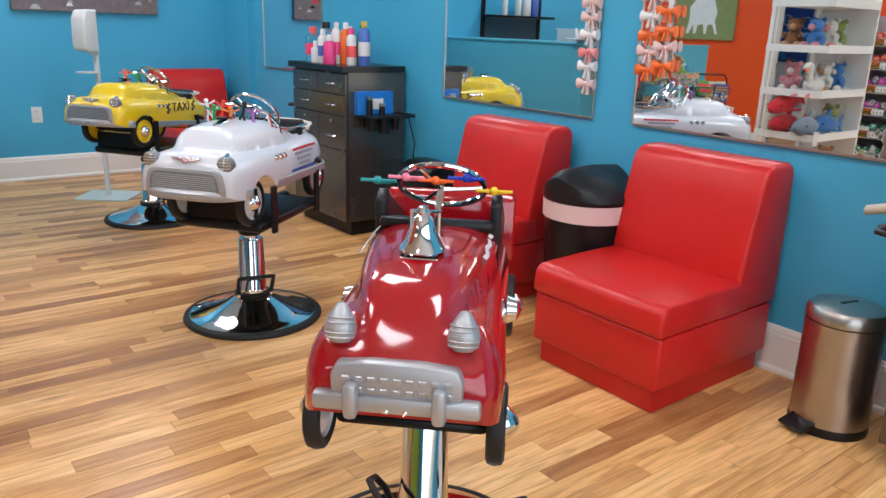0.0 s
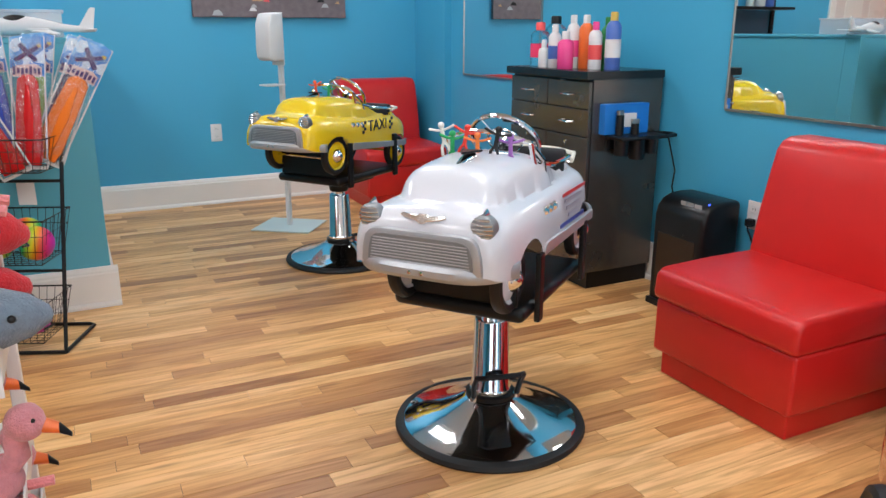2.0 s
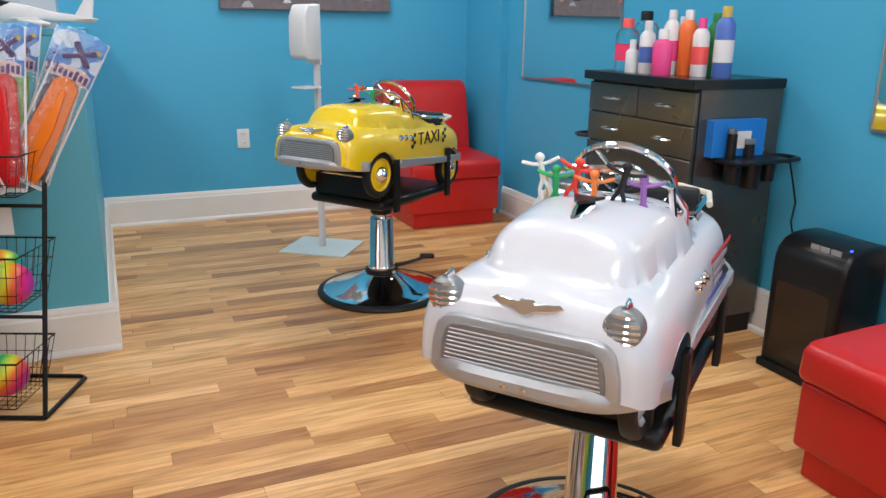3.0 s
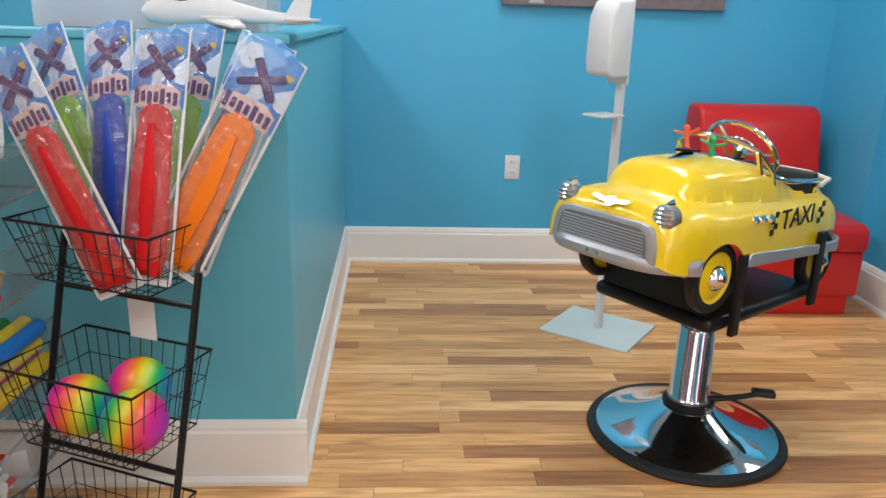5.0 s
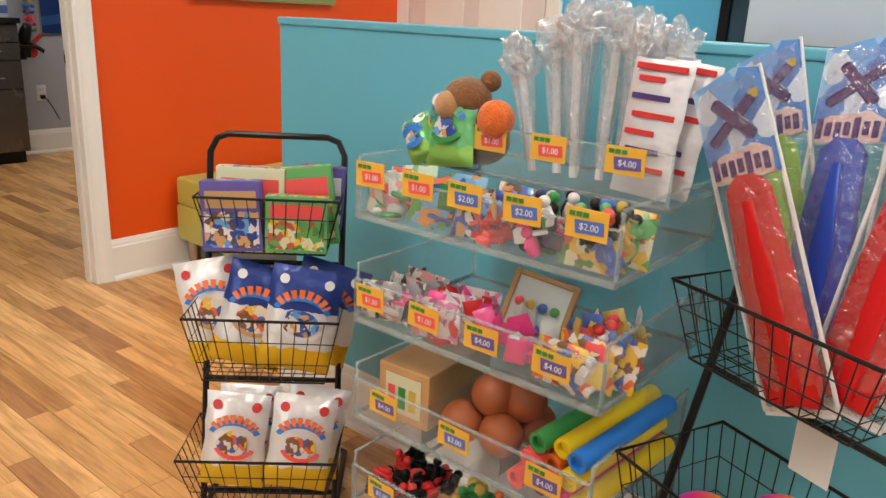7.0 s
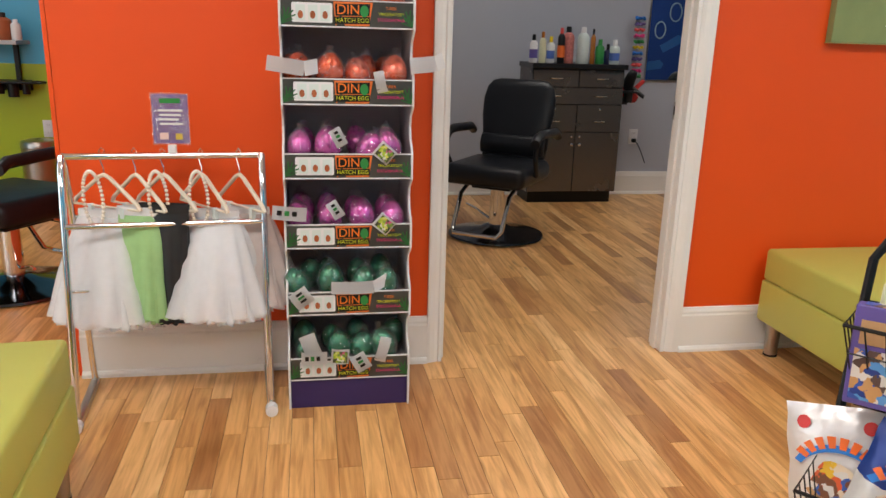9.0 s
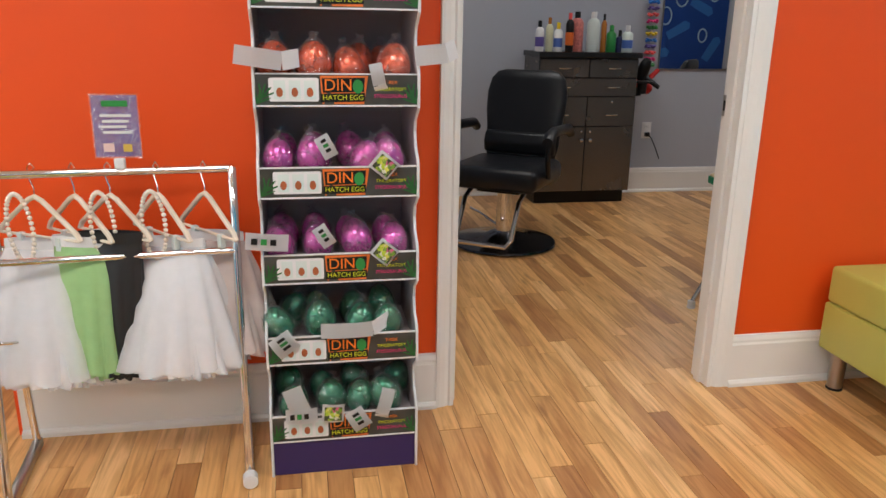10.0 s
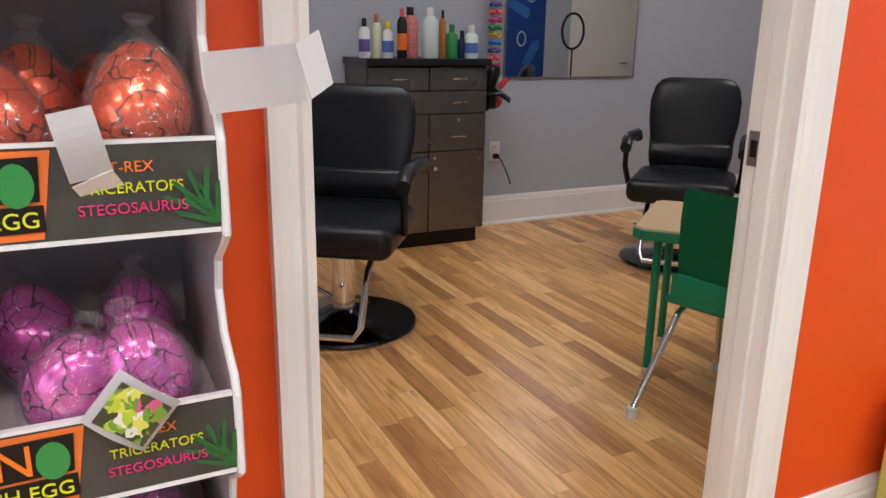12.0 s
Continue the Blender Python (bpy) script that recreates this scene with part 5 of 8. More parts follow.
rack_r = wire_rack(pose(1.445, 4.803, 0, 0, 0, -23), 0.336, 0.80, 0.263, "black wire rack holding foam gliders and rainbow balls",
                   [(0.785, -0.155, 0.075, 0.335, 0.12), (0.51, -0.155, 0.075, 0.325, 0.165), (0.225, -0.155, 0.07, 0.325, 0.15)], False)
tg = part("paper_tag", box((0.0, 0.166, 0.53), (0.065, 0.1675, 0.62)), "white_plastic", rack_r, "blank paper tag")


# ---- rainbow balls ----
def rainbow(name):
    m, nt, b = principled(name)
    n, L = nt.nodes, nt.links
    tc = n.new("ShaderNodeTexCoord")
    sep = n.new("ShaderNodeSeparateXYZ")
    L.new(tc.outputs["Object"], sep.inputs[0])
    mr = n.new("ShaderNodeMapRange")
    mr.inputs["From Min"].default_value, mr.inputs["From Max"].default_value = -0.063, 0.063
    L.new(sep.outputs["X"], mr.inputs["Value"])
    cr = n.new("ShaderNodeValToRGB")
    e = cr.color_ramp.elements
    cols = [(0.0, (0.02, 0.2, 0.7)), (0.18, (0.01, 0.42, 0.07)), (0.38, (0.62, 0.58, 0.01)), (0.55, (0.78, 0.15, 0.01)), (0.75, (0.72, 0.015, 0.2)), (1.0, (0.35, 0.03, 0.5))]
    e[0].position, e[0].color = cols[0][0], (*cols[0][1], 1)
    e[1].position, e[1].color = cols[-1][0], (*cols[-1][1], 1)
    for p, c in cols[1:-1]:
        e.new(p).color = (*c, 1)
    L.new(mr.outputs[0], cr.inputs["Fac"])
    L.new(cr.outputs[0], b.inputs["Base Color"])
    b.inputs["Roughness"].default_value = 0.38
    return m


M["rainbow"] = rainbow("rainbow_rubber")
first = None
for x, y, z, a, c_ in ((1.428, 4.875, 0.416, 190, 10), (1.522, 4.945, 0.420, 185, 30), (1.553, 4.818, 0.412, 15, 20), (1.41, 4.82, 0.142, 100, 60), (1.51, 4.79, 0.142, 40, 10)):
    b = part("rubber_ball", ball((0, 0, 0), 0.062, sub=4), "rainbow", smooth="all", m=pose(x, y, z, c_, a, 0))
    tagged(b, "rainbow striped rubber ball in a wire basket", "ball", "rainbow balls")


# ---- foam gliders in clear bags ----
M["film"] = clear_film("clear_film", (0.97, 0.98, 0.99), 0.05, 0.55, 22, 0.14, 0.03)
M["sky_print"] = picture_print("sky_print", [(0.06, 0.22, 0.60), (0.16, 0.42, 0.78), (0.62, 0.72, 0.84), (0.10, 0.30, 0.70), (0.30, 0.55, 0.82)], 26)
M["photo_blue"] = picture_print("photo_print_blue", [(0.02, 0.05, 0.25), (0.10, 0.30, 0.62), (0.55, 0.30, 0.12), (0.66, 0.62, 0.58), (0.04, 0.10, 0.40), (0.10, 0.06, 0.05)], 70)
M["photo_warm"] = picture_print("photo_print_warm", [(0.70, 0.12, 0.04), (0.75, 0.45, 0.04), (0.66, 0.62, 0.58), (0.20, 0.08, 0.04), (0.72, 0.60, 0.45), (0.05, 0.12, 0.42)], 70)
M["photo_green"] = picture_print("photo_print_green", [(0.10, 0.35, 0.10), (0.50, 0.10, 0.06), (0.60, 0.60, 0.42), (0.06, 0.20, 0.06), (0.70, 0.45, 0.05)], 70)
colourmat("print_purple", (0.07, 0.03, 0.16), 0.35)
colourmat("foam_red", (0.58, 0.012, 0.015), 0.25, bump=0.3, bscale=40)
colourmat("foam_orange", (0.82, 0.19, 0.004), 0.35, bump=0.3, bscale=40)
colourmat("foam_blue", (0.015, 0.06, 0.40), 0.3, bump=0.3, bscale=40)
colourmat("foam_green", (0.22, 0.42, 0.05), 0.35, bump=0.3, bscale=40)
colourmat("foam_navy", (0.02, 0.025, 0.10), 0.35, bump=0.3, bscale=40)


def glider_pack(m, foam, label):
    """A long bag, its lower end at z = 0, its front towards -y."""
    t = thing("glider_pack", label, "toy pack", m, group="foam glider packs")
    L_, W_ = 0.475, 0.112
    def sheet(y, amp, seed):
        bm = bmesh.new()
        nx, nz = 7, 22
        g = [[None] * (nz + 1) for _ in range(nx + 1)]
        for i in range(nx + 1):
            for k in range(nz + 1):
                u, v = -1 + 2 * i / nx, k / nz
                bulge = amp * (1 - u ** 4) * (1 - (2 * v - 1) ** 6)
                g[i][k] = bm.verts.new((u * W_ / 2 + 0.002 * math.sin(v * 23 + seed), y - bulge + 0.003 * noise.noise((u * 3 + seed, v * 9, 0)), v * L_))
        for i in range(nx):
            for k in range(nz):
                bm.faces.new((g[i][k], g[i + 1][k], g[i + 1][k + 1], g[i][k + 1]))
        return bm
    part("bag", sheet(-0.002, 0.014, 1.0), "film", t, "clear plastic bag", smooth=True)
    for s in (-1, 1):
        part("bag_edge", box((s * W_ / 2 - 0.0028, -0.0015, 0), (s * W_ / 2 + 0.0028, 0.0015, L_), 0.0005, 1), "white_plastic", t)
    part("bag_end", box((-W_ / 2, -0.0014, -0.006), (W_ / 2, 0.0016, 0.006), 0.0005, 1), "white_plastic", t)
    part("backing", box((-W_ / 2 + 0.004, 0.0042, 0.33), (W_ / 2 - 0.004, 0.0055, L_), 0.0), surface("pack_back", (0.62, 0.68, 0.74), 0.35) if "pack_back" not in bpy.data.materials else bpy.data.materials["pack_back"], t)
    # folded foam wings and body
    out = [(-0.040, 0.012), (0.036, 0.008), (0.044, 0.05), (0.040, 0.20), (0.034, 0.315), (0.018, 0.335), (-0.012, 0.338), (-0.034, 0.32), (-0.042, 0.20), (-0.046, 0.06)]
    part("foam_wing", prism(out, -0.010, 0.003, "y", 0.004), foam, t, smooth=True)
    part("foam_body", prism([(-0.006, 0.02), (0.016, 0.02), (0.022, 0.18), (0.010, 0.30), (-0.004, 0.30), (-0.012, 0.18)], -0.018, -0.008, "y", 0.004), foam, t, smooth=True)
    # printed header with a crossed mark and a row of bars
    hd = part("header", prism([(-W_ / 2, 0.36), (W_ / 2, 0.33), (W_ / 2, L_ - 0.004), (0.02, L_ + 0.008), (-W_ / 2, L_ - 0.004)], -0.0035, -0.0022, "y"), "sky_print", t, "sky blue printed header")
    part("crossed_mark", box((-0.046, -0.0062, -0.007), (0.046, -0.0046, 0.007), 0.003, 1), "print_purple", hd, m=pose(0.0, 0, 0.412, 0, -32, 0))
    part("crossed_mark", box((-0.040, -0.0075, -0.008), (0.040, -0.0063, 0.008), 0.003, 1), "print_purple", hd, m=pose(0.005, 0, 0.415, 0, 48, 0))
    part("cloud_print", prism([(-0.048, 0.33), (0.048, 0.33), (0.05, 0.362), (0.03, 0.374), (-0.03, 0.37), (-0.05, 0.36)], -0.0052, -0.0038, "y"), "liner", hd)
    for k in range(7):
        part("print_bar", box((-0.047 + k * 0.0138, -0.0068, 0.336 + 0.004 * (k % 2)), (-0.0375 + k * 0.0138, -0.0055, 0.360 + 0.006 * ((k * 3) % 4 == 0)), 0.001, 1), "print_purple", hd)
    part("corner_mark", box((0.034, -0.0052, 0.434), (0.048, -0.004, 0.446)), "gold", hd)
    return t


def pack_at(foot, top, foam, label, yaw=-23.0):
    """Stands a pack between two points of its middle line, its print turned to the given side."""
    up = (Vector(top) - Vector(foot)).normalized()
    back = Vector((-math.sin(radians(yaw)), math.cos(radians(yaw)), 0))
    back = (back - up * back.dot(up)).normalized()
    side = back.cross(up)
    m = Matrix((side, back, up)).transposed().to_4x4()
    return glider_pack(Matrix.Translation(foot) @ m @ Matrix.Diagonal((1.05, 1.1, 0.99, 1)), foam, label)


pack_at((1.48, 5.005, 0.69), (1.35, 5.11, 1.06), "foam_green", "green foam glider in a clear bag behind the others")
pack_at((1.575, 4.99, 0.69), (1.645, 5.10, 1.11), "foam_green", "green foam glider in a clear bag behind the others")
pack_at((1.625, 4.955, 0.69), (1.785, 5.01, 1.075), "foam_navy", "navy foam glider in a clear bag")
pack_at((1.525, 4.885, 0.655), (1.355, 4.93, 1.04), "foam_red", "red foam glider in a clear bag leaning in the basket")
pack_at((1.50, 4.95, 0.69), (1.475, 5.09, 1.135), "foam_blue", "blue foam glider in a clear bag")
pack_at((1.57, 4.89, 0.675), (1.614, 4.985, 1.13), "foam_red", "red foam glider in a clear bag standing in the basket")
pack_at((1.612, 4.915, 0.695), (1.795, 4.905, 1.03), "foam_orange", "orange foam glider in a clear bag leaning outward", -16)


# ---- snack rack ----
wr = wire_rack(pose(0.47, 4.80, 0, 0, 0, 41.5), 0.305, 0.868, 0.24, "black wire rack with toy boxes and snack bags",
               [(0.755, -0.13, 0.02, 0.31, 0.125), (0.515, -0.17, 0.02, 0.33, 0.15), (0.225, -0.18, 0.02, 0.34, 0.12)], True)
RACKM = pose(0.47, 4.80, 0, 0, 0, 41.5)


def pillow(w, h, d, nx=10, nz=12, seed=0.0):
    """A filled foil bag standing on z = 0, its front towards -y."""
    bm = bmesh.new()
    for side in (-1, 1):
        g = [[None] * (nz + 1) for _ in range(nx + 1)]
        for i in range(nx + 1):
            for k in range(nz + 1):
                u, v = -1 + 2 * i / nx, -1 + 2 * k / nz
                b = d / 2 * max(0.0, 1 - abs(u) ** 2.6) ** 0.6 * max(0.0, 1 - abs(v) ** 4) ** 0.7
                b *= 1 + 0.25 * noise.noise((u * 2.2 + seed, v * 2.5, side * 2.0))
                g[i][k] = bm.verts.new((u * w / 2 * (1 - 0.04 * (1 - abs(v)) + 0.02 * math.sin(v * 9 + seed)), side * b, (v + 1) / 2 * h))
        for i in range(nx):
            for k in range(nz):
                f = (g[i][k], g[i + 1][k], g[i + 1][k + 1], g[i][k + 1])
                bm.faces.new(f if side < 0 else f[::-1])
    bmesh.ops.remove_doubles(bm, verts=bm.verts[:], dist=0.0004)
    return bm


def printed_foil(name, low, mid, high, h):
    """Foil with a printed colour for the foot, the middle and the head."""
    m, nt, b = principled(name)
    n, L = nt.nodes, nt.links
    tc = n.new("ShaderNodeTexCoord")
    sep = n.new("ShaderNodeSeparateXYZ")
    no = n.new("ShaderNodeTexNoise")
    no.inputs["Scale"].default_value = 28
    L.new(tc.outputs["Object"], no.inputs["Vector"])
    L.new(tc.outputs["Object"], sep.inputs[0])
    ad = n.new("ShaderNodeMath")
    ad.operation = "MULTIPLY_ADD"
    ad.inputs[1].default_value = 0.035
    L.new(no.outputs[0], ad.inputs[0])
    L.new(sep.outputs["Z"], ad.inputs[2])
    mr = n.new("ShaderNodeMapRange")
    mr.inputs["From Max"].default_value = h + 0.02
    L.new(ad.outputs[0], mr.inputs["Value"])
    cr = n.new("ShaderNodeValToRGB")
    cr.color_ramp.interpolation = "CONSTANT"
    e = cr.color_ramp.elements
    e[0].position, e[0].color = 0.0, (*low, 1)
    e[1].position, e[1].color = 0.30, (*mid, 1)
    e.new(0.70).color = (*high, 1)
    L.new(mr.outputs[0], cr.inputs["Fac"])
    L.new(cr.outputs[0], b.inputs["Base Color"])
    b.inputs["Roughness"].default_value, b.inputs["Metallic"].default_value = 0.28, 0.25
    bp = n.new("ShaderNodeBump")
    bp.inputs["Strength"].default_value, bp.inputs["Distance"].default_value = 0.5, 0.01
    L.new(no.outputs[0], bp.inputs["Height"])
    L.new(bp.outputs[0], b.inputs["Normal"])
    return m


M["foil_blue"] = printed_foil("blue_foil", (0.70, 0.42, 0.02), (0.66, 0.66, 0.66), (0.02, 0.05, 0.25), 0.20)
M["foil_white"] = printed_foil("white_foil", (0.70, 0.46, 0.03), (0.70, 0.68, 0.66), (0.74, 0.73, 0.74), 0.20)


def skin(polys, w, h, d):
    """Printed patches that lie on the front of a filled bag."""
    bm = bmesh.new()
    for poly in polys:
        vs = []
        for x, z in poly:
            u, v = min(1.0, abs(2 * x / w)), min(1.0, abs(2 * z / h - 1))
            vs.append(bm.verts.new((x, -1.12 * d / 2 * (1 - u ** 2.6) ** 0.6 * (1 - v ** 4) ** 0.7 - 0.0016, z)))
        bm.faces.new(vs)
    return bm


def arc_strip(cx, cz, rx, rz, a0, a1, thick, n=10):
    """Quads along an arched band."""
    out = []
    for k in range(n):
        a, b = (radians(a0 + (a1 - a0) * q / n) for q in (k, k + 1))
        out.append([(cx + (rx - thick) * math.cos(a), cz + (rz - thick) * math.sin(a)), (cx + rx * math.cos(a), cz + rz * math.sin(a)), (cx + rx * math.cos(b), cz + rz * math.sin(b)), (cx + (rx - thick) * math.cos(b), cz + (rz - thick) * math.sin(b))])
    return out


def snack_bag(m, mat, label, arc="spray_orange", blob="tan", seed=0.0, w=0.15, h=0.215):
    t = thing("snack_bag", label, "snack bag", m, group="snack bags")
    d = 0.04
    part("bag", pillow(w, h, d, seed=seed), mat, t, smooth=True)
    k = w / 0.15
    part("print_ribbon", skin(arc_strip(0, h * 0.50, 0.066 * k, 0.052 * k, 155, 25, 0.012), w, h, d), "bright_blue", t)
    letters = [q for i, q in enumerate(arc_strip(0, h * 0.53, 0.066 * k, 0.058 * k, 150, 30, 0.019, 22)) if i % 3 < 2]
    part("print_letters", skin(letters, w, h, d + 0.001), arc, t)
    face = [(0.036 * k * math.cos(a) * (1 + 0.12 * math.sin(3 * a + seed)), h * 0.47 + 0.032 * k * math.sin(a) * (1 + 0.15 * math.sin(2 * a + seed))) for a in [i * math.pi / 9 for i in range(18)]]
    part("print_picture", skin([[(0.0, h * 0.47), p, q] for p, q in zip(face, face[1:] + face[:1])], w, h, d + 0.0012), "photo_warm" if blob in ("coral", "tan") else "photo_blue", t)
    part("print_swoosh", skin(arc_strip(0.004, h * 0.47, 0.05 * k, 0.036 * k, 200, 340, 0.010), w, h, d + 0.002), blob, t)
    for s in (-1, 1):
        dot = [(s * 0.046 * k + 0.011 * math.cos(a), h * 0.875 + 0.011 * math.sin(a)) for a in [i * math.pi / 6 for i in range(12)]]
        part("print_dot", skin([dot], w, h, d), "decal_red" if mat == "foil_white" else "white_plastic", t)
    return t


def on_rack(x, y, z, tilt, twist=0.0, yaw=0.0):
    return RACKM @ pose(x, y, z, tilt, twist, yaw)


for k, (x, y, tw, mt, ar, bl) in enumerate(((-0.060, 0.03, 14, "foil_blue", "spray_orange", "tan"), (0.055, 0.010, 9, "foil_blue", "spray_orange", "white_plastic"), (-0.105, 0.062, -12, "foil_white", "spray_orange", "tan"), (0.085, 0.065, 16, "foil_blue", "spray_orange", "white_plastic"), (-0.02, 0.10, -4, "foil_white", "spray_orange", "coral"))):
    snack_bag(on_rack(x, y + 0.014, 0.372, -12, tw), mt, "blue and yellow foil snack bag in a wire basket" if mt == "foil_blue" else "white foil snack bag in a wire basket", ar, bl, k * 1.7, 0.162, 0.232)
for k, (x, y, tw) in enumerate(((-0.078, -0.055, 5), (0.066, -0.06, 7), (-0.05, -0.015, 2), (0.085, -0.01, 9))):
    snack_bag(on_rack(x, y + 0.014, 0.112, -14, tw), "foil_white", "white and yellow foil snack bag in a wire basket", "spray_orange", "coral", k * 2.3 + 5, 0.142, 0.212)
colourmat("box_violet", (0.12, 0.09, 0.32), 0.35)
colourmat("box_green", (0.12, 0.40, 0.14), 0.35)
colourmat("box_cream", (0.62, 0.62, 0.42), 0.4)


def toy_carton(m, w, h, d, mat, band, label):
    t = thing("toy_box", label, "toy box", m, group="small toy boxes")
    part("carton", box((-w / 2, -d / 2, 0), (w / 2, d / 2, h), 0.0015, 1), mat, t)
    part("banner", box((-w * 0.42, -d / 2 - 0.0014, h * 0.62), (w * 0.42, -d / 2 - 0.0002, h * 0.86)), band, t)
    art = {"box_violet": "photo_blue", "box_green": "photo_green"}.get(mat, "photo_warm")
    part("picture", box((-w * 0.45, -d / 2 - 0.0013, h * 0.06), (w * 0.45, -d / 2 - 0.0002, h * 0.57)), art, t)
    part("end_print", box((-w * 0.42, -d * 0.42, h + 0.0002), (w * 0.42, d * 0.42, h + 0.001)), art, t)
    return t


toy_carton(on_rack(-0.075, 0.07, 0.634, -4, -2), 0.13, 0.155, 0.03, "box_violet", "tan", "violet toy box in a wire basket")
toy_carton(on_rack(0.06, 0.075, 0.634, -3, 1), 0.135, 0.125, 0.03, "box_green", "coral", "green toy box with a red banner")
toy_carton(on_rack(-0.05, 0.125, 0.634, -3, 1), 0.15, 0.175, 0.03, "box_cream", "coral", "cream toy box with a red banner")
toy_carton(on_rack(0.085, 0.130, 0.634, -4, -7), 0.13, 0.18, 0.03, "box_green", "coral", "green toy box leaning at the back of the basket")
toy_carton(on_rack(0.10, 0.165, 0.64, -3, 3), 0.10, 0.17, 0.028, "box_violet", "white_plastic", "violet toy box with a pale banner")


# ---- clear acrylic toy display ----
def acrylic(name, a):
    m, nt, b = principled(name)
    b.inputs["Base Color"].default_value = (0.86, 0.92, 0.93, 1)
    b.inputs["Roughness"].default_value, b.inputs["Alpha"].default_value = 0.05, a
    return m


M["acrylic"] = acrylic("acrylic_sheet", 0.05)
M["acrylic_edge"] = surface("acrylic_edge", (0.50, 0.62, 0.63), 0.2, alpha=0.32)
AX0, AX1, AY0, AY1 = 0.757, 1.278, 4.79, 5.16
acr = thing("toy_display", "tiered clear acrylic display full of small toys", "display stand", pose(0, 0, 0))
TIERS = [0.190, 0.384, 0.588, 0.790]


def pane(t, a, b, edges=True):
    p = part("pane", box(a, b), "acrylic", t)
    size = [b[i] - a[i] for i in range(3)]
    thin = size.index(min(size))
    if edges:
        ax = [i for i in range(3) if i != thin]
        bm = None
        for i in ax:
            j = [k for k in ax if k != i][0]
            for side in (0, 1):
                lo, hi = list(a), list(b)
                if side:
                    lo[j] = b[j] - 0.0028
                else:
                    hi[j] = a[j] + 0.0028
                lo[thin] -= 0.0006
                hi[thin] += 0.0006
                bm = box(lo, hi, bm=bm)
        part("polished_edge", bm, "acrylic_edge", p)
    return p


DIV = {0.790: (0.861, 0.965, 1.07, 1.175), 0.588: (0.885, 1.015, 1.145), 0.384: (0.93, 1.105), 0.190: (0.93, 1.105)}
for z in TIERS:
    pane(acr, (AX0, AY0, z), (AX1, AY1, z + 0.006))
    pane(acr, (AX0, AY0, z + 0.006), (AX1, AY0 + 0.005, z + 0.086))
    for x in (AX0, AX1 - 0.005):
        pane(acr, (x, AY0 + 0.006, z + 0.006), (x + 0.005, AY1, z + 0.115))
    for x in DIV[z]:
        pane(acr, (x, AY0 + 0.006, z + 0.0065), (x + 0.004, AY1, z + 0.080), False)
pane(acr, (AX0, AY0 + 0.15, 0.880), (AX1, AY0 + 0.155, 0.965))
pane(acr, (AX0, AY0 + 0.156, 0.876), (AX1, AY1, 0.882))
for x in (AX0 + 0.0055, AX1 - 0.0105):
    pane(acr, (x, AY1 - 0.18, 0.0), (x + 0.005, AY1 - 0.001, 0.875), False)
pane(acr, (AX0, AY0 - 0.01, 0.0), (AX1, AY1, 0.006))

TAGC = {"r": ("coral", "$1.00"), "b": ("can_blue", "$2.00"), "p": ("box_violet", "$4.00")}
colourmat("tag_yellow", (0.80, 0.45, 0.06), 0.5)


def price_tag(x, y, z, c, tilt):
    tg = part("price_tag", box((-0.034, -0.0008, -0.022), (0.034, 0.0008, 0.022)), "tag_yellow", acr, "yellow price tag", m=pose(x, y, z, 0, tilt, 0))
    for k in range(3):
        part("print_bar", box((-0.028 + k * 0.011, -0.0022, 0.010), (-0.019 + k * 0.011, -0.001, 0.017)), "leaf_green", tg)
    part("price_patch", prism([(-0.016, -0.015), (0.029, -0.012), (0.027, 0.007), (-0.019, 0.005)], -0.0022, -0.001, "y"), TAGC[c][0], tg)
    lettering("price", TAGC[c][1], 0.014, "white_plastic", tg, pose(0.005, -0.0026, -0.004, 90, 0, 0), 0.0003)


for i, (x, c) in enumerate(((0.795, "r"), (0.905, "r"), (1.005, "b"), (1.115, "b"), (1.225, "b"))):
    price_tag(x, AY0 - 0.002, 0.875, c, (i % 3 - 1) * 1.5)
for i, (x, c) in enumerate(((0.80, "r"), (0.93, "r"), (1.055, "p"), (1.19, "p"))):
    price_tag(x, AY0 - 0.002, 0.645, c, (i % 2) * 2)
for x, c in ((0.84, "p"), (1.01, "b"), (1.195, "p")):
    price_tag(x, AY0 - 0.002, 0.442, c, 1.5)
for x, c in ((0.84, "b"), (1.05, "r")):
    price_tag(x, AY0 - 0.002, 0.25, c, 1.0)
for i, (x, c) in enumerate(((0.83, "r"), (0.94, "r"), (1.06, "r"), (1.20, "p"))):
    price_tag(x, AY0 + 0.148, 0.945, c, 0)


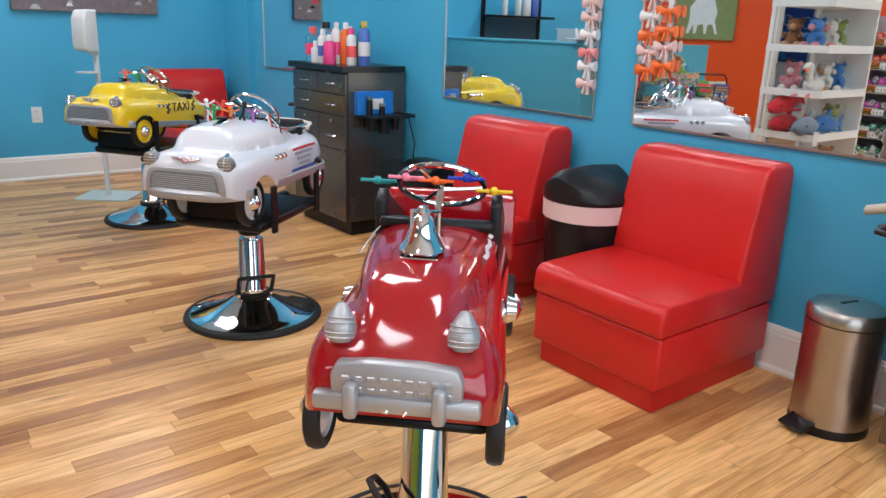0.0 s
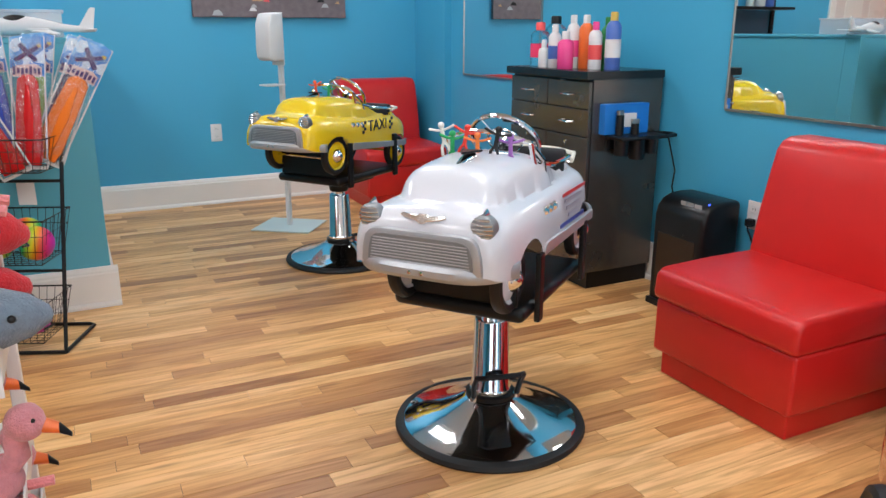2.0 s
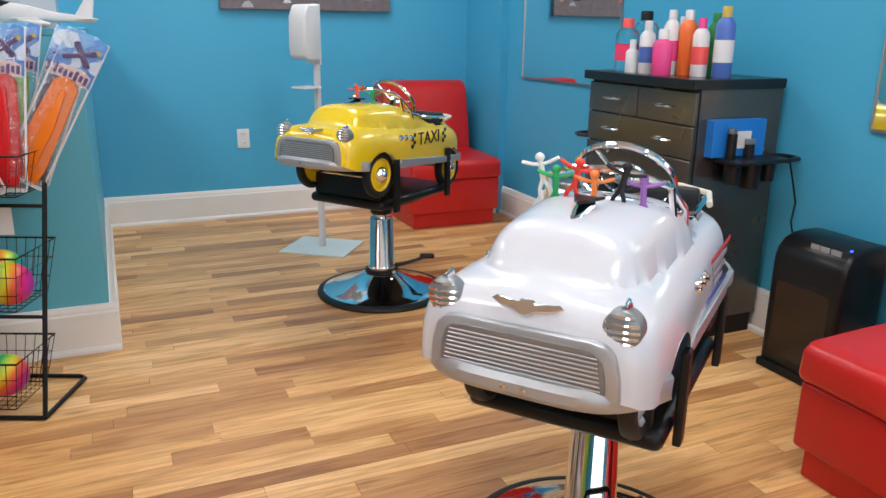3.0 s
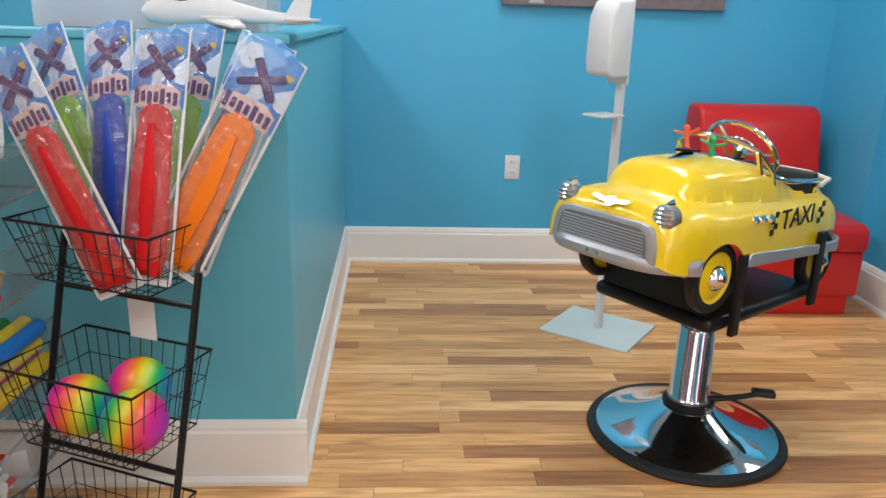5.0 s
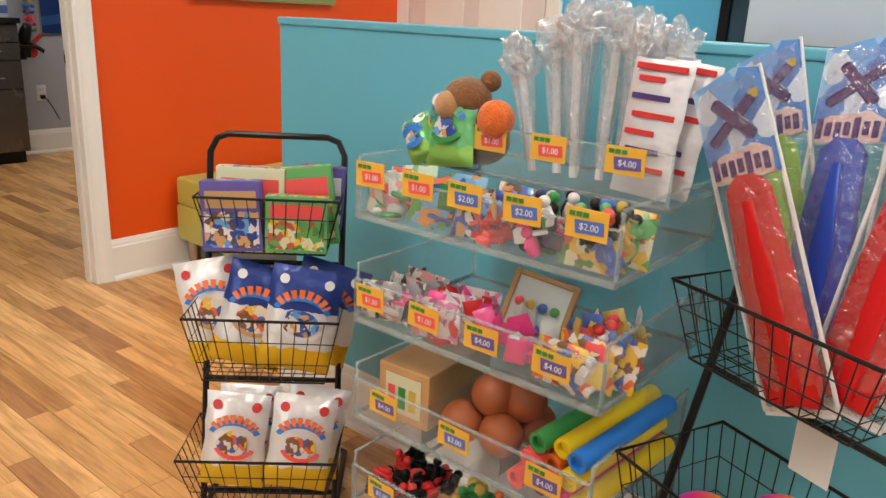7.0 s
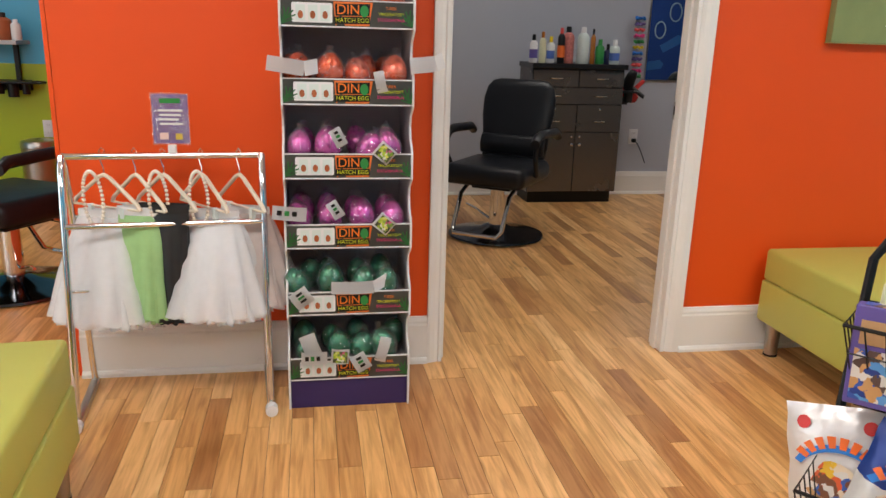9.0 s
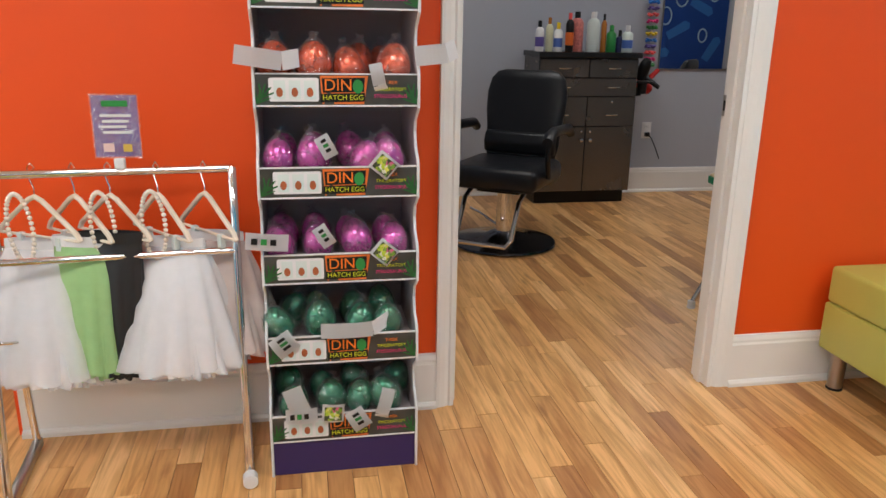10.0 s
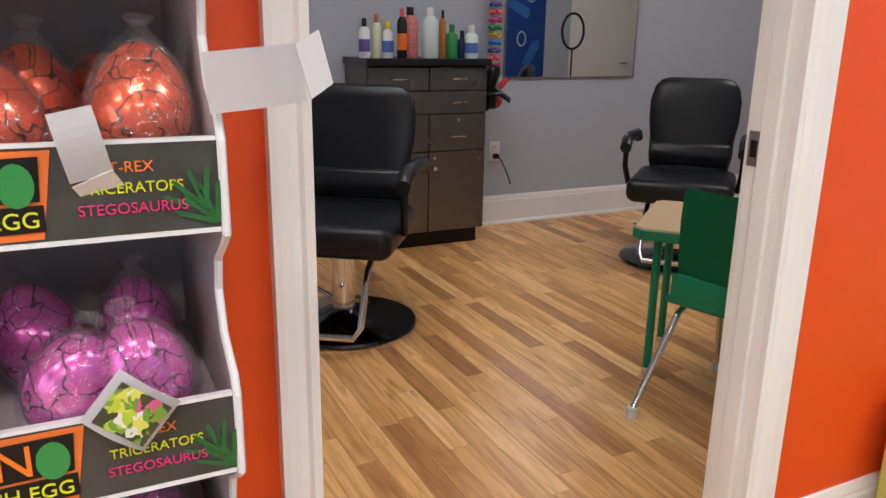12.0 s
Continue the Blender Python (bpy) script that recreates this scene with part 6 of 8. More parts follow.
# small toys, piece by piece
def toy_blob(kind, rs):
    if kind == "ball":
        return ball((0, 0, 0.016), 0.016, sub=2)
    if kind == "disc":
        return lathe([(0, 0), (0.02, 0), (0.021, 0.004), (0.018, 0.009), (0, 0.010)], 16)
    if kind == "block":
        return box((-0.014, -0.010, 0), (0.014, 0.010, 0.024), 0.003, 2)
    if kind == "car":
        bm = box((-0.024, -0.011, 0.004), (0.024, 0.011, 0.014), 0.003)
        box((-0.012, -0.009, 0.014), (0.012, 0.009, 0.023), 0.004, 2, bm=bm)
        for x in (-0.014, 0.014):
            for s in (-1, 1):
                lathe([(0, -0.003), (0.006, -0.003), (0.006, 0.003), (0, 0.003)], 10, bm=bm, m=pose(x, s * 0.011, 0.006, 90, 0, 0))
        return bm
    if kind == "figure":
        bm = ball((0, 0, 0.040), 0.010, sub=2)
        lathe([(0, 0), (0.009, 0), (0.012, 0.012), (0.009, 0.030), (0, 0.032)], 12, bm=bm)
        for s in (-1, 1):
            tube([(s * 0.008, 0, 0.026), (s * 0.018, -0.004, 0.018)], 0.0035, 6, bm=bm)
        return bm
    if kind == "sachet":
        return pillow(0.05, 0.065, 0.012, 6, 6, rs)
    if kind == "star":
        return prism([(0.022 * (1 if k % 2 == 0 else 0.45) * math.cos(k * math.pi / 5 + 0.3), 0.022 * (1 if k % 2 == 0 else 0.45) * math.sin(k * math.pi / 5 + 0.3)) for k in range(10)], 0, 0.007, "z", 0.0015, 1)
    return ball((0, 0, 0.012), 0.012, sub=1)


KINDS = ["ball", "disc", "block", "car", "figure", "sachet", "star"]
TOYMESH = {}
PAL = {"coral": "red", "gold": "gold", "leaf_green": "green", "can_blue": "blue", "white_plastic": "white", "hot_pink": "pink", "black_plastic": "black", "spray_orange": "orange", "navy": "navy", "decal_red": "dark red", "pale_mint": "pale", "box_green": "green"}


def toy(kind, mat, m):
    key = kind + mat
    if key not in TOYMESH:
        bm = toy_blob(kind, len(TOYMESH) * 0.7)
        me = bpy.data.meshes.new("small_toy")
        bm.to_mesh(me)
        bm.free()
        me.materials.append(M[mat])
        me.polygons.foreach_set("use_smooth", [True] * len(me.polygons))
        me.set_sharp_from_angle(angle=radians(40))
        TOYMESH[key] = me
    ob = new("small_toy_" + kind, TOYMESH[key])
    ob.matrix_basis = m @ Matrix.Scale(0.72 if kind == "sachet" else 0.98, 4)
    names = {"ball": "little bouncing ball", "disc": "little toy disc", "block": "little toy block", "car": "little toy car", "figure": "little toy figure", "sachet": "small toy sachet", "star": "little toy star"}
    return tagged(ob, "%s plastic %s in the acrylic display" % (PAL[mat], names[kind]), "small toy", "small display toys")


rt = random.Random(21)


def fill(x0, x1, y0, y1, z, n, kinds, mats, layers=2):
    n, layers = int(n * 1.75), layers + 1
    for i in range(n):
        lay = i * layers // n
        toy(rt.choice(kinds), rt.choice(mats), pose(rt.uniform(x0 + 0.02, x1 - 0.02), rt.uniform(y0 + 0.02, y1), z + 0.001 + lay * 0.017, rt.uniform(-25, 25), rt.uniform(-25, 25), rt.uniform(0, 360)))


def bounds(z):
    e = [AX0, *DIV[z], AX1]
    return list(zip(e, e[1:]))


F = AY0 + 0.008
b = bounds(0.790)
fill(*b[0], F, F + 0.09, 0.797, 20, ["ball", "sachet", "disc"], ["pale_mint", "leaf_green", "coral"])
fill(*b[1], F, F + 0.09, 0.797, 19, ["sachet", "star"], ["can_blue", "leaf_green", "spray_orange"])
fill(*b[2], F, F + 0.09, 0.797, 20, ["car", "block", "sachet"], ["can_blue", "decal_red", "gold", "coral"])
fill(*b[3], F, F + 0.09, 0.797, 28, ["figure", "block", "ball", "star"], ["box_green", "navy", "hot_pink", "leaf_green", "white_plastic", "black_plastic"], 3)
fill(*b[4], F, F + 0.09, 0.797, 32, ["figure", "figure", "ball"], ["gold", "coral", "can_blue", "black_plastic", "box_green", "gold"], 3)
b = bounds(0.588)
fill(*b[0], F, F + 0.12, 0.595, 24, ["disc", "sachet", "star"], ["white_plastic", "black_plastic", "hot_pink", "pale_mint"])
fill(*b[1], F, F + 0.12, 0.595, 24, ["sachet", "star"], ["hot_pink", "white_plastic", "decal_red"])
fill(*b[2], F, F + 0.12, 0.595, 9, ["sachet", "block"], ["pale_mint", "hot_pink"])
fill(*b[3], F, F + 0.20, 0.595, 38, ["figure", "block", "car", "sachet"], ["coral", "can_blue", "white_plastic", "gold", "decal_red", "coral"], 3)
b = bounds(0.190)
fill(*b[0], F, F + 0.15, 0.197, 35, ["figure", "car", "star"], ["black_plastic", "coral", "black_plastic", "decal_red"], 2)
fill(*b[1], F, F + 0.15, 0.197, 25, ["ball", "ball", "figure"], ["gold", "spray_orange", "gold", "leaf_green"], 2)
fill(*b[2], F, F + 0.15, 0.197, 28, ["sachet", "figure", "disc"], ["white_plastic", "decal_red", "white_plastic", "black_plastic"], 2)
# flat printed packs standing among the small toys
M["pack_mint"] = picture_print("mint_pack_print", [(0.45, 0.66, 0.50), (0.62, 0.72, 0.66), (0.20, 0.50, 0.25), (0.70, 0.25, 0.30)], 60)
M["pack_beach"] = picture_print("beach_pack_print", [(0.14, 0.36, 0.62), (0.20, 0.45, 0.70), (0.10, 0.35, 0.10), (0.70, 0.30, 0.06), (0.18, 0.42, 0.66)], 45)
M["pack_pink"] = picture_print("pink_pack_print", [(0.55, 0.20, 0.32), (0.66, 0.50, 0.55), (0.35, 0.10, 0.20), (0.68, 0.62, 0.62)], 70)
M["pack_grey"] = picture_print("grey_pack_print", [(0.30, 0.30, 0.32), (0.60, 0.58, 0.56), (0.10, 0.09, 0.10), (0.55, 0.25, 0.25)], 70)
for bx_, z, kinds in ((bounds(0.790), 0.797, ("pack_mint", "pack_beach", "photo_blue", None, "photo_green")), (bounds(0.588), 0.595, ("pack_grey", "pack_pink", None, "photo_warm"))):
    for (x0, x1), mat in zip(bx_, kinds):
        if mat:
            for q in range(3):
                px_ = x0 + (x1 - x0) * (0.5 + 0.16 * (q - 1))
                pk = thing("toy_packet", {"pack_mint": "pale green printed toy packet", "pack_beach": "blue beach toy packet with palm print", "photo_blue": "blue printed toy packet", "photo_green": "green printed toy packet", "pack_grey": "grey clear toy packet", "pack_pink": "pink printed toy packet", "photo_warm": "red and yellow printed toy packet"}[mat] + " in the display", "toy packet", pose(px_, F + 0.022 + 0.03 * q, z, -14, rt.uniform(-9, 9), rt.uniform(-8, 8)), group="printed toy packets")
                part("packet", pillow((x1 - x0) * 0.80, 0.072 + 0.008 * q, 0.018, 8, 8, q * 1.9 + x0 * 10), mat, pk, smooth=True)
# framed wooden puzzle and wooden box
pz = thing("wooden_puzzle", "small wooden framed bead puzzle leaning in the display", "toy", pose(1.075, 4.885, 0.60, -28, 8, 12))
part("board", box((-0.055, 0, 0), (0.055, 0.008, 0.13), 0.002, 1), "pale_mint", pz)
for a, c in (((-0.06, -0.006, 0), (-0.05, 0.012, 0.135)), ((0.05, -0.006, 0), (0.06, 0.012, 0.135)), ((-0.05, -0.006, 0), (0.05, 0.012, 0.01)), ((-0.05, -0.006, 0.125), (0.05, 0.012, 0.135))):
    part("rail", box(a, c, 0.002, 1), "tan", pz)
for k in range(8):
    part("bead", ball((-0.035 + 0.022 * (k % 4), -0.004, 0.04 + 0.04 * (k // 4)), 0.009, sub=2), ("coral", "gold", "can_blue", "box_green")[k % 4], pz)
wb = thing("wooden_box", "plain wooden toy box with a picture front", "toy box", pose(0.845, 4.93, 0.391, 0, 0, 4))
part("case", box((-0.06, -0.10, 0), (0.06, 0.12, 0.115), 0.003), surface("raw_wood", (0.52, 0.30, 0.13), 0.55, var=0.15, scale=30), wb)
part("picture", box((-0.042, -0.1015, 0.018), (0.042, -0.1003, 0.098)), "box_cream", wb)
for k in range(3):
    part("print_patch", box((-0.035 + k * 0.025, -0.1028, 0.03), (-0.018 + k * 0.025, -0.1017, 0.075)), ("coral", "leaf_green", "gold")[k], wb)
colourmat("terracotta", (0.36, 0.10, 0.035), 0.5)
for k, (x, y, z) in enumerate(((0.975, 4.86, 0.432), (1.055, 4.87, 0.432), (1.015, 4.94, 0.432), (1.075, 4.95, 0.432), (1.02, 4.89, 0.492), (1.07, 4.92, 0.488))):
    tagged(part("bouncy_ball", ball((0, 0, 0), 0.041, sub=3), "terracotta", smooth="all", m=pose(x, y, z)), "brown rubber ball in the acrylic display", "ball", "brown balls")
colourmat("tube_yellow", (0.78, 0.55, 0.02), 0.35)
for k, (x, z, c) in enumerate(((1.135, 0.412, "coral"), (1.175, 0.412, "box_violet"), (1.215, 0.412, "hot_pink"), (1.252, 0.412, "tube_yellow"), (1.15, 0.450, "coral"), (1.19, 0.450, "spray_orange"), (1.232, 0.452, "tube_yellow"), (1.165, 0.487, "leaf_green"), (1.205, 0.487, "tube_yellow"), (1.245, 0.490, "bright_blue"))):
    tb = thing("toy_tube", "coloured plastic toy tube lying in the display", "toy tube", pose(x, 4.80 + 0.012 * (k % 3), z, 0, 0, -8), group="coloured toy tubes")
    part("tube", lathe([(0.012, 0), (0.018, 0), (0.0185, 0.004), (0.0175, 0.26), (0.0, 0.262)], 16, m=pose(0, 0, 0, -86, 0, 0)), c, tb, smooth=True)
    part("bore", lathe([(0.0125, 0.0005), (0.011, 0.010), (0, 0.011)], 16, m=pose(0, 0, 0, -86, 0, 0)), c, tb)

# plush dog with a green bag, wands and packets on the raised back step
M["cello"] = clear_film("crumpled_cellophane", (0.95, 0.96, 0.97), 0.12, 0.8, 55, 0.12, 0.16)
for k, (x, y, a, b_, h) in enumerate(((0.98, 5.02, -14, 3, 0.19), (1.02, 5.04, -9, 5, 0.22), (1.06, 5.03, -5, 2, 0.24), (1.10, 5.05, 0, 4, 0.25), (1.14, 5.04, 3, 3, 0.23), (1.17, 5.06, 7, 5, 0.22), (1.04, 5.07, -3, 7, 0.26), (1.12, 5.08, 4, 7, 0.21))):
    w = thing("star_wand", "white toy wand in crumpled cellophane", "toy wand", pose(x, y, 0.884, -b_, a, 0), group="toy wands")
    part("stick", tube([(0, 0, 0), (0, 0, h)], 0.0075, 8), "white_plastic", w, smooth=True)
    bm = ball((0, 0, h + 0.012), 0.034, sub=3, sq=(1, 0.8, 1.15))
    for v in bm.verts:
        d = 1 + 0.75 * noise.noise(v.co * 75 + Vector((k * 3.1, 0, 0)))
        v.co = Vector((v.co.x * d, v.co.y * d, (v.co.z - h) * d + h))
    part("wrapped_head", bm, "cello", w)
    part("star", prism([(0.024 * (1 if q % 2 == 0 else 0.5) * math.cos(q * math.pi / 5), 0.024 * (1 if q % 2 == 0 else 0.5) * math.sin(q * math.pi / 5) + h + 0.012) for q in range(10)], -0.004, 0.004, "y", 0.002, 1), "silver", w)
    part("wrapper", lathe([(0.011, 0.02), (0.017, h * 0.5), (0.024, h * 0.95)], 9), "cello", w)
fur = lambda key, c: colourmat(key, c, 0.9, var=0.25, scale=60, bump=1.0, bscale=220, sheen=0.3)
fur("fur_brown", (0.22, 0.09, 0.03))
fur("fur_tan", (0.50, 0.26, 0.12))
fur("fur_orange", (0.75, 0.15, 0.02))
pl = thing("plush_toy", "small brown and orange plush dog", "plush toy", pose(0.885, 4.985, 0.884), group="small plush toys")
part("body", ball((0, 0, 0.05), 0.05, sub=3, sq=(1.2, 0.9, 1)), "fur_brown", pl, smooth="all")
part("head", ball((-0.02, -0.02, 0.125), 0.040, sub=3, sq=(1.15, 1, 0.9)), "fur_brown", pl, smooth="all")
part("muzzle", ball((-0.04, -0.05, 0.11), 0.026, sub=3), "fur_tan", pl, smooth="all")
part("paw", ball((0.06, -0.04, 0.095), 0.034, sub=3), "fur_orange", pl, smooth="all")
part("ear", ball((0.015, 0, 0.155), 0.02, sub=2), "fur_brown", pl, smooth="all")
M["foil_green"] = printed_foil("green_foil", (0.25, 0.50, 0.10), (0.12, 0.45, 0.16), (0.05, 0.35, 0.65), 0.15)
snack_bag(pose(0.86, 4.925, 0.884, -14, -8, 0), "foil_green", "green and blue toy bag leaning on the display", "box_green", "leaf_green", 3.3, 0.11, 0.14)
snack_bag(pose(0.80, 4.93, 0.884, -10, -30, 0), "foil_green", "small blue toy bag on the display", "bright_blue", "bright_blue", 6.3, 0.07, 0.09)
M["foil_stripe"] = printed_foil("striped_packet", (0.66, 0.66, 0.68), (0.66, 0.65, 0.68), (0.45, 0.05, 0.14), 0.42)
for k, (x, y, tw) in enumerate(((1.205, 4.985, 3), (1.225, 5.02, 6), (1.20, 5.06, -2))):
    t = thing("toy_packet", "white packet with dark red stripes", "toy packet", pose(x, y, 0.884, -6, tw, 0), group="striped packets")
    part("packet", pillow(0.10, 0.215, 0.016, seed=k * 1.3), "foil_stripe", t, smooth=True)
    for q in range(6):
        part("print_bar", box((-0.04 + 0.006 * (q % 2), -0.0115, 0.04 + q * 0.028), (0.038 - 0.014 * (q % 3), -0.0095, 0.049 + q * 0.028), 0.0008, 1), ("decal_red", "print_purple", "decal_red")[q % 3], t)
    part("print_head", box((-0.042, -0.0110, 0.198), (0.042, -0.0060, 0.208), 0.001, 1), "decal_red", t)

# ---- foam plane and plastic tub on the counter ----
pl_m = pose(1.66, 5.305, 1.126, 0, 0, -6)
gl = thing("foam_plane", "white foam toy plane with a black canopy", "toy plane", pl_m)
secs = []
for x, r, zc in ((-0.19, 0.006, 0.040), (-0.175, 0.022, 0.040), (-0.13, 0.033, 0.042), (-0.06, 0.036, 0.046), (0.0, 0.028, 0.044), (0.08, 0.016, 0.036), (0.16, 0.011, 0.030), (0.20, 0.006, 0.028)):
    secs.append([(x, r * 0.8 * math.cos(a), zc + r * math.sin(a)) for a in [j * math.pi / 8 for j in range(16)]])
part("fuselage", loft(secs), "white_plastic", gl, smooth=True)
part("canopy", ball((-0.085, 0, 0.068), 0.045, sub=3, sq=(1.05, 0.52, 0.42)), "black_plastic", gl, "glossy black canopy", smooth="all")
part("wing", prism([(-0.05, -0.02), (0.03, -0.02), (0.02, 0.33), (-0.02, 0.33)], 0.03, 0.038, "z", 0.003, m=pose(0, 0, 0, 12, 0, 0)), "white_plastic", gl, smooth=True)
part("wing", prism([(-0.05, 0.0), (0.03, 0.0), (0.08, -0.11), (0.05, -0.115)], 0.022, 0.030, "z", 0.003, m=pose(0, 0, 0, 6, 0, 0)), "white_plastic", gl, smooth=True)
part("tail_fin", prism([(0.13, 0.03), (0.19, 0.03), (0.205, 0.115), (0.185, 0.115)], -0.004, 0.004, "y", 0.002), "white_plastic", gl, smooth=True)
part("tailplane", prism([(0.15, -0.07), (0.20, -0.09), (0.20, 0.09), (0.15, 0.07)], 0.028, 0.034, "z", 0.002), "white_plastic", gl, smooth=True)
tb = thing("plastic_tub", "clear plastic storage tub with dark contents on the counter", "storage tub", pose(1.50, 5.50, 1.126))
M["tub_clear"] = surface("cloudy_plastic", (0.75, 0.80, 0.85), 0.2, alpha=0.45)
for a, c in (((-0.30, -0.11, 0), (0.24, -0.106, 0.095)), ((-0.30, 0.106, 0), (0.24, 0.11, 0.095)), ((-0.30, -0.106, 0), (-0.296, 0.106, 0.095)), ((0.236, -0.106, 0), (0.24, 0.106, 0.095))):
    part("side", box(a, c), "tub_clear", tb)
part("lid", box((-0.31, -0.12, 0.095), (0.25, 0.12, 0.108), 0.004), "tub_clear", tb)
part("contents", box((-0.28, -0.09, 0.003), (0.0, 0.09, 0.06), 0.02), "can_blue", tb)
part("contents", box((0.02, -0.09, 0.003), (0.22, 0.09, 0.07), 0.02), "black_plastic", tb)

# ---- reception wall: white door, black shelf ----
dr = thing("door_2", "white panelled door behind the reception", "door", kind="structure")
part("leaf", box((-1.20, NY - 0.02, 0.01), (-0.33, NY - 0.001, 2.03), 0.002, 1), surface("door_white", (0.72, 0.66, 0.64), 0.4), dr)
for x0, x1 in ((-1.08, -0.82), (-0.72, -0.46)):
    for z0, z1 in ((0.25, 0.9), (1.05, 1.85)):
        part("panel", box((x0, NY - 0.026, z0), (x1, NY - 0.0205, z1), 0.004), "trim", dr)
for x0, x1 in ((-1.29, -1.205), (-0.325, -0.245)):
    part("casing", box((x0, NY - 0.024, 0), (x1, NY - 0.001, 2.12), 0.004), "trim", dr)
sh = thing("wall_shelf", "black wall shelf with upright posts behind the reception", "shelf", pose(0.95, NY, 0))
for x in (-0.415, 0.40):
    part("post", box((x - 0.02, -0.03, 0.78), (x + 0.02, -0.001, 2.0), 0.003), "black", sh)
for z in (0.85, 1.33):
    part("board", box((-0.45, -0.24, z), (0.45, -0.031, z + 0.025), 0.003), "black", sh)
part("back_panel", box((-0.392, -0.012, 0.876), (0.378, -0.001, 1.329)), surface("slate_panel", (0.03, 0.10, 0.16), 0.4), sh)
for k, (x, r, h, b_, c_, w) in enumerate(((0.72, 0.045, 0.22, "can_blue", "white_plastic", "large blue bottle on the black shelf"), (0.84, 0.05, 0.24, "white_plastic", "can_blue", "large white bottle on the black shelf"), (0.96, 0.035, 0.20, "pale_mint", "white_plastic", "pale bottle on the black shelf"), (1.15, 0.03, 0.2, "white_plastic", "black_plastic", "white bottle on the black shelf"))):
    bottle(pose(x, NY - 0.13, 1.356), can_prof(r, h), b_, c_, w, (r * 0.5, 0.03))


# ---- plush toys on a white shelf ----
fur("fur_pink", (0.62, 0.24, 0.27))
fur("fur_white", (0.70, 0.66, 0.60))
fur("fur_grey", (0.17, 0.22, 0.28))
fur("fur_red", (0.65, 0.02, 0.03))
fur("fur_blue", (0.04, 0.16, 0.42))
fur("fur_rose", (0.80, 0.26, 0.27))
fur("fur_green", (0.25, 0.30, 0.08))


def furry(bm, amp=0.004, f=90):
    for v in bm.verts:
        v.co += v.co.normalized() * amp * noise.noise(v.co * f)
    return bm


def flamingo(m, label):
    t = thing("plush_toy", label, "plush toy", m, group="plush toys on the shelf")
    part("body", furry(ball((0, 0, 0.055), 0.06, sub=4, sq=(1.5, 1.05, 0.9))), "fur_pink", t, smooth="all")
    part("neck", tube([(0.05, 0, 0.07), (0.085, 0, 0.11), (0.08, 0, 0.15), (0.095, 0, 0.175)], 0.024, 12), "fur_pink", t, smooth=True)
    h = part("head", furry(ball((0.105, 0, 0.175), 0.038, sub=3)), "fur_pink", t, smooth="all")
    part("beak", loft([[(0.135 + 0.03 * k, 0.018 * (1 - 0.3 * k) * math.cos(a), 0.165 - 0.012 * k + 0.016 * (1 - 0.3 * k) * math.sin(a)) for a in [j * math.pi / 6 for j in range(12)]] for k in (0, 0.5, 1)]), "spray_orange", h, smooth=True)
    part("beak_tip", loft([[(0.165 + 0.02 * k, 0.0127 * (1 - 0.6 * k) * math.cos(a), 0.153 - 0.018 * k + 0.0115 * (1 - 0.6 * k) * math.sin(a)) for a in [j * math.pi / 6 for j in range(12)]] for k in (0, 0.5, 1)]), "black_plastic", h, smooth=True)
    for s in (-1, 1):
        part("eye", ball((0.125, s * 0.026, 0.188), 0.005, sub=2), "black_plastic", h, smooth="all")
        part("leg", tube([(0.02, s * 0.03, 0.015), (0.09, s * 0.045, 0.012), (0.13, s * 0.05, 0.012)], 0.011, 8), "fur_rose", t, smooth=True)
    return t


def shark(m, mat, label):
    t = thing("plush_toy", label, "plush toy", m, group="plush toys on the shelf")
    secs = []
    for x, r in ((-0.19, 0.012), (-0.15, 0.028), (-0.08, 0.055), (0.0, 0.072), (0.08, 0.066), (0.14, 0.045), (0.175, 0.018), (0.18, 0.006)):
        secs.append([(x, r * 0.95 * math.cos(a), 0.07 + r * math.sin(a) * (1.0 if math.sin(a) > 0 else 0.9)) for a in [j * math.pi / 10 for j in range(20)]])
    part("body", loft(secs), mat, t, smooth=True)
    part("fin", prism([(-0.05, 0.12), (0.02, 0.13), (-0.05, 0.185), (-0.07, 0.18)], -0.008, 0.008, "y", 0.006), mat, t, smooth=True)
    part("tail", prism([(-0.17, 0.06), (-0.25, 0.14), (-0.235, 0.07), (-0.25, 0.01)], -0.008, 0.008, "y", 0.006), mat, t, smooth=True)
    for s in (-1, 1):
        part("eye", ball((0.115, s * 0.052, 0.085), 0.008, sub=2), "black_plastic", t, smooth="all")
        part("side_fin", prism([(0.02, 0), (0.06, 0), (0.0, 0.07), (-0.02, 0.07)], -0.006, 0.006, "z", 0.004, m=pose(0, s * 0.06, 0.04, 0, 0, 0 if s > 0 else 0) @ Matrix.Diagonal((1, s, 1, 1))), mat, t, smooth=True)
    part("mouth", tube([(0.165, -0.03, 0.05), (0.178, 0.0, 0.046), (0.165, 0.03, 0.05)], 0.0025, 6), "black_plastic", t)
    return t


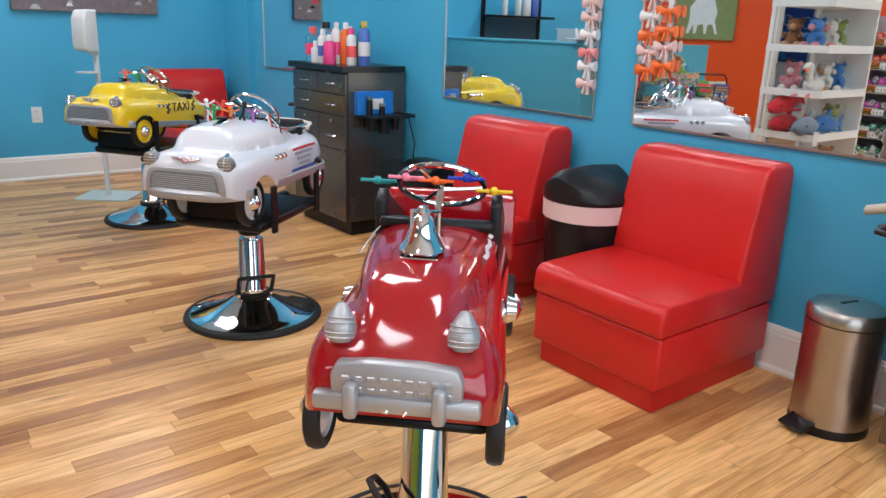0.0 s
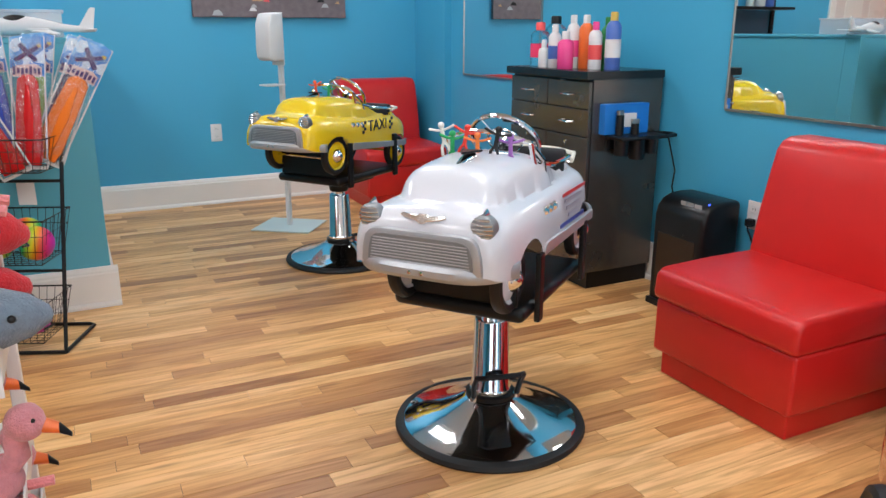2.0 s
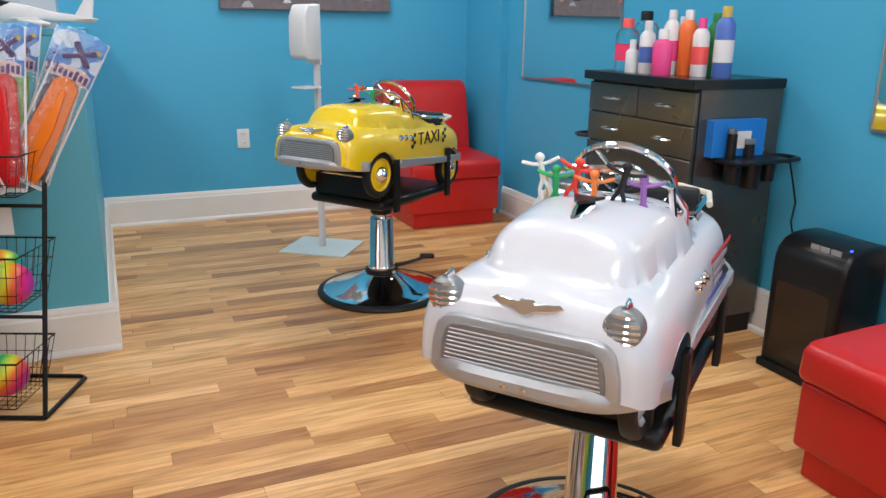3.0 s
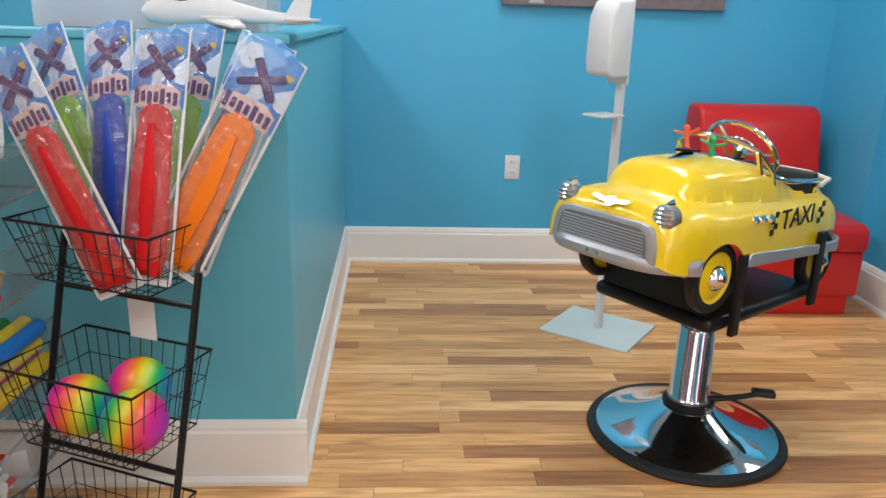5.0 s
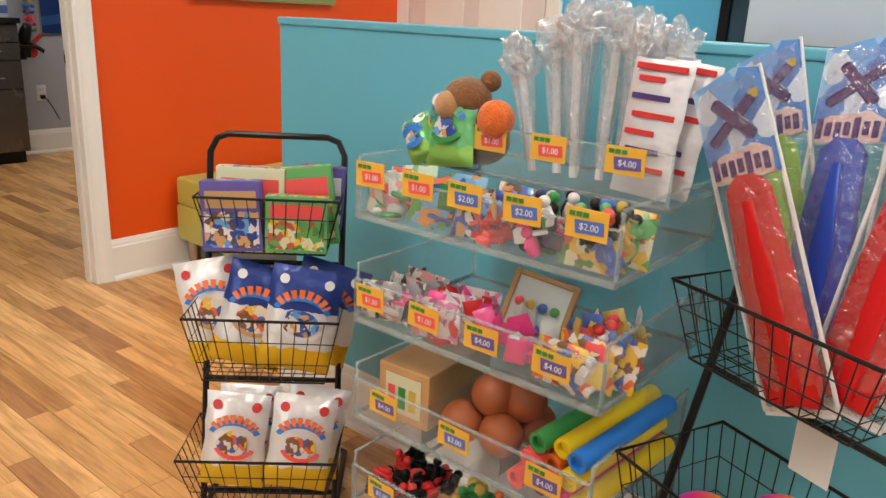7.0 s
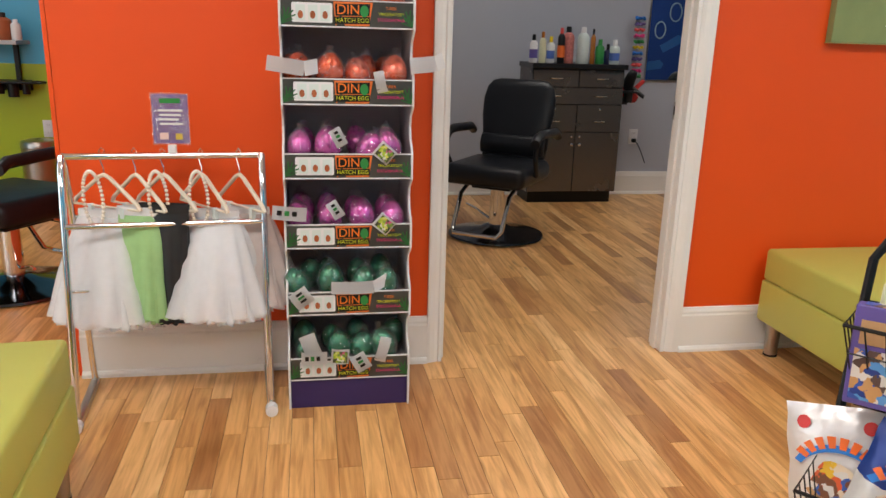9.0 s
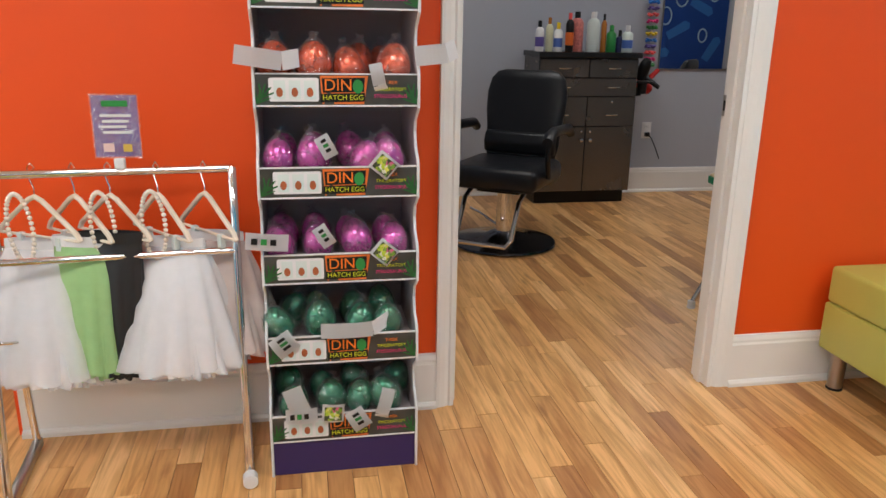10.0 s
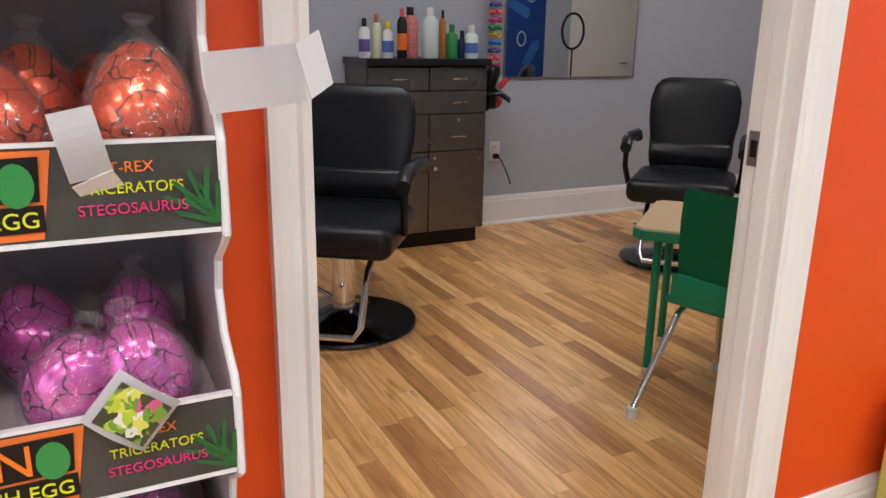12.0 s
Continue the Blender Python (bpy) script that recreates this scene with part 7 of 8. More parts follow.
def sitting_plush(m, c1, c2, label):
    t = thing("plush_toy", label, "plush toy", m, group="plush toys on the shelf")
    part("body", furry(ball((0, 0, 0.065), 0.062, sub=4, sq=(1.0, 0.95, 1.05))), c1, t, smooth="all")
    h = part("head", furry(ball((0.02, 0, 0.155), 0.05, sub=4, sq=(1, 1.05, 0.95))), c1, t, smooth="all")
    part("muzzle", ball((0.062, 0, 0.145), 0.024, sub=3), c2, h, smooth="all")
    for s in (-1, 1):
        part("ear", ball((0.0, s * 0.042, 0.195), 0.018, sub=3), c1, h, smooth="all")
        part("eye", ball((0.062, s * 0.02, 0.17), 0.005, sub=2), "black_plastic", h, smooth="all")
        part("arm", ball((0.035, s * 0.058, 0.085), 0.024, sub=3, sq=(1.3, 0.9, 1)), c1, t, smooth="all")
        part("leg", ball((0.06, s * 0.045, 0.025), 0.027, sub=3, sq=(1.6, 1, 0.9)), c2, t, smooth="all")
    return t


SX0, SX1, SY0, SY1 = 0.88, 1.535, 3.30, 3.74
shelf = thing("plush_shelf", "white open shelf unit full of plush toys", "shelf unit", pose(0, 0, 0))
SH = (0.02, 0.225, 0.53, 0.83, 1.13, 1.43)
for z in SH:
    bd = part("board", box((SX0, SY0, z), (SX1, SY1, z + 0.018), 0.002, 1), "trim", shelf)
    part("lip", box((SX0, SY0 - 0.006, z - 0.005), (SX1, SY0 - 0.0005, z + 0.05), 0.001, 1), "trim", shelf)
    part("lip", box((SX1 + 0.0005, SY0, z - 0.005), (SX1 + 0.006, SY1, z + 0.045), 0.001, 1), "trim", shelf)
for x in (SX0, SX1 - 0.03):
    for y in (SY1 - 0.03,):
        part("post", box((x, y, 0.0), (x + 0.03, y + 0.0295, 1.62), 0.002, 1), "trim", shelf)
for x in (SX0 - 0.016,):
    part("side", box((x, SY0, 0), (x + 0.0155, SY1, 1.62), 0.001, 1), "trim", shelf)
part("sign_card", box((SX1 - 0.06, SY0 - 0.0075, 0.50), (SX1 + 0.005, SY0 - 0.0062, 0.60)), "white_plastic", shelf)
flamingo(pose(1.455, 3.36, 0.244, 0, 0, -8), "pink flamingo plush with orange beak")
flamingo(pose(1.375, 3.56, 0.244, 0, 0, 10), "pink flamingo plush with orange beak")
flamingo(pose(1.205, 3.40, 0.244, 0, 0, 0), "pink flamingo plush with orange beak")
flamingo(pose(1.425, 3.37, 0.039, 0, 0, -6), "pink flamingo plush on the lowest board")
flamingo(pose(1.235, 3.50, 0.039, 0, 0, 6), "pink flamingo plush on the lowest board")
flamingo(pose(1.405, 3.60, 0.039, 0, 0, 2), "pink flamingo plush on the lowest board")
shark(pose(1.455, 3.40, 0.549, 0, 0, -4), "fur_grey", "grey shark plush looking off the shelf")
shark(pose(1.415, 3.58, 0.549, 0, 0, 4), "fur_red", "red whale plush behind the grey shark")
shark(pose(1.155, 3.42, 0.549, 0, 0, 2), "fur_blue", "blue shark plush on the shelf")
shark(pose(1.415, 3.60, 0.69, 0, 10, 4), "fur_red", "red whale plush lying on another one")
ll = flamingo(pose(1.405, 3.42, 0.849, 0, 0, 0), "white bird plush with pink legs hanging out")
for o in ll.children:
    if o.name.split(".")[0] in ("body", "neck", "head"):
        o.data.materials.clear()
        o.data.materials.append(M["fur_white"])
    if o.name.split(".")[0] == "leg":
        o.matrix_basis = pose(0.05, 0, 0.0, 0, 12, 0)
for k, (x, y, z, a, b_, w) in enumerate(((1.42, 3.60, 0.849, "fur_pink", "fur_white", "pink plush bear"), (1.20, 3.48, 0.849, "fur_white", "fur_tan", "white plush bear"), (1.05, 3.46, 0.849, "fur_blue", "fur_white", "blue plush bear"),
                                         (1.46, 3.45, 1.149, "fur_blue", "fur_pink", "blue plush bear"), (1.44, 3.62, 1.149, "fur_brown", "fur_tan", "brown plush bear"), (1.22, 3.48, 1.149, "fur_white", "fur_rose", "white plush bear"), (1.05, 3.5, 1.149, "fur_green", "fur_white", "green plush frog"),
                                         (1.06, 3.45, 0.549, "fur_green", "fur_white", "green plush frog"), (1.05, 3.45, 0.244, "fur_tan", "fur_white", "tan plush bear"), (1.08, 3.46, 0.039, "fur_brown", "fur_tan", "brown plush bear"), (1.45, 3.5, 1.449, "fur_rose", "fur_white", "rose plush bear"), (1.2, 3.5, 1.449, "fur_tan", "fur_white", "tan plush bear"))):
    sitting_plush(pose(x - 0.045, y, z, 0, 0, -10 + 7 * (k % 4)), a, b_, w + " sitting on the white shelf")


# ---- egg display ----
egg = thing("egg_display", "tall cardboard display stand with six tiers of toy eggs", "display stand", pose(-1.265, 4.06, 0))
M["card_grey"] = surface("card_inside", (0.42, 0.36, 0.37), 0.7, var=0.06, scale=8)
colourmat("card_purple", (0.035, 0.02, 0.10), 0.5)
M["jungle"] = surface("jungle_print", (0.05, 0.05, 0.045), 0.4, var=0.8, scale=18)
colourmat("palm", (0.02, 0.12, 0.03), 0.45)
colourmat("sunset", (0.75, 0.17, 0.03), 0.45, var=0.3, scale=10)
colourmat("logo_yellow", (0.60, 0.65, 0.02), 0.4)
colourmat("logo_orange", (0.85, 0.20, 0.02), 0.4)
colourmat("logo_pink", (0.65, 0.03, 0.18), 0.4)
EW, ED = 0.188, 0.30
CB = [0.10, 0.318, 0.532, 0.745, 0.96, 1.175]
side = [(0.0, 0.0), (ED, 0.0), (ED, 0.10)] + [p for z in CB for p in ((ED, z + 0.068), (ED - 0.008, z + 0.084), (ED - 0.045, z + 0.108), (ED - 0.058, z + 0.145), (ED - 0.05, z + 0.175), (ED - 0.015, z + 0.197), (ED, z + 0.208))] + [(ED, 1.45), (0.0, 1.45)]
for s in (-1, 1):
    sp = part("side_panel", prism(side, s * EW - 0.003, s * EW + 0.003, "y"), "card_grey", egg)
    edge = [(u + 0.0012, 0.0, v) for u, v in side[1:-1]]
    part("white_edge", tube([(u, s * EW, v) for u, _, v in edge], 0.0036, 6), "white_plastic", sp)
part("back_panel", box((0.002, -EW, 0.0), (0.006, EW, 1.45)), "card_grey", egg)
part("plinth", box((ED - 0.012, -EW + 0.0035, 0.0), (ED - 0.004, EW - 0.0035, 0.098)), "card_purple", egg, "dark purple card plinth")
for z in CB:
    part("tier_floor", box((0.007, -EW + 0.0035, z + 0.028), (ED - 0.006, EW - 0.0035, z + 0.032)), "card_grey", egg)
    fr = part("front_card", box((ED - 0.005, -EW + 0.0035, z), (ED + 0.0, EW - 0.0035, z + 0.068)), "jungle", egg, "printed jungle front card")
    part("card_rim", box((ED - 0.006, -EW + 0.004, z + 0.0682), (ED + 0.001, EW - 0.004, z + 0.0712)), "white_plastic", fr)
    part("card_rim", box((ED - 0.006, -EW + 0.004, z - 0.004), (ED + 0.001, EW - 0.004, z - 0.0002)), "white_plastic", fr)
    X = ED + 0.0002
    part("sunset_print", prism([(-0.035, z + 0.002), (0.06, z + 0.002), (0.07, z + 0.066), (-0.04, z + 0.066)], X, X + 0.0006, "x"), "sunset", fr)
    part("tree_print", prism([(-0.032, z + 0.002), (-0.02, z + 0.04), (-0.008, z + 0.002)], X + 0.0007, X + 0.0012, "x"), "jungle", fr)
    part("picture_panel", prism([(-0.152, z + 0.008), (-0.045, z + 0.008), (-0.043, z + 0.012), (-0.043, z + 0.058), (-0.047, z + 0.061), (-0.152, z + 0.061), (-0.155, z + 0.057), (-0.155, z + 0.012)], X + 0.0007, X + 0.0014, "x"), "white_plastic", fr)
    for k in range(3):
        yy = -0.131 + 0.034 * k
        part("mini_card", box((X + 0.0015, yy - 0.013, z + 0.013), (X + 0.002, yy + 0.013, z + 0.055)), "pale_mint", fr)
        part("mini_egg", prism([(yy + 0.0075 * math.cos(a), z + 0.028 + 0.010 * math.sin(a) * (1.15 if math.sin(a) > 0 else 1)) for a in [i * math.pi / 7 for i in range(14)]], X + 0.0021, X + 0.0027, "x"), "terracotta", fr)
    for s, y0 in ((1, -0.182), (1, -0.172), (-1, 0.182), (-1, 0.174)):
        for a in (20, 45, 70, 95):
            part("palm_leaf", prism([(0, -0.002), (0.03, -0.001), (0.034, 0.0), (0.03, 0.003), (0, 0.002)], 0, 0.0005, "x", m=pose(X + 0.0008 + 0.00001 * a, y0, z + 0.004 + (0.012 if abs(y0) < 0.18 else 0), 0, 0, 0) @ pose(0, 0, 0, a if s > 0 else 180 - a, 0, 0)), "palm", fr)
    R = pose(X + 0.0018, 0, 0, 90, 0, 90)
    part("word_back", prism([(-0.034, z + 0.028), (0.06, z + 0.030), (0.062, z + 0.062), (-0.036, z + 0.060)], X + 0.0013, X + 0.0019, "x"), "black_plastic", fr)
    part("word_back", prism([(-0.040, z + 0.006), (0.062, z + 0.008), (0.062, z + 0.0275), (-0.038, z + 0.0255)], X + 0.0013, X + 0.0019, "x"), "black_plastic", fr)
    lettering("dino_word", "DIN", 0.037, "logo_orange", fr, pose(X + 0.0026, 0.001, z + 0.044, 90, 0, 90), 0.0006, "orange DIN lettering beside an egg")
    part("logo_egg", prism([(0.046 + 0.012 * math.cos(a), z + 0.042 + 0.016 * math.sin(a)) for a in [i * math.pi / 8 for i in range(16)]], X + 0.0020, X + 0.003, "x"), "leaf_green", fr)
    lettering("hatch_word", "HATCH EGG", 0.0165, "logo_yellow", fr, pose(X + 0.0026, 0.012, z + 0.0165, 90, 0, 90), 0.0005, "yellow HATCH EGG lettering")
    for k, (wd, mt) in enumerate((("T-REX", "logo_orange"), ("TRICERATOPS", "logo_yellow"), ("STEGOSAURUS", "logo_pink"))):
        lettering("dino_name", wd, 0.0115, mt, fr, pose(X + 0.0012, 0.122, z + 0.051 - 0.0155 * k, 90, 0, 90), 0.0004)


def egg_profile(h, r):
    return [(r * math.sin(math.pi * k / 16) * (1 + 0.12 * math.cos(math.pi * k / 16)) , h * (1 - math.cos(math.pi * k / 16)) / 2) for k in range(17)]


def eggmat(key, c):
    """Metallic shell crossed by dark cracks."""
    m, nt, b = principled(key)
    n, L = nt.nodes, nt.links
    tc = n.new("ShaderNodeTexCoord")
    ns = n.new("ShaderNodeTexNoise")
    ns.inputs["Scale"].default_value = 25
    L.new(tc.outputs["Object"], ns.inputs["Vector"])
    mx = n.new("ShaderNodeMix")
    mx.data_type = "RGBA"
    mx.inputs["Factor"].default_value = 0.06
    L.new(tc.outputs["Object"], mx.inputs["A"])
    L.new(ns.outputs["Color"], mx.inputs["B"])
    vo = n.new("ShaderNodeTexVoronoi")
    vo.feature = "DISTANCE_TO_EDGE"
    vo.inputs["Scale"].default_value = 34
    L.new(mx.outputs["Result"], vo.inputs["Vector"])
    cr = n.new("ShaderNodeValToRGB")
    e = cr.color_ramp.elements
    e[0].position, e[0].color = 0.012, (c[0] * 0.12, c[1] * 0.12, c[2] * 0.12, 1)
    e[1].position, e[1].color = 0.035, (*c, 1)
    L.new(vo.outputs["Distance"], cr.inputs["Fac"])
    L.new(cr.outputs[0], b.inputs["Base Color"])
    b.inputs["Roughness"].default_value, b.inputs["Metallic"].default_value = 0.22, 0.45
    b.inputs["Coat Weight"].default_value = 0.7
    return m


M["egg_orange"] = eggmat("egg_orange", (0.85, 0.10, 0.015))
M["egg_pink"] = eggmat("egg_pink", (0.68, 0.07, 0.42))
M["egg_green"] = eggmat("egg_green", (0.01, 0.22, 0.10))
EGGM = {}
re_ = random.Random(8)
M["wrap"] = clear_film("egg_wrap", (0.97, 0.97, 0.98), 0.04, 0.45, 38, 0.10, 0.03)


def toy_egg(m, mat, word):
    t = thing("toy_egg", "cracked %s toy egg in clear film" % word, "toy egg", m, group="toy eggs")
    part("shell", lathe(egg_profile(0.098, 0.037), 24), mat, t, smooth="all")
    bm = lathe([(0.030, 0.0), (0.041, 0.03), (0.040, 0.055), (0.030, 0.082), (0.014, 0.10), (0.006, 0.108), (0.012, 0.116)], 14)
    for v in bm.verts:
        d = 1 + 0.10 * noise.noise(v.co * 50)
        v.co.x *= d
        v.co.y *= d
    part("film", bm, "wrap", t, smooth=True)
    return t


proto = {}
for i, z in enumerate(CB):
    mat, word = (("egg_green", "green"), ("egg_green", "green"), ("egg_pink", "pink"), ("egg_pink", "pink"), ("egg_orange", "orange"), ("egg_orange", "orange"))[i]
    if mat not in proto:
        proto[mat] = toy_egg(pose(0, 0, -5), mat, word)
    for r in range(2):
        for k in range(4):
            yy = -0.135 + 0.088 * k + re_.uniform(-0.012, 0.012)
            xx = ED - 0.062 - 0.095 * r + re_.uniform(-0.012, 0.008)
            mm = pose(-1.265 + xx, 4.06 + yy, z + 0.036, re_.uniform(-16, 16), re_.uniform(-20, 20), re_.uniform(0, 360)) @ Matrix.Scale(re_.uniform(0.96, 1.12), 4)
            copy_thing(proto[mat], mm)
for p in proto.values():
    for o in list(p.children):
        bpy.data.objects.remove(o)
    bpy.data.objects.remove(p)


M["tag_print"] = picture_print("egg_tag_print", [(0.42, 0.55, 0.04), (0.05, 0.06, 0.03), (0.60, 0.62, 0.10), (0.66, 0.66, 0.60), (0.60, 0.10, 0.25), (0.16, 0.30, 0.04)], 110)


def paper_tag(m, w, h, bars, label, kind="white_plastic"):
    t = thing("paper_tag", label, "paper tag", m, group="paper tags on the eggs")
    bm = bmesh.new()
    n = 8
    g = [[bm.verts.new((0.006 * math.sin(k / n * math.pi) - 0.003, -w / 2 + w * k / n, -h / 2 + h * j / 2)) for j in range(3)] for k in range(n + 1)]
    for a, b in zip(g, g[1:]):
        for j in range(2):
            bm.faces.new((a[j], b[j], b[j + 1], a[j + 1]))
    bmesh.ops.solidify(bm, geom=bm.faces[:], thickness=0.0008)
    part("card", bm, kind, t)
    if not bars:
        part("flap", box((-0.0004, 0, -h / 2), (0.0004, w * 0.45, h / 2)), kind, t, m=pose(-0.003, w / 2, 0, 14, 0, 38))
    if kind == "white_plastic" and bars == 2:
        part("print_picture", box((0.0042, -w * 0.40, -h * 0.38), (0.0048, w * 0.40, h * 0.38)), "tag_print", t)
    elif bars:
        for q in range(3):
            part("print_bar", box((0.0042, -w * 0.36 + q * w * 0.22, -h * 0.15), (0.0048, -w * 0.22 + q * w * 0.22, h * 0.2)), "black_plastic" if q != 1 else "leaf_green", t)
    return t


BX = -1.265 + ED
for y, z, rx, w, h, bars, kd, lb in (
        (3.885, 1.065, 8, 0.105, 0.042, 0, "white_plastic", "blank folded white paper tag sticking out"),
        (4.275, 1.075, -6, 0.075, 0.045, 0, "white_plastic", "blank white paper tag bent round the side"),
        (4.15, 1.03, 78, 0.05, 0.03, 0, "white_plastic", "blank white paper tag between eggs"),
        (3.885, 0.640, 5, 0.10, 0.042, 1, "white_plastic", "white paper tag with small print"),
        (4.03, 0.865, 62, 0.055, 0.035, 1, "white_plastic", "white paper tag with small print"),
        (4.165, 0.82, 40, 0.056, 0.05, 2, "white_plastic", "white egg tag with a green and yellow print"),
        (4.165, 0.605, 40, 0.056, 0.05, 2, "white_plastic", "white egg tag with a green and yellow print"),
        (4.02, 0.65, 58, 0.055, 0.035, 1, "white_plastic", "white paper tag with small print"),
        (3.915, 0.375, 55, 0.055, 0.06, 1, "white_plastic", "white paper tag with small print"),
        (4.07, 0.405, 0, 0.13, 0.04, 0, "white_plastic", "blank folded white paper tag over green eggs"),
        (3.95, 0.175, 0, 0.08, 0.042, 1, "white_plastic", "white paper tag with small print"),
        (4.03, 0.178, 4, 0.056, 0.05, 2, "white_plastic", "white egg tag with a green and yellow print"),
        (4.095, 0.155, 60, 0.06, 0.05, 1, "white_plastic", "white paper tag with small print"),
        (3.94, 0.215, 70, 0.08, 0.05, 0, "white_plastic", "blank white paper tag among green eggs"),
        (4.165, 0.20, 105, 0.075, 0.035, 0, "white_plastic", "blank white paper tag among green eggs")):
    paper_tag(pose(BX + 0.012, y, z, -rx, 0, 0), w, h, bars, lb, kd)


# ---- dress-up rail with tutus ----
rail = thing("clothes_rack", "low chrome clothes rack with tutus on hangers", "clothes rack", pose(-1.09, 3.52, 0, 0, 0, 5))
RW = 0.281
for s in (-1, 1):
    part("side_frame", tube([(0.155, s * RW, 0.02), (0.06, s * RW, 0.60), (0.03, s * RW, 0.76), (0.012, s * RW, 0.79), (-0.012, s * RW, 0.79), (-0.03, s * RW, 0.76), (-0.06, s * RW, 0.60), (-0.145, s * RW, 0.02)], 0.0105, 10), "chrome", rail, smooth=True)
    part("foot", box((-0.16, s * RW - 0.012, 0.0), (0.17, s * RW + 0.012, 0.026), 0.005), "steel", rail, smooth=True)
    part("foot_cap", lathe([(0, 0), (0.019, 0), (0.019, 0.03), (0, 0.034)], 18, m=pose(0.17, s * RW, 0.02, 0, 90, 0)), "white_plastic", rail, smooth=True)
    part("hook_arm", tube([(0.07, s * RW, 0.40), (0.07, s * (RW - 0.05), 0.40)], 0.004, 6), "chrome", rail)
part("top_bar", tube([(0, -RW, 0.79), (0, RW, 0.79)], 0.0105, 10), "chrome", rail, smooth=True)
for x in (-0.062, 0.062):
    part("cross_bar", tube([(x, -RW, 0.595), (x, RW, 0.595)], 0.009, 10), "chrome", rail, smooth=True)
part("cross_bar", tube([(-0.09, -RW, 0.40), (-0.09, RW, 0.40)], 0.006, 10), "chrome", rail, smooth=True)
M["tulle_white"] = surface("white_tulle", (0.92, 0.92, 0.94), 0.9, var=0.06, scale=40, alpha=0.5)
M["tulle_green"] = surface("green_tulle", (0.42, 0.68, 0.30), 0.9, var=0.1, scale=40, alpha=0.7)
M["tulle_pink"] = surface("pale_tulle", (0.80, 0.70, 0.66), 0.9, var=0.1, scale=40, alpha=0.55)
M["satin_black"] = surface("black_satin", (0.02, 0.02, 0.022), 0.45, var=0.2, scale=30)
colourmat("hanger_cream", (0.72, 0.64, 0.52), 0.5)
M["pearl"] = surface("pearl", (0.78, 0.70, 0.60), 0.2, coat=0.5)


def hanger(y, yaw):
    t = thing("clothes_hanger", "cream velvet hanger on the chrome rail", "hanger", pose(-1.09, y, 0.80, 0, 0, yaw), group="clothes hangers")
    part("hook", tube([(0, 0, -0.005), (0.012, 0, 0.004), (0.0, 0, 0.0135), (-0.012, 0, 0.002), (-0.012, 0, -0.02), (0, 0, -0.045), (0, 0, -0.065)], 0.0018, 6), "chrome", t, smooth=True)
    part("shoulder", tube([(-0.125, 0, -0.165), (-0.115, 0, -0.148), (-0.02, 0, -0.075), (0, 0, -0.067), (0.02, 0, -0.075), (0.115, 0, -0.148), (0.125, 0, -0.165)], 0.0065, 8), "hanger_cream", t, smooth=True)
    part("bar", tube([(-0.12, 0, -0.165), (0.12, 0, -0.165)], 0.004, 8), "hanger_cream", t, smooth=True)
    for s in (-1, 1):
        part("clip", box((s * 0.06 - 0.008, -0.008, -0.195), (s * 0.06 + 0.008, 0.008, -0.16), 0.002, 1), "pale_mint", t)
    return t


def tutu(y, mat, label, top, bottom, flare, yaw, layers=3, thick=0.05, out=0.0):
    t = thing("tutu_skirt", label, "skirt", pose(-1.09 + out, y, 0, 0, 0, yaw), group="hanging skirts")
    for l in range(layers):
        bm = bmesh.new()
        n, mrows = 90, 7
        rows = []
        for j in range(mrows + 1):
            f = j / mrows
            row = []
            for i in range(n):
                a = 2 * math.pi * i / n
                rip = 1 + (0.10 + 0.03 * l) * f * math.sin(a * (13 + 4 * l) + l * 1.3) + 0.10 * f * noise.noise((math.cos(a) * 2 + l, math.sin(a) * 2, f * 2 + y * 7))
                rx = (0.075 + (flare - 0.075) * f ** 0.8) * rip * (1 - 0.06 * l)
                ry = (0.012 + thick * f ** 0.7) * rip * (1 - 0.12 * l)
                row.append(bm.verts.new((rx * math.cos(a), ry * math.sin(a), top + (bottom - top) * f + 0.012 * f * noise.noise((a * 3, l, 0)) - 0.01 * l * f)))
            rows.append(row)
        for a, b in zip(rows, rows[1:]):
            for i in range(n):
                bm.faces.new((a[i], a[(i + 1) % n], b[(i + 1) % n], b[i]))
        part("layer", bm, mat, t, smooth="all")
    part("waistband", lathe([(0.078, top - 0.012), (0.080, top), (0.078, top + 0.014)], 30, m=Matrix.Diagonal((1, 0.22, 1, 1))), "satin_black" if mat == "satin_black" else "white_plastic", t, smooth=True)
    return t


for y, yaw in ((3.345, 60), (3.435, 48), (3.515, 52), (3.625, 40), (3.735, 38)):
    hanger(y, yaw)
tutu(3.335, "tulle_white", "white tulle tutu skirt on a hanger", 0.615, 0.30, 0.185, 78, 4, 0.11)
tutu(3.455, "tulle_green", "light green tulle tutu skirt on a hanger", 0.630, 0.31, 0.088, 80, 3, 0.06, 0.035)
tutu(3.515, "satin_black", "black satin cape on a hanger", 0.640, 0.295, 0.062, 80, 2, 0.035, 0.045)
tutu(3.655, "tulle_white", "white tulle tutu skirt on a hanger", 0.615, 0.315, 0.165, 78, 4, 0.12, 0.02)
tutu(3.745, "tulle_pink", "pale tulle tutu skirt on a hanger", 0.615, 0.335, 0.165, 74, 3, 0.10, -0.03)
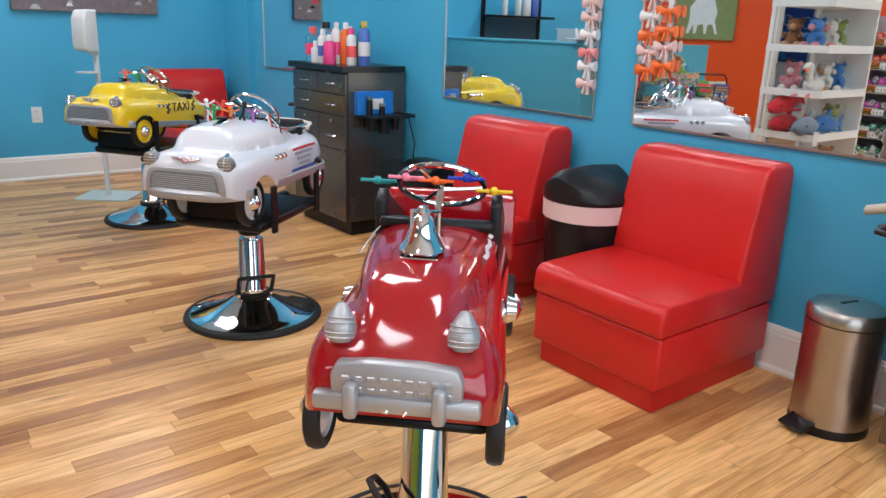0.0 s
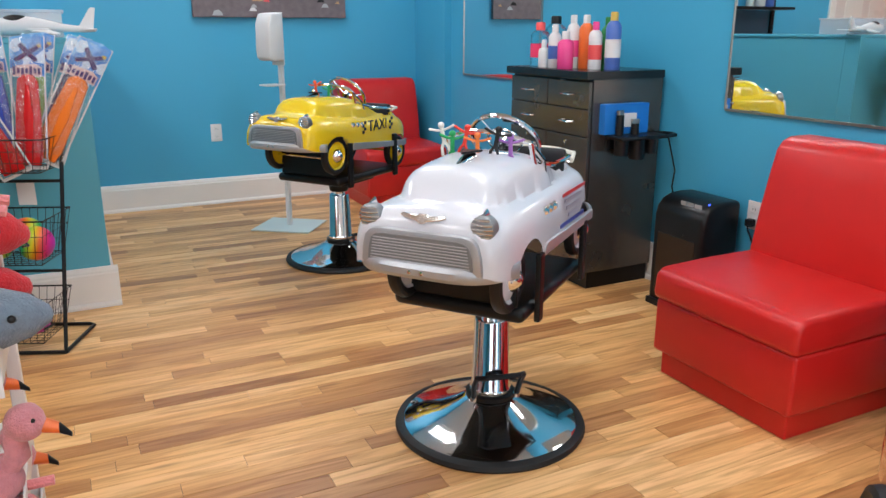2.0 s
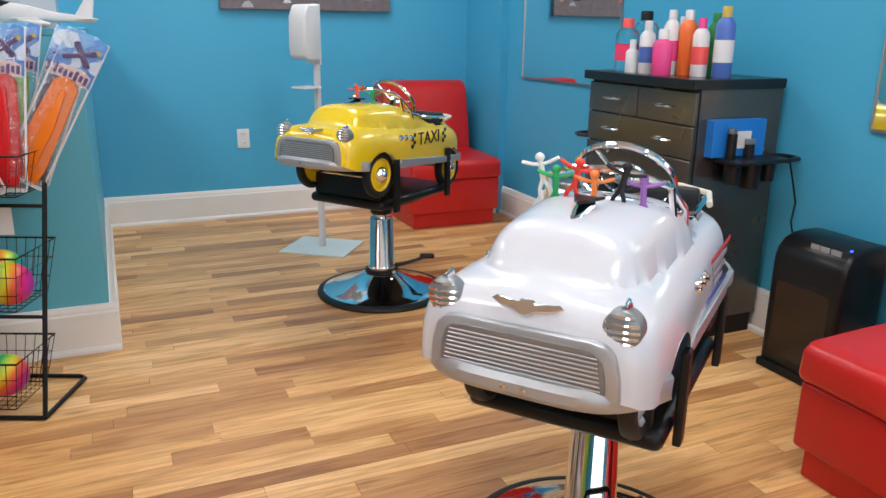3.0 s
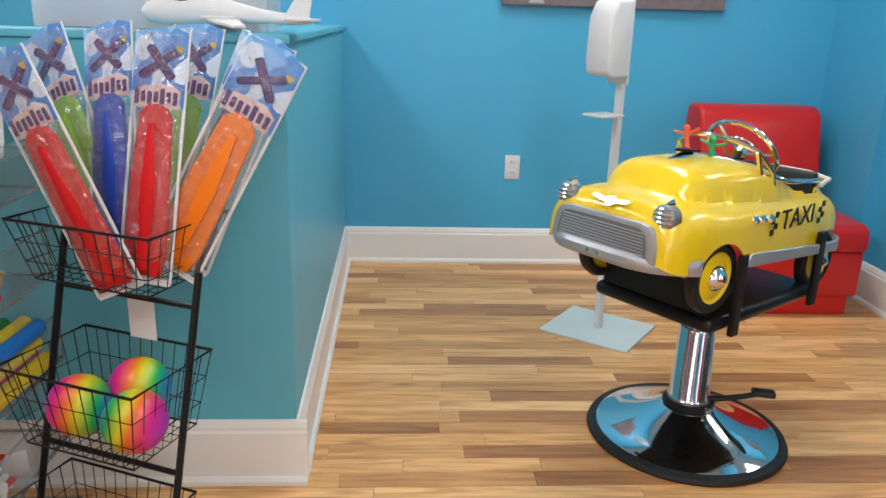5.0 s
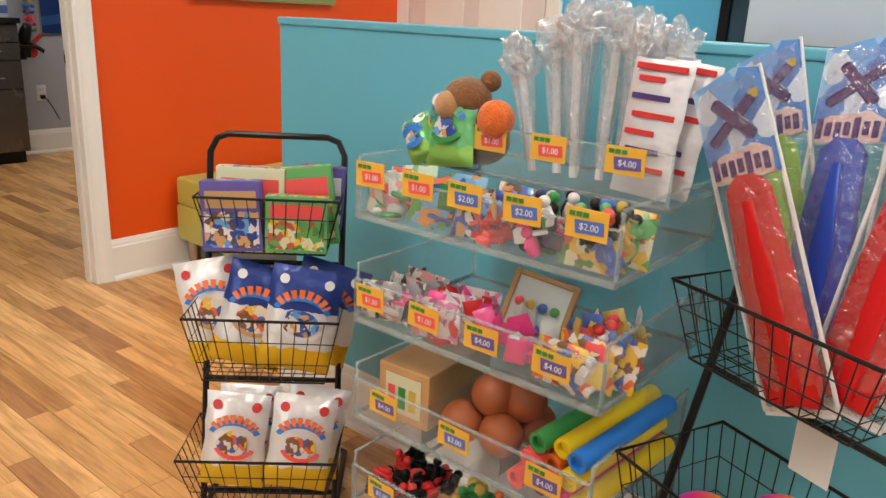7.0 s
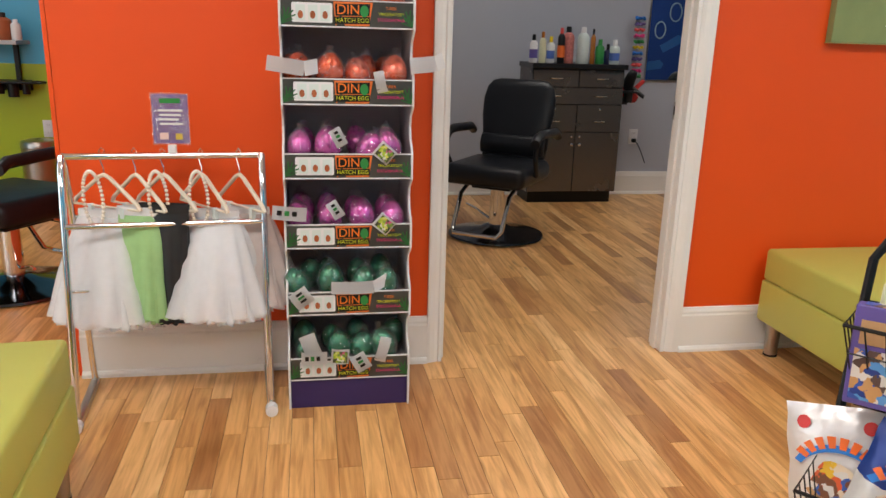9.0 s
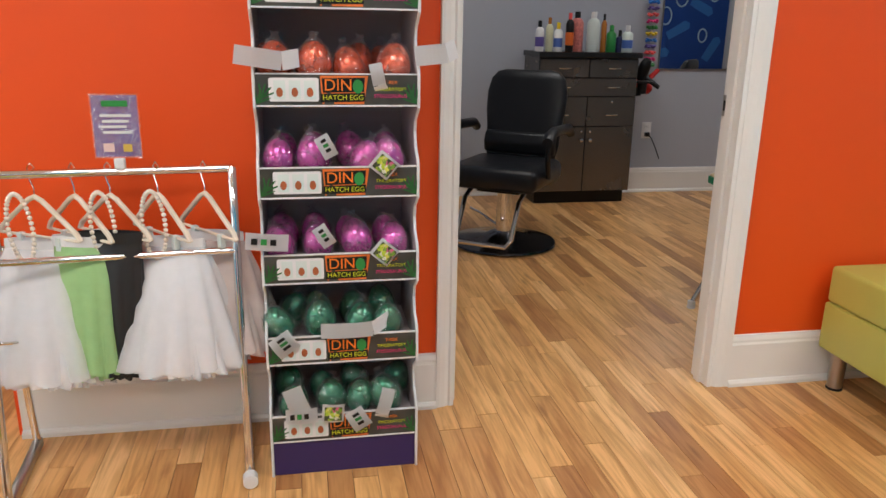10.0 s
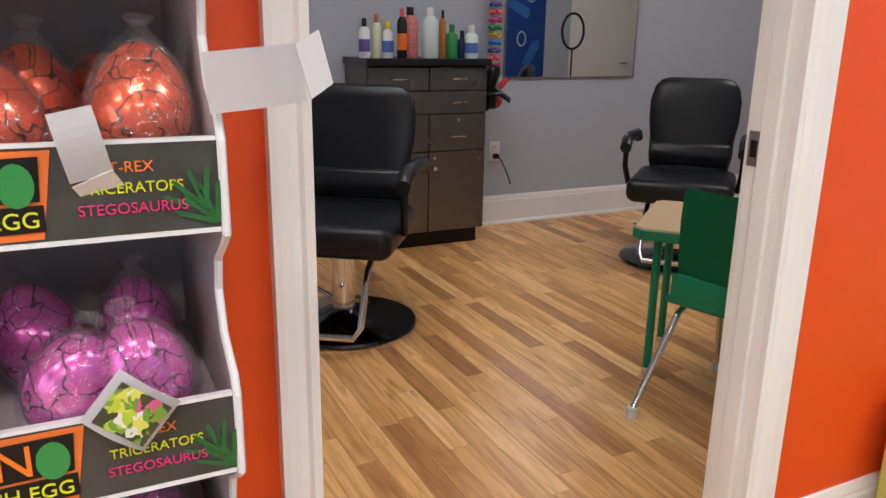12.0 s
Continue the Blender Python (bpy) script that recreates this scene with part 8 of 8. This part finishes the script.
for y in (3.325, 3.505, 3.62):
    nk = thing("pearl_necklace", "string of pearls hung over a hanger", "necklace", pose(-1.03, y, 0.755), group="pearl necklaces")
    for i in range(40):
        a = 2 * math.pi * i / 40
        part("pearl", ball((0.012 * math.cos(a), 0.026 * math.sin(a), -0.085 + 0.085 * math.cos(a)), 0.0066, sub=1), "pearl", nk, smooth="all")
sg = thing("rail_sign", "purple sign in a clear holder clipped to the rail", "sign", pose(-1.088, 3.545, 0.803))
part("clamp", box((-0.01, -0.012, -0.006), (0.01, 0.012, 0.02), 0.004), "white_plastic", sg)
colourmat("sign_purple", (0.20, 0.09, 0.34), 0.35)
part("card", box((-0.001, -0.051, 0.024), (0.001, 0.051, 0.168)), "sign_purple", sg)
part("holder", box((0.0015, -0.054, 0.02), (0.003, 0.054, 0.172)), "film", sg)
part("print_mark", box((0.0032, -0.028, 0.142), (0.0038, 0.03, 0.156), 0.0), "leaf_green", sg)
for k in range(4):
    part("print_bar", box((0.0032, -0.034 + 0.004 * (k % 2), 0.118 - 0.013 * k), (0.0038, 0.036 - 0.006 * (k % 3), 0.124 - 0.013 * k)), "white_plastic", sg)
part("print_shape", box((0.0032, -0.032, 0.036), (0.0038, -0.008, 0.056)), "liner", sg)
part("print_shape", box((0.0032, 0.012, 0.036), (0.0038, 0.032, 0.054)), "gold", sg)


# ---- lime benches ----
def lime_bench(m, lx, ly, h, label, legs=True):
    t = thing("waiting_bench", label, "bench", m, group="lime waiting benches")
    part("base", box((0, 0, 0.135), (lx, ly, h - 0.125), 0.01, 3), "lime_vinyl", t, smooth=True)
    part("cushion", box((0.002, 0.002, h - 0.1245), (lx - 0.002, ly - 0.002, h), 0.016, 3), "lime_vinyl", t, smooth=True)
    for x in (0.05, lx - 0.05):
        for y in (0.05, ly - 0.05):
            lg = part("leg", lathe([(0, 0.008), (0.024, 0.008), (0.028, 0.136), (0, 0.136)], 18, m=pose(x, y, 0)), "steel", t, smooth=True)
            part("glide", lathe([(0, 0), (0.026, 0), (0.026, 0.008), (0, 0.008)], 18, m=pose(x, y, 0)), "rubber", lg)
    return t


lime_bench(pose(-1.255, 5.645, 0), 0.60, 1.20, 0.42, "lime green vinyl waiting bench against the orange wall")
lime_bench(pose(-0.55, 2.76, 0, 0, 0, 4), 0.62, 0.60, 0.42, "lime green vinyl ottoman cube beside the dress-up rail")


# ---- side room behind the doorway ----
def salon_chair(m, label, yaw_base=0.0):
    """A black styling chair that faces +x."""
    t = thing("styling_chair", label, "salon chair", m, group="black styling chairs")
    part("base_disc", lathe([(0, 0.002), (0.275, 0.002), (0.29, 0.008), (0.285, 0.018), (0.20, 0.034), (0.10, 0.05), (0.06, 0.07), (0, 0.07)], 56), surface("dark_chrome", (0.08, 0.085, 0.10), 0.12, 1.0) if "dark_chrome" not in bpy.data.materials else bpy.data.materials["dark_chrome"], t, "polished dark round base", smooth=True)
    part("column", lathe([(0, 0.07), (0.045, 0.07), (0.042, 0.30), (0, 0.30)], 28), "chrome", t, smooth=True)
    part("mount", box((-0.12, -0.12, 0.30), (0.12, 0.12, 0.335), 0.006), "black", t)
    part("seat", box((-0.24, -0.25, 0.335), (0.27, 0.25, 0.455), 0.045, 4), "black_vinyl", t, smooth=True)
    secs = []
    for z, w, x, d in ((0.44, 0.20, -0.235, 0.045), (0.52, 0.215, -0.25, 0.05), (0.60, 0.215, -0.265, 0.048), (0.70, 0.23, -0.285, 0.045), (0.80, 0.232, -0.305, 0.04), (0.87, 0.215, -0.32, 0.035), (0.905, 0.185, -0.327, 0.026), (0.918, 0.14, -0.33, 0.012)):
        secs.append([(x + d * math.copysign(abs(math.cos(a)) ** 0.7, math.cos(a)), w * math.copysign(abs(math.sin(a)) ** 0.55, math.sin(a)), z) for a in [j * math.pi / 14 for j in range(28)]])
    bk = part("backrest", loft(secs), "black_vinyl", t, smooth=True)
    part("lumbar_roll", prism([(-0.235, 0.46), (-0.185, 0.47), (-0.175, 0.53), (-0.20, 0.585), (-0.25, 0.59)], -0.205, 0.205, "y", 0.015, 3), "black_vinyl", t, smooth=True)
    for s in (-1, 1):
        part("armrest", loft([[(x, s * 0.275 + 0.028 * math.cos(a), z + 0.026 * math.sin(a)) for a in [j * math.pi / 7 for j in range(14)]] for x, z in ((-0.24, 0.60), (-0.20, 0.625), (0.05, 0.635), (0.13, 0.625), (0.17, 0.59))]), "black_vinyl", t, smooth=True)
        part("arm_support", tube([(0.14, s * 0.275, 0.60), (0.15, s * 0.275, 0.50), (0.08, s * 0.262, 0.40)], 0.014, 8), "black", t, smooth=True)
    part("footrest", tube([(0.10, -0.15, 0.32), (0.20, -0.15, 0.28), (0.30, -0.15, 0.10), (0.34, -0.13, 0.075), (0.34, 0.13, 0.075), (0.30, 0.15, 0.10), (0.20, 0.15, 0.28), (0.10, 0.15, 0.32)], 0.013, 10), "chrome", t, "bent chrome footrest", smooth=True)
    part("pump_lever", tube([(0.0, -0.04, 0.10), (-0.05, -0.16, 0.14), (-0.10, -0.24, 0.15)], 0.007, 8), "chrome", t, smooth=True)
    return t


salon_chair(pose(-3.09, 5.05, 0, 0, 0, -35), "black vinyl styling chair on a round base")
salon_chair(pose(-3.25, 6.92, 0, 0, 0, -48), "black vinyl styling chair beside the wall mirror")
salon_chair(pose(-2.28, 2.62, 0, 0, 0, 150), "black vinyl styling chair in the wash room")
cab2 = drawer_cabinet(pose(-3.965, 5.825, 0), 0.675, 0.345, 1.0, "brown drawer cabinet with bottles in the side room", "graphite")
colourmat("candy", (0.62, 0.18, 0.16), 0.4, var=0.8, scale=90)
colourmat("amber", (0.45, 0.16, 0.03), 0.25)
for y, r, h, b_, c_, w, band in ((5.50, 0.028, 0.15, "white_plastic", "black_plastic", "white pump bottle on the black worktop", "box_violet"), (5.565, 0.024, 0.17, "box_cream", "amber", "cream tube on the black worktop", None), (5.625, 0.028, 0.14, "white_plastic", "tube_yellow", "white lotion bottle with yellow cap", "can_blue"),
                                 (5.69, 0.026, 0.20, "black_plastic", "coral", "dark bottle with a red top", "spray_orange"), (5.76, 0.042, 0.21, "candy", "black_plastic", "jar of coloured hair bands", None), (5.86, 0.042, 0.21, "pale_mint", "white_plastic", "jar of pale clips", None), (5.945, 0.018, 0.20, "amber", "black_plastic", "slim brown spray bottle", None),
                                 (6.0, 0.032, 0.13, "leaf_green", "leaf_green", "green spray bottle on the worktop", None), (6.06, 0.026, 0.10, "navy", "black_plastic", "small navy bottle on the worktop", None), (6.10, 0.036, 0.13, "pale_mint", "white_plastic", "clear tub of wipes", "can_blue")):
    bottle(pose(-4.07 + 0.03 * (int(y * 100) % 3), y, 1.0), can_prof(r, h), b_, c_, w, (r * 0.45, 0.04), (h * 0.2, h * 0.6, band) if band else None)
gm = thing("wall_mirror", "frameless mirror on the grey wall", "mirror", pose(GX, 6.945, 0.885), group="wall mirrors")
part("glass", box((0.0005, -0.475, 0), (0.006, 0.475, 1.0)), "mirror", gm)
part("frame", box((0, -0.475, -0.010), (0.012, 0.475, -0.0005), 0.001, 1), "steel", gm)
for s in (-1, 1):
    part("frame", box((0, s * 0.479 - 0.003, -0.01), (0.012, s * 0.479 + 0.003, 1.0), 0.001, 1), "steel", gm)
# paper flower garland
lei = thing("flower_garland", "bright paper flower garland hanging beside the cabinet", "garland", pose(-4.27, 6.375, 0))
for k in range(11):
    bm = None
    z = 1.33 - 0.042 * k
    for q in range(9):
        a = 2 * math.pi * q / 9 + k
        bm = ball((0.022 * math.cos(a), 0.03 * math.sin(a), z + 0.006 * math.sin(q * 2.4)), 0.015, bm=bm, sub=1, sq=(1, 1, 0.7))
    part("flower", bm, ("bright_blue", "box_violet", "coral", "hot_pink", "leaf_green", "tube_yellow")[k % 6], lei, smooth="all")
tool_holder(pose(-4.14, 6.164, 0.80, 0, 0, 180), "black tool holder on the cabinet side in the side room", 0)
hair_dryer(pose(-4.10, 6.255, 0.875, 10, 20, 60), "black_plastic", "black hair dryer in the cabinet holder")
hair_dryer(pose(-4.13, 6.26, 0.79, 5, -60, 90), "decal_red", "red hair dryer hanging in the cabinet holder")
outlet(pose(GX, 6.42, 0.45), "white wall outlet with a dangling cord", True)
# low craft table and child's chair
colourmat("green_plastic", (0.0, 0.21, 0.10), 0.45, bump=0.2, bscale=300)
tab = thing("craft_table", "low wood-topped table with a green edge", "table", pose(-2.2, 5.72, 0, 0, 0, 40) @ pose(0.55, 0, -0.04))
M["maple"] = surface("maple_top", (0.60, 0.42, 0.24), 0.4, var=0.1, scale=12)
part("tabletop", prism([(-0.55, 0.03), (-0.52, 0.0), (0.02, 0.0), (0.05, 0.03), (0.05, 0.45), (0.02, 0.48), (-0.52, 0.48), (-0.55, 0.45)], 0.555, 0.575, "z", 0.004), "maple", tab)
part("edge_band", prism([(-0.556, 0.03), (-0.522, -0.006), (0.022, -0.006), (0.056, 0.03), (0.056, 0.45), (0.022, 0.486), (-0.522, 0.486), (-0.556, 0.45)], 0.535, 0.568, "z", 0.004), "green_plastic", tab)
for x in (-0.48, -0.02):
    for y in (0.09, 0.40):
        part("leg", tube([(x, y, 0.06), (x, y, 0.30), (x, y, 0.54)], 0.014, 10), "green_plastic", tab, smooth=True)
        part("foot", lathe([(0, 0.04), (0.02, 0.04), (0.016, 0.07), (0, 0.07)], 14, m=pose(x, y, 0)), "chrome", tab, smooth=True)
ch = thing("child_chair", "green plastic child chair with bent chrome legs", "chair", pose(-1.892, 5.823, 0, 0, 0, -75))
back = []
for z, w, x in ((0.37, 0.15, 0.012), (0.50, 0.15, 0.03), (0.60, 0.143, 0.046), (0.68, 0.132, 0.058), (0.70, 0.115, 0.062)):
    back.append((z, w, x))
bm = bmesh.new()
rows = [[bm.verts.new((x - 0.03 * (u * u) + 0.03, w * u, z)) for u in [-1 + 2 * k / 12 for k in range(13)]] for z, w, x in back]
for r0, r1 in zip(rows, rows[1:]):
    for k in range(12):
        bm.faces.new((r0[k], r0[k + 1], r1[k + 1], r1[k]))
bmesh.ops.solidify(bm, geom=bm.faces[:], thickness=0.012)
part("backrest", bm, "green_plastic", ch, smooth=True)
part("seat", box((-0.30, -0.165, 0.335), (0.06, 0.165, 0.36), 0.012, 3), "green_plastic", ch, smooth=True)
part("back_stem", box((0.03, -0.15, 0.34), (0.058, 0.15, 0.43), 0.008), "green_plastic", ch, smooth=True)
for s in (-1, 1):
    part("leg", tube([(-0.02, s * 0.125, 0.325), (0.03, s * 0.128, 0.305), (0.07, s * 0.133, 0.24), (0.195, s * 0.15, 0.03)], 0.011, 10), "chrome", ch, smooth=True)
    part("leg", tube([(-0.22, s * 0.14, 0.335), (-0.26, s * 0.15, 0.30), (-0.31, s * 0.16, 0.03)], 0.011, 10), "chrome", ch, smooth=True)
    part("glide", lathe([(0, 0), (0.017, 0), (0.016, 0.032), (0, 0.034)], 14, m=pose(0.2, s * 0.15, 0)), "white_plastic", ch, smooth=True)
    part("glide", lathe([(0, 0), (0.017, 0), (0.016, 0.032), (0, 0.034)], 14, m=pose(-0.315, s * 0.161, 0)), "white_plastic", ch, smooth=True)
# poster, white door and ring lamp that the grey room's mirror shows
po = thing("wall_poster", "deep blue poster with pale scissors and comb drawings", "poster", pose(WX - 0.126, 8.15, 0.55))
colourmat("poster_blue", (0.01, 0.045, 0.22), 0.4)
colourmat("poster_line", (0.30, 0.42, 0.50), 0.5)
part("sheet", box((-0.012, -0.48, 0), (0, 0.48, 1.3)), "poster_blue", po)
for y, z, r in ((-0.25, 0.75, 0.09), (-0.08, 0.95, 0.10), (0.2, 0.55, 0.07), (0.3, 1.0, 0.09)):
    part("drawing", tube([(-0.0135, y + 0.7 * r * math.cos(a), z + r * math.sin(a)) for a in [i * math.pi / 10 for i in range(20)]], 0.008, 6, True), "poster_line", po)
for y, z, a in ((-0.1, 0.6, 30), (0.15, 0.85, -25), (0.32, 0.4, 60), (-0.33, 0.35, 10)):
    part("drawing", prism([(-0.13, -0.04), (0.13, -0.05), (0.16, 0.0), (0.12, 0.05), (-0.13, 0.05)], -0.0015, 0.0, "x", m=pose(-0.0125, y, z, a, 0, 0)), surface("poster_mid", (0.03, 0.13, 0.38), 0.4) if "poster_mid" not in bpy.data.materials else bpy.data.materials["poster_mid"], po)
d3 = thing("door_3", "plain white door in the side room", "door", kind="structure")
part("leaf", box((WX - 0.145, 8.95, 0.01), (WX - 0.127, 9.80, 2.04), 0.002, 1), "trim", d3)
part("door_handle", tube([(WX - 0.146, 9.68, 0.86), (WX - 0.19, 9.68, 0.86), (WX - 0.19, 9.57, 0.86)], 0.009, 8), "chrome", d3, smooth=True)
rl = thing("ring_lamp", "black ring lamp on a slim stand", "ring lamp", pose(-1.75, 8.75, 0))
part("ring", tube([(0, 0.13 * math.cos(a), 1.18 + 0.17 * math.sin(a)) for a in [i * math.pi / 14 for i in range(28)]], 0.013, 8, True), "black_plastic", rl, smooth=True)
part("pole", tube([(0, 0, 0.02), (0, 0, 1.0)], 0.009, 8), "black", rl)
for a in (0, 120, 240):
    part("leg", tube([(0, 0, 0.30), (0.22 * math.cos(radians(a)), 0.22 * math.sin(radians(a)), 0.012)], 0.007, 6), "black", rl)

# ---- wash room beyond the orange wall ----
pedal_bin(pose(-4.14, 2.17, 0, 0, 0, 0), 0.11, 0.43, "steel pedal bin under the lime green wall")
outlet(pose(GX, 2.19, 0.475), "white wall outlet on the lime wall")
ws = thing("wash_shelf", "grey wall shelf with hair tools in the wash room", "shelf", pose(GX, 1.98, 1.03))
part("board", box((0, -0.28, 0), (0.25, 0.15, 0.025), 0.004), "silver", ws)
part("bracket", box((0, -0.2, -0.25), (0.03, -0.17, 0), 0.003), "black", ws)
part("bracket", box((0.0, 0.05, -0.25), (0.03, 0.08, 0), 0.003), "black", ws)
bottle(pose(-4.20, 2.02, 1.056), can_prof(0.05, 0.14), "terracotta", "black_plastic", "brown jar on the wash room shelf", (0.02, 0.03))
bottle(pose(-4.18, 2.10, 1.056), can_prof(0.03, 0.11), "white_plastic", "white_plastic", "white jar on the wash room shelf", (0.015, 0.02))
tool_holder(pose(-4.315, 2.02, 0.78, 0, 0, 90), "black tool holder under the wash room shelf", 0)
hair_dryer(pose(-4.17, 1.84, 1.098, 90, 0, 30), "steel", "grey hair dryer lying on the wash room shelf")


# ---- hair bow strips beside the mirrors ----
def bow_strip(m, mats, n, label):
    t = thing("hair_bow_strip", label, "hair bows", m, group="hair bow strips")
    part("ribbon", box((-0.004, -0.012, -0.05), (-0.002, 0.012, 0.07 * n), 0.0), "white_plastic", t)
    for k in range(n):
        c = mats[k % len(mats)]
        bm = ball((-0.016, 0, 0.07 * k), 0.012, sub=2)
        for s in (-1, 1):
            loft([[(-0.016 + 0.012 * math.cos(a) * (0.35 + q), s * (0.006 + 0.042 * q), 0.07 * k + 0.024 * math.sin(a) * (0.25 + 0.75 * q) + 0.008 * q * math.sin(k * 2.1)) for a in [j * math.pi / 5 for j in range(10)]] for q in (0, 0.5, 1.0)], bm=bm)
            tube([(-0.016, s * 0.004, 0.07 * k), (-0.018, s * 0.016, 0.07 * k - 0.045)], 0.006, 6, bm=bm)
        part("bow", bm, c, t, smooth=True)
    return t


bow_strip(pose(EX - 0.008, 3.055, 0.99), ["liner", "white_plastic", "fur_rose", "white_plastic", "liner"], 8, "pink and white hair bows on a hanging ribbon")
bow_strip(pose(EX - 0.008, 2.735, 1.07), ["spray_orange", "liner", "spray_orange", "white_plastic", "liner"], 5, "orange and white hair bows on a hanging ribbon")
bow_strip(pose(EX - 0.008, 2.655, 1.09), ["spray_orange", "liner", "spray_orange"], 4, "orange and pale hair bows on a hanging ribbon")

# ---- floor planks ----
PW = 0.066


def plank_mesh(n_len):
    bm = bmesh.new()
    h, w, g = n_len / 2, PW / 2, 0.0006
    lo = [bm.verts.new((sx * (h - g), sy * (w - g), -0.0045)) for sx, sy in ((-1, -1), (1, -1), (1, 1), (-1, 1))]
    md = [bm.verts.new((sx * (h - g), sy * (w - g), -0.0005)) for sx, sy in ((-1, -1), (1, -1), (1, 1), (-1, 1))]
    hi = [bm.verts.new((sx * (h - g - 0.0007), sy * (w - g - 0.0007), 0)) for sx, sy in ((-1, -1), (1, -1), (1, 1), (-1, 1))]
    for a, b in ((lo, md), (md, hi)):
        for i in range(4):
            bm.faces.new((a[i], a[(i + 1) % 4], b[(i + 1) % 4], b[i]))
    bm.faces.new(hi)
    me = bpy.data.meshes.new("plank")
    bm.to_mesh(me)
    bm.free()
    me.materials.append(M["floor_piece"])
    return me


rng = random.Random(11)
LENGTHS = (0.38, 0.52, 0.70, 0.94)
plank_kinds = {l: plank_mesh(l) for l in LENGTHS}
verts, faces = [], []
made = 0
y = SY - 0.1 + PW / 2
while y < 10.1:
    x = GX - 0.1 - rng.random() * 0.6
    while x < EX + 0.1:
        l = rng.choice(LENGTHS)
        cx = x + l / 2
        x0, x1 = max(x, GX - 0.1) + 0.0006, min(x + l, EX + 0.1) - 0.0006
        if x1 - x0 < 0.02:
            x += l
            continue
        near = -1.1 < cx < 2.6 and 3.0 < y < 5.2
        if near and made < 300:
            ob = new("plank", plank_kinds[l])
            ob.location = (cx, y, 0)
            ob.parent = floor
            made += 1
        else:
            k = len(verts)
            g = 0.0006
            y0, y1 = y - PW / 2 + g, y + PW / 2 - g
            verts += [(x0, y0, -0.0045), (x1, y0, -0.0045), (x1, y1, -0.0045), (x0, y1, -0.0045), (x0, y0, 0), (x1, y0, 0), (x1, y1, 0), (x0, y1, 0)]
            faces += [(k + 4, k + 5, k + 6, k + 7), (k, k + 1, k + 5, k + 4), (k + 1, k + 2, k + 6, k + 5), (k + 2, k + 3, k + 7, k + 6), (k + 3, k, k + 4, k + 7)]
        x += l
    y += PW
me = bpy.data.meshes.new("planks")
me.from_pydata(verts, [], faces)
me.materials.append(M["floor_joined"])
rest = new("planks", me)
rest.parent = floor
rest["kind"] = "stuff"
